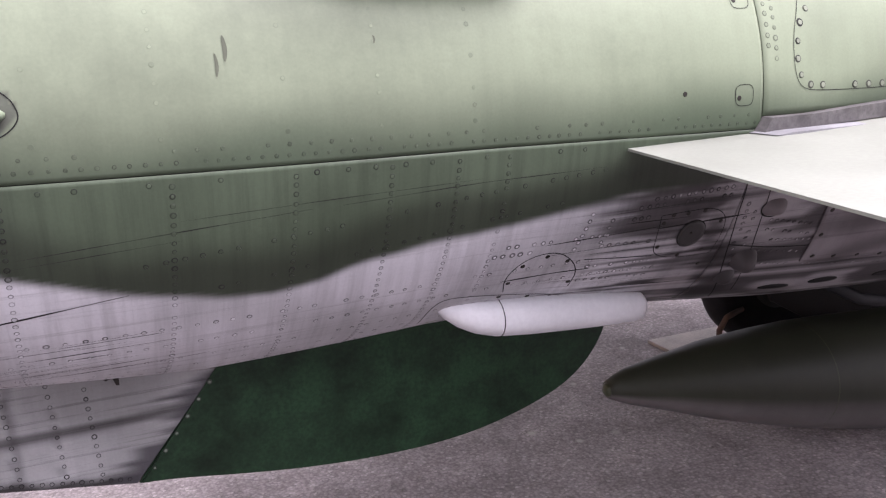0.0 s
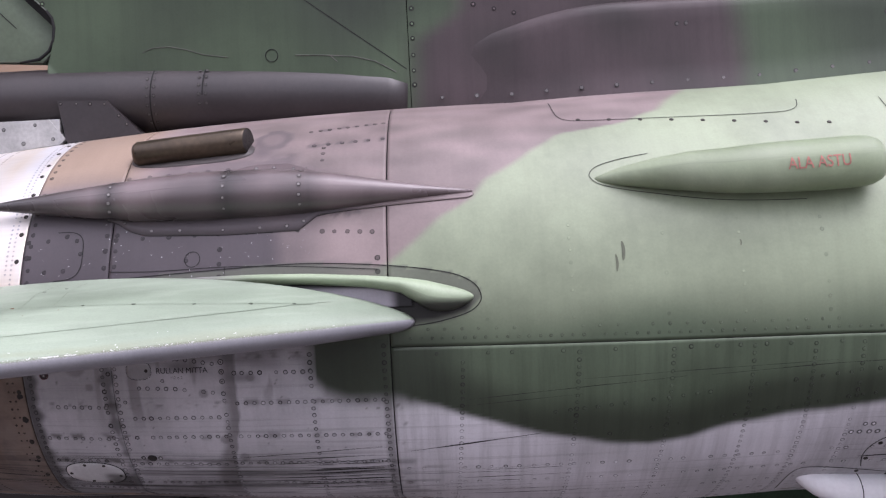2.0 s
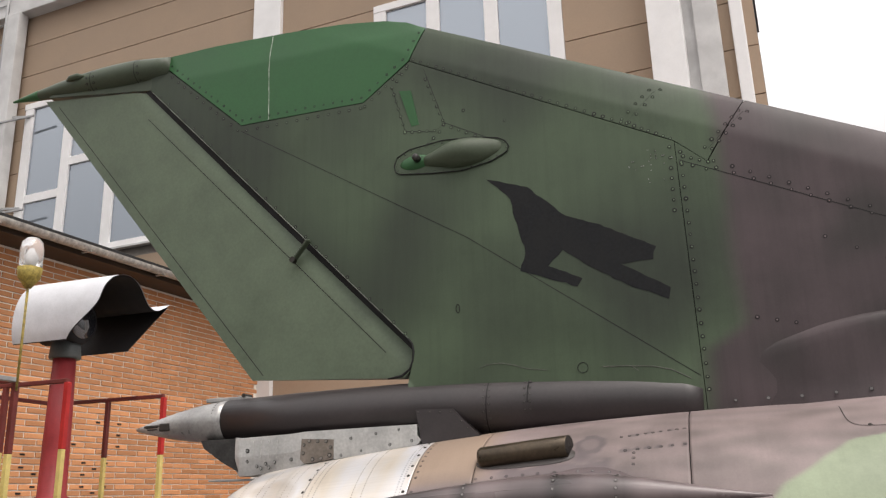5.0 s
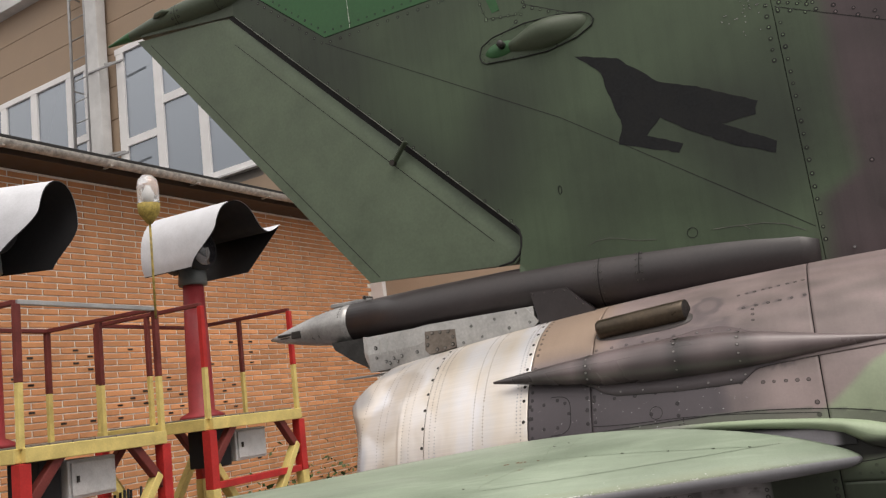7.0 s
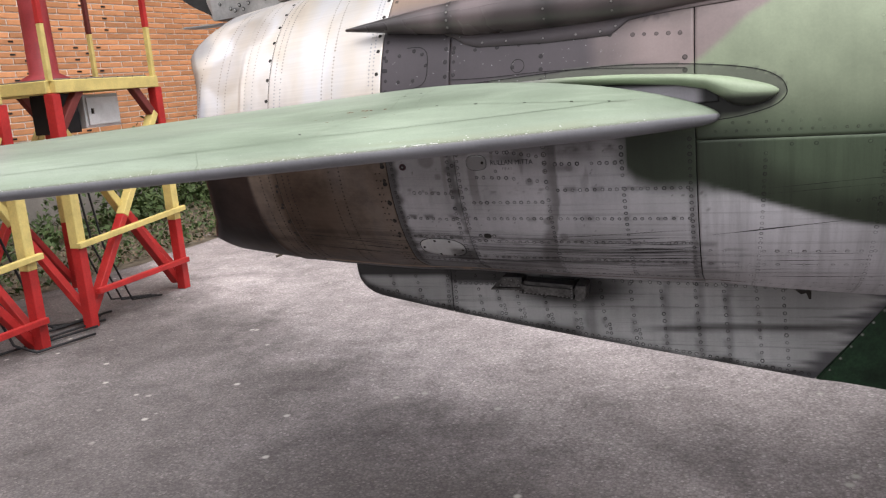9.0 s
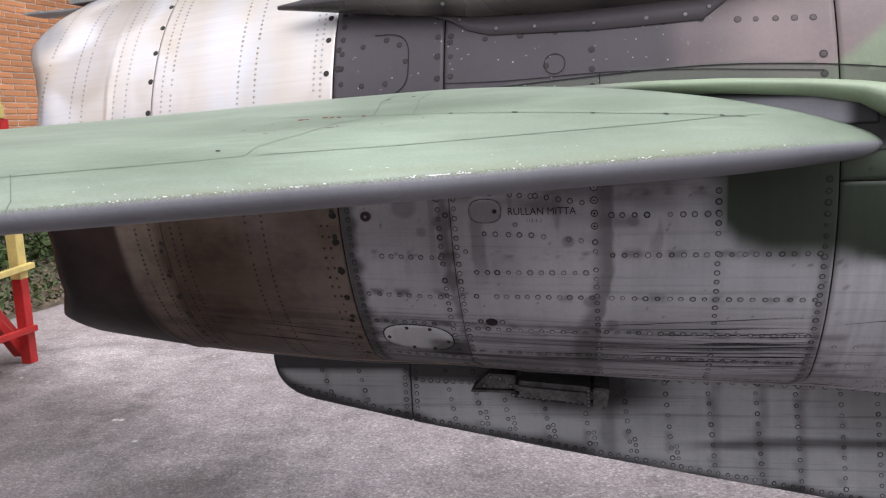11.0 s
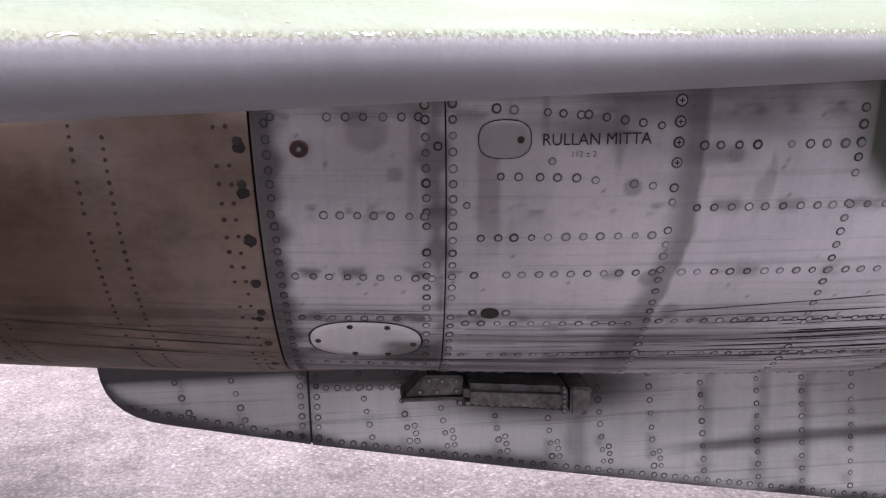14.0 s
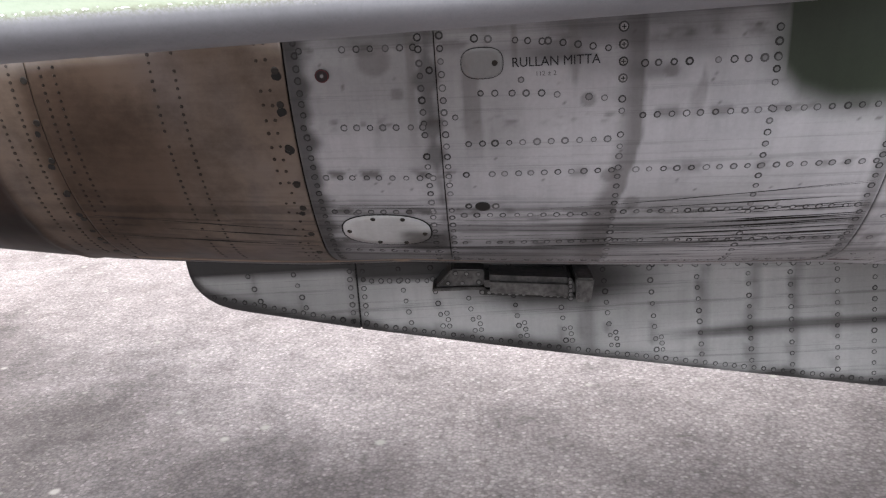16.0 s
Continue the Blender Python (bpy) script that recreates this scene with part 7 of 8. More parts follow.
def stab_dots(name, spots, r, mat, label=""):
    """Small flat marks or screw heads on the upper face, at (y, share of chord)."""
    bm = bmesh.new()
    for y, c in spots:
        p = stab_point(y, c, 1)
        ey = (stab_point(y - 0.002, c, 1) - p).normalized()
        n = (stab_point(y, c + 0.0006, 1) - p).cross(ey).normalized()
        n = n if n.z > 0 else -n
        ex = ey.cross(n)
        rr = r * random.uniform(0.75, 1.25)
        k = random.choice((0.9, 1.2, 1.6, 2.4, 3.6)) if r < 0.002 else random.uniform(0.9, 1.5)
        rag = 0.6 if r < 0.002 else 0.1
        ring = [bm.verts.new(p + n * 0.0003 + (ey * (rr * k * math.cos(a)) + ex * (rr * math.sin(a))) * random.uniform(1 - rag, 1 + rag)) for a in [math.pi * j / 6 for j in range(12)]]
        bm.faces.new(ring)
    ob = part(name, bm, mat, tailplane, label)
    ob["kind"] = "stuff"
    return ob


RUSTSPOT = plain("rust_spot", (0.2, 0.1, 0.055), 0.8, vary=0.5, scale=60)
stab_dots("rust_staining", [(-0.885, 0.424), (-0.882, 0.418), (-0.888, 0.43), (-0.905, 0.437), (-0.902, 0.434), (-0.87, 0.4)], 0.0032, RUSTSPOT, "small rust marks")
stab_dots("rust_staining", [(-0.95 + random.uniform(-0.04, 0.09), 0.36 + random.uniform(-0.07, 0.07)) for _ in range(9)], 0.0014, RUSTSPOT)
stab_dots("tailplane_screws", [(-0.754, 0.559), (-0.725, 0.564), (-1.076, 0.204)], 0.0028, SCREW, "dark screw heads")
stab_dots("tailplane_screws", [(-0.69, 0.13), (-0.725, 0.165), (-0.765, 0.215), (-0.8, 0.28), (-0.83, 0.33)], 0.0035, JOINTGREEN)
WHITECHIP = plain("white_primer_chip", (0.78, 0.79, 0.77), 0.6, vary=0.2)
chips = [(random.uniform(-1.5, -0.68), abs(random.gauss(0.004, 0.0012)) + 0.001) for _ in range(90)]
stab_dots("paint_chip_scatter", chips, 0.00045, WHITECHIP, "white chips of bare primer")
chips = []
for cy, n in ((-1.0, 22), (-1.03, 12), (-1.1, 12), (-0.92, 10), (-0.85, 6), (-1.18, 10), (-1.22, 6)):
    chips += [(cy + random.gauss(0, 0.012), abs(random.gauss(0.0036, 0.0006)) + 0.001) for _ in range(n)]
stab_dots("paint_chip_scatter", chips, 0.0007, WHITECHIP)
stab_dots("paint_chip_scatter", [(random.uniform(-1.4, -0.8), random.choice((random.uniform(0.006, 0.02), random.uniform(0.006, 0.06)))) for _ in range(30)], 0.0006, WHITECHIP)
us = np.linspace(0, 1, 14)
part("balance_rod", tube_bm([(-1.45 - 0.9 * u, -1.872, 1.368 + 0.097 * u) for u in us], [0.003 + 0.02 * math.sin(math.pi / 2 * min(1, u * 4)) for u in us], 18), WHITEPOD, tailplane, "pale pointed balance rod at the tip", True)
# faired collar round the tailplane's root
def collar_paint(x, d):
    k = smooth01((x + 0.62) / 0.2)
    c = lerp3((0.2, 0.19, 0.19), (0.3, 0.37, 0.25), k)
    # shade under the collar's nose painted near black
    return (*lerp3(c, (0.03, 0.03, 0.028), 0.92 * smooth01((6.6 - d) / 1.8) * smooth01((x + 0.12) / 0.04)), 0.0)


COL = [(-0.74, 12.6, 0.003, 0.003), (-0.6, 12.7, 0.009, 0.014), (-0.45, 12.4, 0.011, 0.022), (-0.32, 11.7, 0.013, 0.028), (-0.188, 10.6, 0.014, 0.032), (-0.12, 9.5, 0.018, 0.036), (-0.09, 8.4, 0.025, 0.038),
       (-0.057, 7.0, 0.034, 0.038), (-0.03, 6.4, 0.033, 0.036), (0.0, 6.1, 0.028, 0.03), (0.025, 6.1, 0.02, 0.021), (0.04, 6.2, 0.012, 0.012), (0.05, 6.3, 0.003, 0.003)]
xs = [float(v) for v in np.concatenate([np.linspace(-0.74, -0.14, 20), np.linspace(-0.12, 0.05, 22)])]
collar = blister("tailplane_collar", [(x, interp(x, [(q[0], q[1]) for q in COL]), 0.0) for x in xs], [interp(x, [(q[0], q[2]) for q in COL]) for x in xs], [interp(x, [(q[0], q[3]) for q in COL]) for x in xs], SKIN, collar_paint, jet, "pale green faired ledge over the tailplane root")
skin_strip("collar_edge", [(x, d) for x, d in RIM_UP] + [(0.06, 4.2)] + RIM_LOW[3:0:-1], 0.0022, DARK, collar)
# plate's top edge and front end painted black for shade under the ledge
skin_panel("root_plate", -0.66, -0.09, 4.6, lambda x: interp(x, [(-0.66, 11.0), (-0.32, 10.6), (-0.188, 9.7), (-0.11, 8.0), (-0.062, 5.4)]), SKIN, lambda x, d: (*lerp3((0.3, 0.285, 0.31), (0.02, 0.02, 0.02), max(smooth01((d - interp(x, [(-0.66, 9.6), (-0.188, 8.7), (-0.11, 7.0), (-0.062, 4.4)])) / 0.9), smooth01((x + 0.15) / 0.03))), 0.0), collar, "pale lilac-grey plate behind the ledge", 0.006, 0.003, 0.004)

# ---- wing ----
wing = new("wing")
wing.parent = jet
WHITEWING = plain("pale_sunlit_wing_paint", (0.29, 0.305, 0.26), 0.5, vary=0.14, scale=3)
UNDERWING = plain("grey_underwing_paint", (0.3, 0.3, 0.31), 0.5, vary=0.3, scale=5)
def wing_bm(side):
    """One wing, its root at the fuselage and its tip 2.6 m out; side is -1 or 1."""
    bm = bmesh.new()
    top, bot = [], []
    for s in (0, 1):
        y = -0.50 - 2.6 * s
        te = 1.25 - 0.225 * (-0.57 - y) if s else 1.265
        le = 5.4 - 3.5 * s
        for f, h in ((0, 0.002), (0.12, 0.014), (0.4, 0.06), (0.8, 0.05), (1, 0.004)):
            x = te + (le - te) * f
            k = (1 - 0.4 * s)
            top.append(bm.verts.new((x, -side * y, 1.285 + h * k)))
            bot.append(bm.verts.new((x, -side * y, 1.283 - h * 0.8 * k)))
    for a, rev in ((top, False), (bot, True)):
        for i in range(4):
            f = (a[i], a[i + 5], a[i + 6], a[i + 1])
            bm.faces.new(f if rev else f[::-1])
    for i in (0, 4):
        bm.faces.new((top[i], top[i + 5], bot[i + 5], bot[i]))
    bm.faces.new((top[9], top[8], top[7], top[6], top[5], bot[5], bot[6], bot[7], bot[8], bot[9]))
    bmesh.ops.recalc_face_normals(bm, faces=bm.faces[:])
    return bm


part("far_wing_skin", wing_bm(1), WHITEWING, wing, "pale wing on the far side")
part("wing_skin", wing_bm(-1), WHITEWING, wing, "pale wing with thin trailing edge")
part("root_strip", prism([(1.60, 1.298), (1.622, 1.332), (1.75, 1.333), (2.02, 1.35), (4.0, 1.41), (4.0, 1.35), (2.0, 1.312)], -0.605, -0.5), plain("greyed_root_sealing_strip", (0.165, 0.155, 0.152), 0.6, vary=0.5, scale=10), wing, "scuffed purple-grey root strip")
part("flap_tab", prism([(1.585, 1.298), (1.63, 1.302), (1.95, 1.306), (1.95, 1.298), (1.633, 1.292)], -0.66, -0.55), UNDERWING, wing)

# ---- centre drop tank ----
TANK = [(1.60, 0.432, 0.028), (1.66, 0.43, 0.055), (1.8, 0.415, 0.088), (2.0, 0.39, 0.134), (2.2, 0.362, 0.168), (2.4, 0.334, 0.195), (2.6, 0.305, 0.213), (2.86, 0.272, 0.228), (3.2, 0.262, 0.236), (3.7, 0.262, 0.232), (4.2, 0.262, 0.19), (4.6, 0.262, 0.12), (4.85, 0.262, 0.01)]
verts, faces, cols, uvs = [], [], [], []
xs = [float(v) for v in np.linspace(1.6, 4.85, 90)]
for x in xs:
    zc, r = interp(x, [(q[0], q[1]) for q in TANK]), interp(x, [(q[0], q[2]) for q in TANK])
    for k in range(48):
        a = 2 * math.pi * k / 48
        n = noise.noise((x * 2, k * 0.25, 51))
        verts.append((x, 0.02 + r * math.cos(a), zc + r * math.sin(a)))
        # light bounced from the ground is painted in as a paler underside
        cols.append((*lerp3((0.042, 0.045, 0.031), (0.17, 0.155, 0.15), smooth01((-math.sin(a) - 0.08 + 0.12 * n) / 0.5)), 0.0))
        uvs.append((x, a * 0.2))
for i in range(len(xs) - 1):
    for k in range(48):
        a, b = i * 48 + k, i * 48 + (k + 1) % 48
        faces.append((a, b, b + 48, a + 48))
faces += [tuple(range(48))[::-1], tuple((len(xs) - 1) * 48 + k for k in range(48))]
tank = raw("drop_tank", verts, faces, SKIN, jet, "olive drop tank, ground bounce painted pale underneath", True, cols, uvs)
part("tank_seam", tube_bm([(2.398, 0.02, 0.334), (2.402, 0.02, 0.334)], [0.1957, 0.1957], 40, cap=False), TANKPAINT, tank)
part("tank_tail_cap", tube_bm([(1.588, 0.02, 0.432), (1.594, 0.02, 0.432), (1.605, 0.02, 0.432)], [0.012, 0.02, 0.026], 20), TANKPAINT, tank, "", True)

# ---- main wheel on the far side ----
def revolve(profile, centre, sides=40):
    """profile: (offset along y, radius)."""
    bm = bmesh.new()
    rings = [[bm.verts.new((centre[0] + r * math.cos(2 * math.pi * k / sides), centre[1] + y, centre[2] + r * math.sin(2 * math.pi * k / sides))) for k in range(sides)] for y, r in profile]
    for r, s in zip(rings, rings[1:]):
        for k in range(sides):
            bm.faces.new((r[k], r[(k + 1) % sides], s[(k + 1) % sides], s[k]))
    bm.faces.new(rings[0])
    bm.faces.new(rings[-1][::-1])
    bmesh.ops.recalc_face_normals(bm, faces=bm.faces[:])
    return bm


wc = (3.22, 1.02, 0.40)
wheel = part("main_wheel", revolve([(-0.1, 0.2), (-0.105, 0.3), (-0.09, 0.355), (-0.05, 0.385), (0, 0.392), (0.05, 0.385), (0.09, 0.355), (0.105, 0.3), (0.1, 0.2)], wc), RUBBER, jet, "black main wheel", True)
part("hub", revolve([(-0.112, 0.03), (-0.115, 0.1), (-0.1, 0.19), (-0.07, 0.2)], wc, 28), HUBMETAL, wheel, "grey wheel hub", True)
part("gear_leg", tube_bm([(3.22, 0.88, 0.42), (3.22, 0.8, 0.9), (3.2, 0.75, 1.2)], 0.045, 16), HUBMETAL, jet, "grey undercarriage leg", True)
# dark sheets and a box added to black out the space under the hull
part("dark_infill", prism([(2.78, 0.66), (2.95, 0.34), (3.3, 0.15), (4.9, 0.12), (4.9, 1.15), (2.8, 1.1)], 0.70, 0.72), SOOT, jet, "dark sheet added under the far side")
part("dark_infill", prism([(3.3, 0.2), (4.9, 0.2), (4.9, 1.15), (3.3, 1.12)], 1.3, 1.32), SOOT, jet, "dark sheet added under the far side")
part("dark_infill_box", box_bm((2.6, -0.1, 0.86), (4.2, 0.7, 1.1)), SOOT, jet)
hose = part("brake_hose", tube_bm([(2.86, 0.86, 0.05), (2.80, 0.87, 0.09), (2.81, 0.88, 0.17), (2.87, 0.9, 0.22), (2.98, 0.92, 0.24)], 0.014, 10), RUSTWIRE, jet, "", True)
part("slack_hose", tube_bm([(2.2, -0.2, 0.78), (2.45, -0.18, 0.66), (2.8, -0.15, 0.58), (3.2, -0.12, 0.62), (3.6, -0.1, 0.75)], 0.02, 10), CABLE, jet, "slack black hose under the belly", True)
tagged(mesh_object("ply_board", box_bm((2.70, 0.86, 0.0), (3.55, 1.28, 0.018), 0.003), PLYWOOD), "weathered plywood board under the wheel", "board")

# ---- surroundings: approach-light towers ----
def tower(at, name_label, with_box=True, cy=0.54, lower=0.0, winged=True, turn=0.0):
    """A steel trestle tower with a railed deck, banded red and yellow."""
    x0, x1, y0, y1 = -1.1, 0.0, 0.0, 1.08
    t = empty("light_tower", name_label, "tower", at, "approach-light towers")
    W = 0.075
    for lx, ly in ((x1, y0), (x1, y1), (x0, y0), (x0, y1)):
        leg = part("leg", bar_bm((lx, ly, 0.0), (lx, ly, 0.58), W), RED, t, "leg banded red and yellow")
        part("yellow_band", bar_bm((lx, ly, 0.58), (lx, ly, 1.22), W + 0.004), YELLOW, leg)
        part("upper_band", bar_bm((lx, ly, 1.22), (lx, ly, 1.64), W + 0.001), RED, leg)
        post = part("rail_post", bar_bm((lx, ly, 1.72), (lx, ly, 2.10), 0.037), YELLOW, t, "rail post banded yellow and red")
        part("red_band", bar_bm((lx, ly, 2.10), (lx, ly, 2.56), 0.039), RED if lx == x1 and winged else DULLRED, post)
    for lx, ly in ((x0, (y0 + y1) / 2), ((x0 + x1) / 2, y1), ((x0 + x1) / 2, y0)):
        post = part("rail_post", bar_bm((lx, ly, 1.72), (lx, ly, 2.10), 0.034), YELLOW, t)
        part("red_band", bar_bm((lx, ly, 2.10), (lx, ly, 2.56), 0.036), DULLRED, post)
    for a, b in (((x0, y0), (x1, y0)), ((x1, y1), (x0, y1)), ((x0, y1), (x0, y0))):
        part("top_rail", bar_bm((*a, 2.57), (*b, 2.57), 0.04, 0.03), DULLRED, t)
    if not winged:
        part("top_rail", bar_bm((x1, y0, 2.57), (x1, y1, 2.57), 0.04, 0.03), GALV, t, "bare grey top rail")
    for a, b in (((x1, y0), (x1, y1)), ((x0, y0), (x0, y1)), ((x0, y0), (x1, y0)), ((x0, y1), (x1, y1))):
        part("deck_beam", bar_bm((*a, 1.685), (*b, 1.685), 0.09, 0.085), YELLOW, t)
    for k in range(6):
        part("plank", box_bm((x0 + 0.02, y0 + 0.05 + k * 0.165, 1.715), (x1 - 0.02, y0 + 0.205 + k * 0.165, 1.74), 0.004), DECK, t)
    # braces
    for lx in (x1 - 0.01, x0):
        for ya, yb in ((y0, y1), (y1, y0)):
            ym = ya + (yb - ya) * 0.46
            px_ = lx - (0.058 if ya == y1 else 0.0)
            br = part("brace", bar_bm((px_, ya, 0.06), (px_, ym, 0.72), 0.07, 0.055), RED, t, "diagonal brace banded red and yellow")
            part("yellow_band", bar_bm((px_, ym, 0.72), (px_, ya + (yb - ya) * 0.95, 1.45), 0.072, 0.057), YELLOW, br)
        for ya, s in ((y0, 1), (y1, -1)):
            part("corner_brace", bar_bm((lx, ya, 1.36), (lx, ya + s * 0.26, 1.66), 0.06), DULLRED, t)
    for ly in (y0, y1):
        br = part("brace", bar_bm((x1, ly, 0.08), ((x0 + x1) / 2, ly, 0.75), 0.06, 0.05), RED, t)
        part("yellow_band", bar_bm(((x0 + x1) / 2, ly, 0.75), (x0, ly, 1.45), 0.062, 0.052), YELLOW, br)
    part("tie_rail", bar_bm((x1 + 0.05, y0 - 0.05, 0.60), (x1 + 0.05, y1 + 0.08, 0.66), 0.04), YELLOW, t)
    part("tie_rail", bar_bm((x1 + 0.06, y0 + 0.05, 0.25), (x1 + 0.06, y1 + 0.02, 0.24), 0.04), RED, t)
    part("mid_shelf", bar_bm((x1, y0, 1.24), (x1, y1, 1.24), 0.05), RED, t)
    if with_box:
        bx = part("switch_box", box_bm((-0.42, 0.39, 1.38), (-0.1, 0.76, 1.62), 0.01), BOXGREY, t, "light grey switch box")
        part("box_door", box_bm((-0.1, 0.41, 1.4), (-0.085, 0.74, 1.6), 0.004), BOXGREY, bx)
        part("door_lock", box_bm((-0.085, 0.44, 1.48), (-0.07, 0.455, 1.52), 0.003), SCREW, bx)
        part("side_box", box_bm((-0.4, 0.2, 1.36), (-0.12, 0.36, 1.64), 0.01), HOODBLACK, bx)
    # lantern on a tapered red column, under a wavy sheet hood
    cx = -0.55
    col = part("column", tube_bm([(cx, cy, 1.74), (cx, cy, 1.76), (cx, cy, 1.80), (cx, cy, 2.2), (cx, cy, 2.86)], [0.18, 0.18, 0.105, 0.1, 0.085], 28), COLUMNRED, t, "faded red tapered column", True)
    part("column_collar", tube_bm([(cx, cy, 2.84), (cx, cy, 2.85), (cx, cy, 2.98)], [0.115, 0.12, 0.11], 24), STEELGREY, col, "", True)
    prof = [(-0.30, 0.0), (-0.325, 0.08), (-0.33, 0.2), (-0.31, 0.32), (-0.25, 0.43), (-0.16, 0.50), (-0.05, 0.535), (0.05, 0.525), (0.14, 0.47), (0.20, 0.39), (0.26, 0.33), (0.34, 0.31), (0.43, 0.345), (0.52, 0.40)]
    if not winged:
        prof = prof[:7] + [(0.05, 0.525), (0.14, 0.46), (0.18, 0.34), (0.175, 0.2), (0.15, 0.08), (0.13, 0.0)]
    for _ in range(2):
        fine = [prof[0]]
        for a, b in zip(prof, prof[1:]):
            fine += [tuple(u + (v - u) * 0.25 for u, v in zip(a, b)), tuple(u + (v - u) * 0.75 for u, v in zip(a, b))]
        prof = fine + [prof[-1]]
    verts, faces = [], []
    nl = 8
    for th in (0, 0.006):
        for i in range(nl + 1):
            for p, z in prof:
                front = 0.34 - 0.30 * smooth01((0.30 - z) / 0.34) * (1 if p < 0 else 0.55)
                x = -0.46 + (front + 0.46) * i / nl
                verts.append((cx + 0.2 + x, cy + 0.03 + p + (th if p > 0 else -th), 2.93 - lower + z + th))
    if turn:
        spin = Matrix.Translation((cx, cy, 0)) @ Matrix.Rotation(radians(turn), 4, 'Z') @ Matrix.Translation((-cx, -cy, 0))
        verts = [spin @ Vector(v) for v in verts]
    m = len(prof)
    half = (nl + 1) * m
    for s in (0, half):
        for i in range(nl):
            for k in range(m - 1):
                a = s + i * m + k
                faces.append((a, a + 1, a + m + 1, a + m))
    hood = raw("hood", verts[half:], [tuple(v - half for v in f) for f in faces if f[0] >= half], HOODWHITE, t, "wavy grey-white sheet-metal hood")
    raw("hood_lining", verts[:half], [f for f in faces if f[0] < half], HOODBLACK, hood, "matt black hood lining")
    bm = bmesh.new()
    bm.faces.new([bm.verts.new((cx + 0.2, cy + p, 2.93 + z)) for p, z in ((0.50, 0.385), (0.34, 0.305), (0.2, 0.385), (0.16, 0.1), (0.36, 0.02))])
    if winged:
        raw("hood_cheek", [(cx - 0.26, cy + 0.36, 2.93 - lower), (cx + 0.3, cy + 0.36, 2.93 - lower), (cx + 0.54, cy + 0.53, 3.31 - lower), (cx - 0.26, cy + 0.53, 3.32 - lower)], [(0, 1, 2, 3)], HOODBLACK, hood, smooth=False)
    bm.free()
    lan = part("lantern", tube_bm([(cx - 0.25, cy, 3.13), (cx - 0.2, cy, 3.13), (cx + 0.1, cy, 3.13), (cx + 0.14, cy, 3.13)], [0.12, 0.17, 0.18, 0.165], 28), HOODBLACK, t, "round dark signal lantern", True)
    part("lens", tube_bm([(cx + 0.13, cy, 3.13), (cx + 0.155, cy, 3.13), (cx + 0.165, cy, 3.13)], [0.15, 0.13, 0.06], 28), LENS, lan, "", True)
    part("lantern_base", tube_bm([(cx, cy, 2.96), (cx, cy, 3.02), (cx, cy, 3.05)], [0.1, 0.14, 0.15], 24), STEELGREY, lan, "", True)
    return t


tower((-4.40, 1.76, 0.0), "red and yellow steel tower with hooded light and switch box")
tower((-4.40, 0.22, -0.05), "red and yellow steel tower with hooded light beside a beacon", cy=0.18, lower=0.08, winged=False, turn=24)

# beacon on a thin pole
RUSTYELLOW = plain("rust_stained_yellow_paint", (0.42, 0.32, 0.08), 0.6, vary=0.6, scale=25)
beacon = empty("beacon_lamp", "clear glass obstruction beacon on a thin rusty yellow pole", "lamp", (-4.38, 1.29, 0))
part("pole", tube_bm([(0, 0, 2.45), (0, 0, 2.8), (0, 0, 3.16)], 0.0085, 12), RUSTYELLOW, beacon, "thin rust-stained yellow pole", True)
part("lamp_base", tube_bm([(0, 0, 3.13), (0, 0, 3.16), (0, 0, 3.20), (0, 0, 3.27), (0, 0, 3.275)], [0.02, 0.04, 0.07, 0.08, 0.06], 24), RUSTYELLOW, beacon, "yellow cup-shaped lamp base", True)
part("globe", tube_bm([(0, 0, 3.275), (0, 0, 3.29), (0, 0, 3.40), (0, 0, 3.45), (0, 0, 3.48), (0, 0, 3.49)], [0.07, 0.075, 0.076, 0.066, 0.04, 0.008], 28), CLEAR, beacon, "clear ribbed glass globe", True)
part("filament_lamp", tube_bm([(0, 0, 3.28), (0, 0, 3.34), (0, 0, 3.40)], [0.02, 0.03, 0.01], 12), WHITETRIM, beacon, "", True)

# cables hanging and lying at the towers
cables = empty("cable_bundle", "black cables hanging to the ground between the towers", "cable", (-4.7, 1.4, 0))
for k in range(7):
    ox, oy = random.uniform(-0.35, 0.1), random.uniform(-0.5, 0.4)
    pts = [(ox, oy, 1.3), (ox + 0.03, oy - 0.05, 0.8), (ox + 0.05, oy + random.uniform(-0.1, 0.1), 0.3), (ox + 0.12, oy + 0.1, 0.06), (ox + 0.3, oy + random.uniform(0, 0.35), 0.02), (ox + 0.42, oy + 0.5, 0.02)]
    part("cable", tube_bm(pts, 0.009, 8), CABLE, cables, "", True)
for k in range(3):
    pts = [(-0.1 + 0.08 * k, 0.75, 1.25), (-0.08 + 0.1 * k, 0.8, 0.5), (0.02 + 0.1 * k, 0.9, 0.05), (0.2 + 0.05 * k, 1.15, 0.02)]
    part("cable", tube_bm(pts, 0.008, 8), CABLE, cables, "", True)

# ---- building: brick annex and tan hall, turned five degrees ----
TURN = -5.0
BASE = pose(-7.42, 9.45, 0, 0, 0, TURN)


def place(ob):
    ob.matrix_world = BASE
    return ob


EAVE = 4.72
annex = tagged(place(mesh_object("wall_annex", box_bm((-6.0, -13.0, 0.0), (-0.012, -0.01, EAVE)), MORTAR)), "orange brick annex wall with pale mortar joints", "wall", kind="structure")
part("plinth", box_bm((-0.3, -13.0, -0.05), (0.02, -0.01, 0.62), 0.005), PLINTH, annex, "grey concrete plinth")
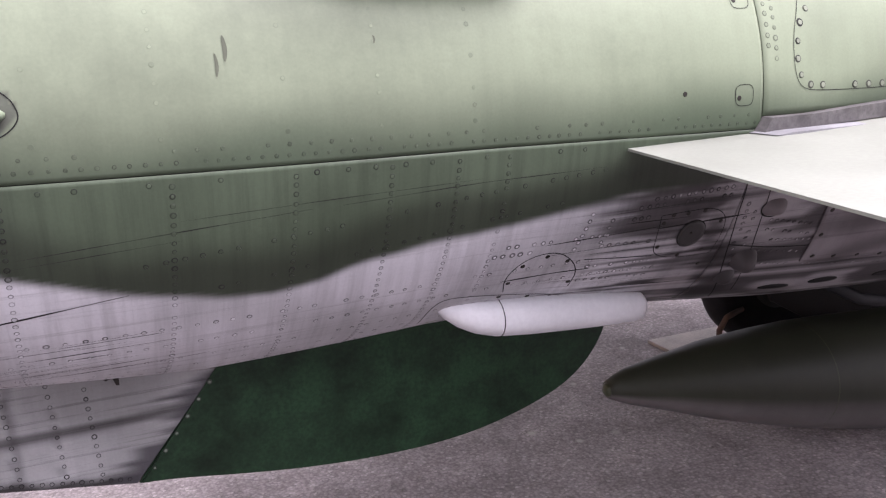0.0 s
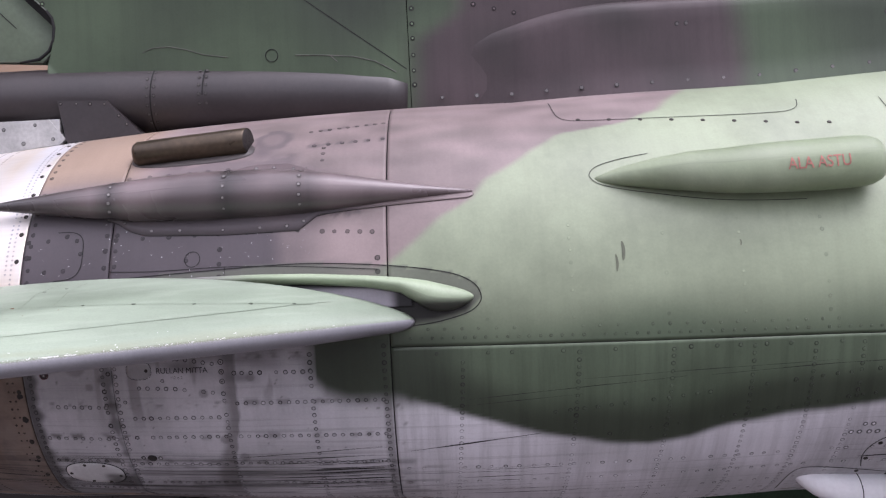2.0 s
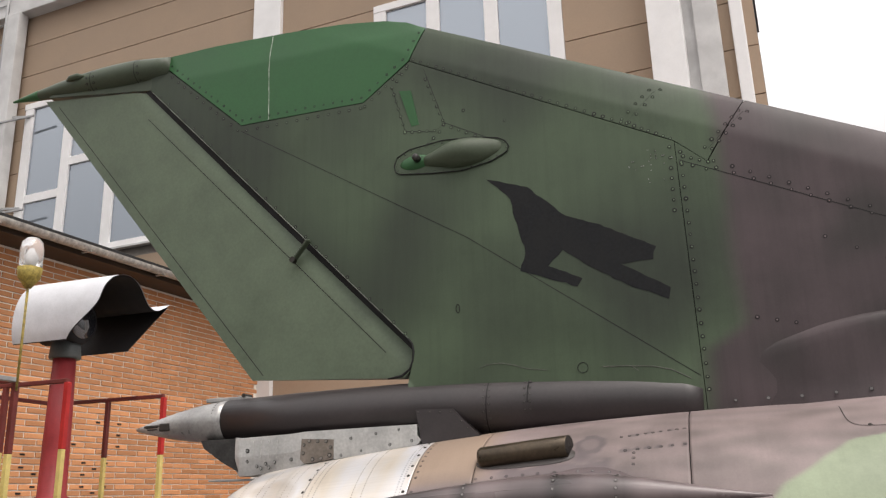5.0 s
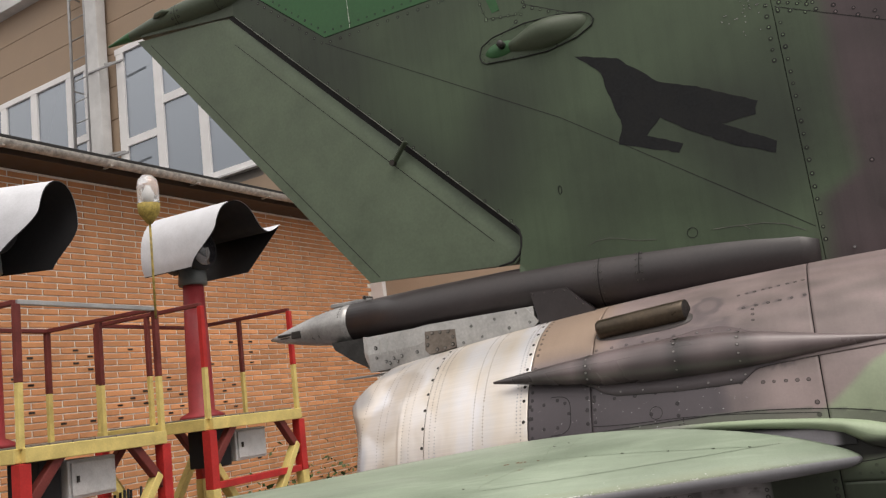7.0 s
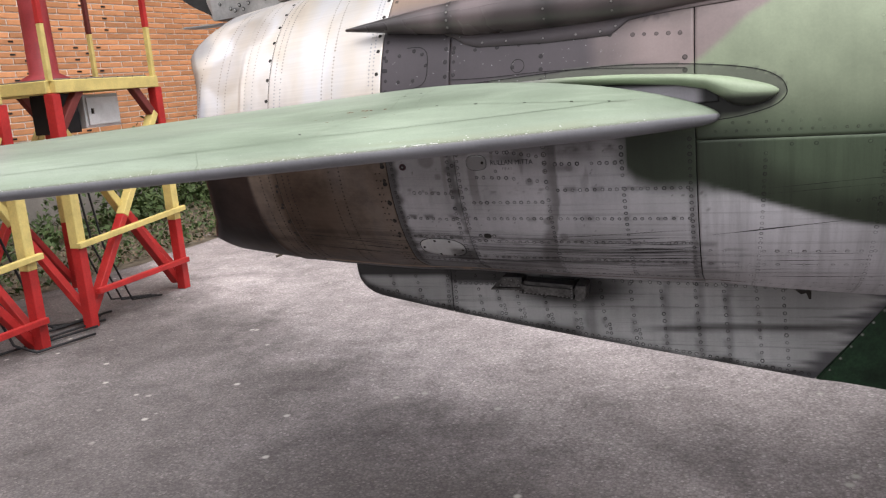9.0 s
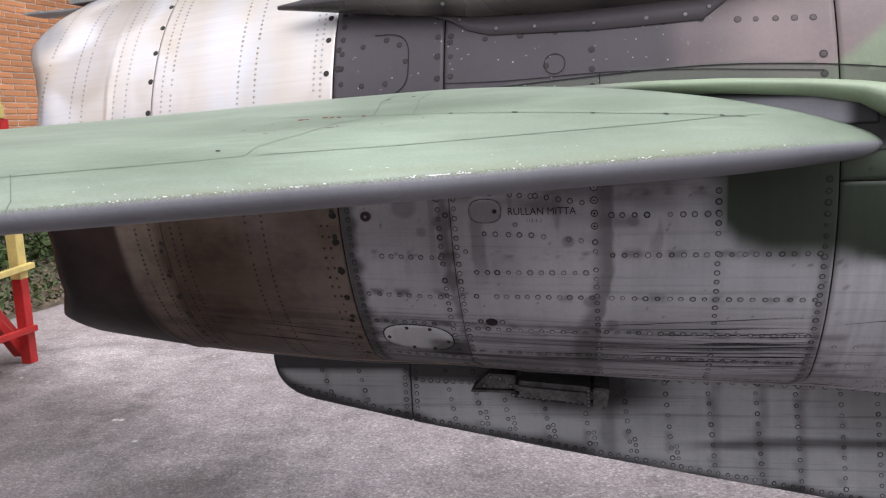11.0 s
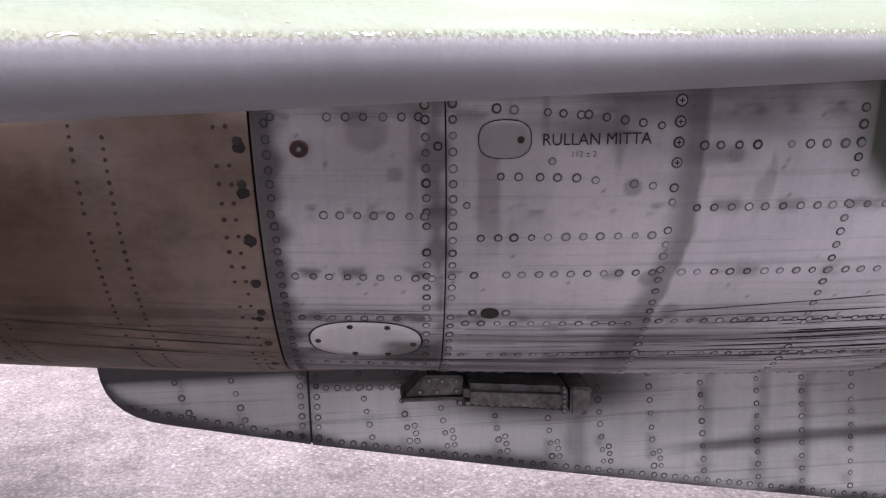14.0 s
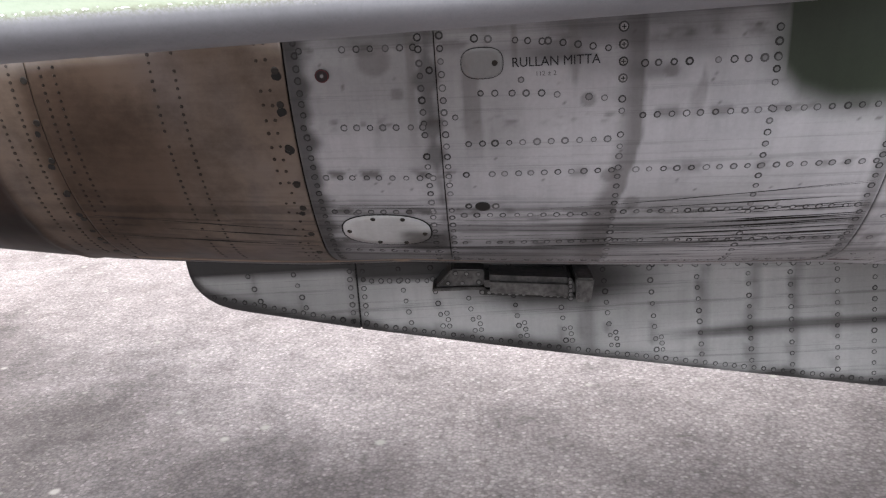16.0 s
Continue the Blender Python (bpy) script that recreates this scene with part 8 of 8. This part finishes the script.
hall = tagged(place(mesh_object("wall_hall", box_bm((-12.0, 0.02, 0.0), (8.45, 9.0, 12.4)), PLINTH)), "tan-clad hall with white pilasters and window bands", "wall", kind="structure")

# cladding panels with joints, round the window band
WIN = [(-12.0, -7.3), (-6.4, -2.3), (2.2, 5.62)]
ZB, ZT = 6.57, 10.12
TOP = 12.4
for k in range(16):
    z0, z1 = 0.13 + 0.77 * k, min(TOP, 0.13 + 0.77 * k + 0.755)
    for a, b in [(-12.0, -0.36), (0.25, 6.97), (7.95, 8.45)]:
        cuts = [(a, b)]
        if z1 > ZB and z0 < ZT:
            cuts, p = [], a
            for u, v in WIN:
                if u < b and v > a:
                    if u > p + 0.02:
                        cuts.append((p, u))
                    p = max(p, v)
            if p < b - 0.02:
                cuts.append((p, b))
        for u, v in cuts:
            part("cladding_panel", box_bm((u + 0.004, -0.03, z0), (v - 0.004, 0.03, z1), 0.004), CLADDING, hall)
part("pilaster", box_bm((-0.36, -0.12, 0.0), (0.25, 0.03, TOP), 0.01), WHITETRIM, hall, "white pilaster")
part("pilaster", box_bm((6.97, -0.35, 0.0), (7.46, 0.03, TOP), 0.01), WHITETRIM, hall, "broad white corner pilaster")
part("pilaster", box_bm((7.62, -0.22, 0.0), (7.96, 0.03, TOP), 0.01), FASCIA, hall, "narrow grey-white corner pilaster")
part("pilaster_back", box_bm((7.46, -0.1, 0.0), (7.62, 0.03, TOP), 0.004), FASCIA, hall)
part("corner_pipe", box_bm((8.12, -0.14, 0.0), (8.3, 0.0, TOP), 0.02), WHITETRIM, hall)
part("fascia", box_bm((-12.4, -0.3, TOP), (8.6, 0.3, TOP + 0.55), 0.02), FASCIA, hall, "grey-white sheet-metal fascia")
part("fascia_drip", box_bm((-12.4, -0.32, TOP + 0.5), (8.62, -0.28, TOP + 0.56), 0.006), WHITETRIM, hall)
part("hall_roof", box_bm((-12.3, 0.0, TOP + 0.5), (8.5, 9.1, TOP + 0.58)), ROOFFELT, hall)


def window(x0, x1, bays, parent, low_sash=()):
    """A window band with deep white mullions and a pane to each bay."""
    w = new("window")
    w.parent = parent
    w["label"] = "white-framed window reflecting the sky"
    for a, b in zip(bays, bays[1:]):
        part("pane", box_bm((a + 0.1, 0.0, ZB + 0.05), (b - 0.1, 0.012, ZT - 0.05)), PANE, w)
    for z in (ZB, ZT):
        part("frame", box_bm((x0, -0.05, z - 0.07), (x1, 0.03, z + 0.07), 0.005), WHITETRIM, w)
    for b in bays:
        part("mullion", box_bm((b - 0.12, -0.045, ZB + 0.07), (b + 0.12, 0.03, ZT - 0.07), 0.005), WHITETRIM, w)
    for a, b, z in low_sash:
        part("transom", box_bm((a + 0.12, -0.04, z - 0.09), (b - 0.12, 0.03, z + 0.09), 0.005), WHITETRIM, w)
    part("sill", box_bm((x0 - 0.05, -0.12, ZB - 0.11), (x1 + 0.05, 0.0, ZB - 0.07), 0.004), FASCIA, w)


window(-12.0, -7.3, [-11.9, -10.7, -9.45, -8.07, -7.4], hall, [(-8.07, -7.4, 8.45)])
window(-6.4, -2.3, [-6.25, -5.06, -3.78, -2.42], hall, [(-6.25, -5.06, 7.95), (-5.06, -3.78, 8.6)])
window(2.2, 5.62, [2.32, 3.35, 4.41, 5.5], hall)

# annex roof edge and gutter
part("soffit", box_bm((-0.2, -13.0, EAVE - 0.02), (0.42, -0.15, EAVE + 0.04)), SOFFIT, annex, "dark brown soffit")
part("roof_felt", box_bm((-6.0, -13.0, EAVE + 0.12), (0.44, -0.15, EAVE + 0.19), 0.01), ROOFFELT, annex, "black felt roof edge")
part("eave_board", box_bm((0.38, -13.0, EAVE - 0.02), (0.42, -0.15, EAVE + 0.13), 0.004), SOFFIT, annex)
bm = bmesh.new()
prev = None
for i in range(27):
    y = -13.0 + 12.85 * i / 26
    rg = [bm.verts.new((0.49 + 0.075 * math.cos(a), y, EAVE + 0.10 + 0.075 * math.sin(a))) for a in [math.pi + math.pi * k / 10 for k in range(11)]]
    if prev:
        for k in range(10):
            bm.faces.new((prev[k], prev[k + 1], rg[k + 1], rg[k]))
    prev = rg
gut = part("gutter", bm, GUTTER, annex, "weathered zinc gutter", True)
for i in range(10):
    part("gutter_bracket", box_bm((0.41, -12.2 + 1.3 * i, EAVE + 0.015), (0.57, -12.17 + 1.3 * i, EAVE + 0.03)), GUTTER, gut)

# roof ladder, drainpipe and their brackets on the hall
ladder = tagged(place(new("roof_ladder")), "galvanised wall ladder rising above the roof", "ladder")
for x in (-7.55, -7.0):
    part("stile", tube_bm([(x, -0.32, 5.0), (x, -0.32, 14.05), (x, -0.3, 14.1), (x, 0.5, 14.1), (x, 0.52, 14.06), (x, 0.52, 12.95)], 0.034, 10), GALV, ladder, "", True)
for k in range(17):
    part("rung", tube_bm([(-7.55, -0.32, 5.2 + 0.5 * k), (-7.0, -0.32, 5.2 + 0.5 * k)], 0.013, 8), GALV, ladder)
for z in (6.6, 9.5, 11.8):
    for x in (-7.55, -7.0):
        part("bracket", bar_bm((x, -0.32, z), (x, 0.0, z), 0.03), GALV, ladder)
drain = tagged(place(new("drainpipe")), "grey-white box drainpipe with wall straps", "pipe")
part("downpipe", box_bm((-6.95, -0.36, 4.9), (-6.56, -0.1, 12.4), 0.03), FASCIA, drain)
for z in (9.7, 7.6):
    part("strap", bar_bm((-6.9, -0.38, z), (-5.8, -0.3, z), 0.04), GALV, drain)
    part("strap", bar_bm((-6.56, -0.2, z + 0.16), (-6.2, -0.05, z + 0.16), 0.05), GALV, drain)

# soil strip with leaves and weeds along the annex
bm = bmesh.new()
bmesh.ops.create_grid(bm, x_segments=40, y_segments=120, size=1)
for v in bm.verts:
    u, w = (v.co.x + 1) / 2, (v.co.y + 1) / 2
    v.co.x = 0.0 + (2.35 + 0.12 * noise.noise((w * 20, 0, 2))) * u
    v.co.y = -13 + 12.98 * w
    v.co.z = 0.004 + 0.16 * (1 - u) ** 1.5 + 0.03 * noise.noise((v.co.x * 3, v.co.y * 3, 1)) * smooth01((1 - u) * 6)
soil = tagged(place(mesh_object("soil_bed", bm, SOIL, smooth=True)), "leaf-strewn soil strip along the brick wall", "soil", kind="structure")


def leaf_stuff(name, label, mat, n, where, size):
    verts, faces = [], []
    for _ in range(n):
        p = Vector(where())
        s = size * random.uniform(0.5, 1.4)
        q = Euler((random.uniform(-1.1, 1.1), random.uniform(-1.1, 1.1), random.uniform(0, 6.3))).to_matrix()
        b = len(verts)
        for c in ((-0.5, 0, 0), (0, -0.28, 0.08), (0.5, 0, 0), (0, 0.28, 0.08)):
            verts.append(p + q @ (Vector(c) * s))
        faces += [(b, b + 1, b + 2), (b, b + 2, b + 3)]
    ob = place(raw(name, verts, faces, mat, smooth=False))
    return tagged(ob, label, "plants", kind="stuff")


def in_bed():
    x = 2.3 * random.random() ** 0.8
    return (x, random.uniform(-10, -0.1), 0.03 + 0.16 * (1 - x / 2.35) ** 1.5)


def weeds():
    c = random.choice(WEEDS)
    h = abs(random.gauss(0, 0.4)) * c[2]
    return (c[0] + random.gauss(0, 0.16), c[1] + random.gauss(0, 0.25), 0.08 + h)


WEEDS = [(random.uniform(0.15, 1.1), random.uniform(-9.5, -0.3), random.choice((0.4, 0.6, 0.95))) for _ in range(34)]
leaf_stuff("dry_leaf_litter", "brown dry leaves scattered on soil", DRYLEAF, 5000, in_bed, 0.055)
leaf_stuff("ground_weeds", "low green weeds on the soil strip", LEAF, 5000, lambda: (lambda p: (p[0], p[1], p[2] + random.random() * 0.08))(in_bed()), 0.06)
leaf_stuff("wall_bushes", "loose green bushes against the brick wall", LEAF, 6500, weeds, 0.085)
tagged(mesh_object("dry_branch", tube_bm([(-4.05, 3.75, 0.05), (-3.9, 3.9, 0.1), (-3.7, 4.05, 0.16), (-3.55, 4.1, 0.14)], [0.012, 0.016, 0.02, 0.008], 8), SOIL, smooth=True), "dry fallen branch on the asphalt", "branch")

# ---- bricks of the annex wall, course by course ----
COURSE, BL, BH = 0.0725, 0.348, 0.057
PITCH = 0.366
bm = box_bm((-0.03, 0.0, 0.0), (0.0, BL, BH))
es = [e for e in bm.edges if all(abs(v.co.x) < 1e-6 for v in e.verts)]
bmesh.ops.bevel(bm, geom=es, offset=0.004, segments=1, affect="EDGES")
brick_me = bpy.data.meshes.new("brick")
bm.to_mesh(brick_me)
bm.free()
brick_me.materials.append(BRICK)
single, joined = [], []
for r in range(int((EAVE - 0.62) / COURSE)):
    z = 0.625 + r * COURSE
    y = -13.0 + (0.5 * PITCH if r % 2 else 0.0)
    while y < -0.36:
        (single if 1.75 < z < 3.2 and -5.6 < y < -0.9 and len(single) < 300 else joined).append((random.uniform(-0.002, 0.002), y, z))
        y += PITCH
for p in single:
    b = new("brick", brick_me)
    b.parent = annex
    b.location = p
verts, faces = [], []
v0 = [v.co.copy() for v in brick_me.vertices]
f0 = [tuple(f.vertices) for f in brick_me.polygons]
for p in joined:
    k = len(verts)
    verts += [v + Vector(p) for v in v0]
    faces += [tuple(i + k for i in f) for f in f0]
rest = raw("brickwork", verts, faces, BRICK, annex, "orange brickwork", False)
rest["kind"] = "stuff"
# dark weep slots in the lower courses
bm = bmesh.new()
for _ in range(150):
    r = random.randrange(4, 30)
    y = -13.0 + (0.5 * PITCH if r % 2 else 0.0) + PITCH * random.randrange(10, 27) + 0.14
    box_bm((-0.01, y, 0.625 + r * COURSE + 0.02), (0.004, y + 0.07, 0.625 + r * COURSE + 0.042), bm=bm)
slots = part("weep_marks", bm, SOOT, annex, "dark holes in the brick faces")
slots["kind"] = "stuff"
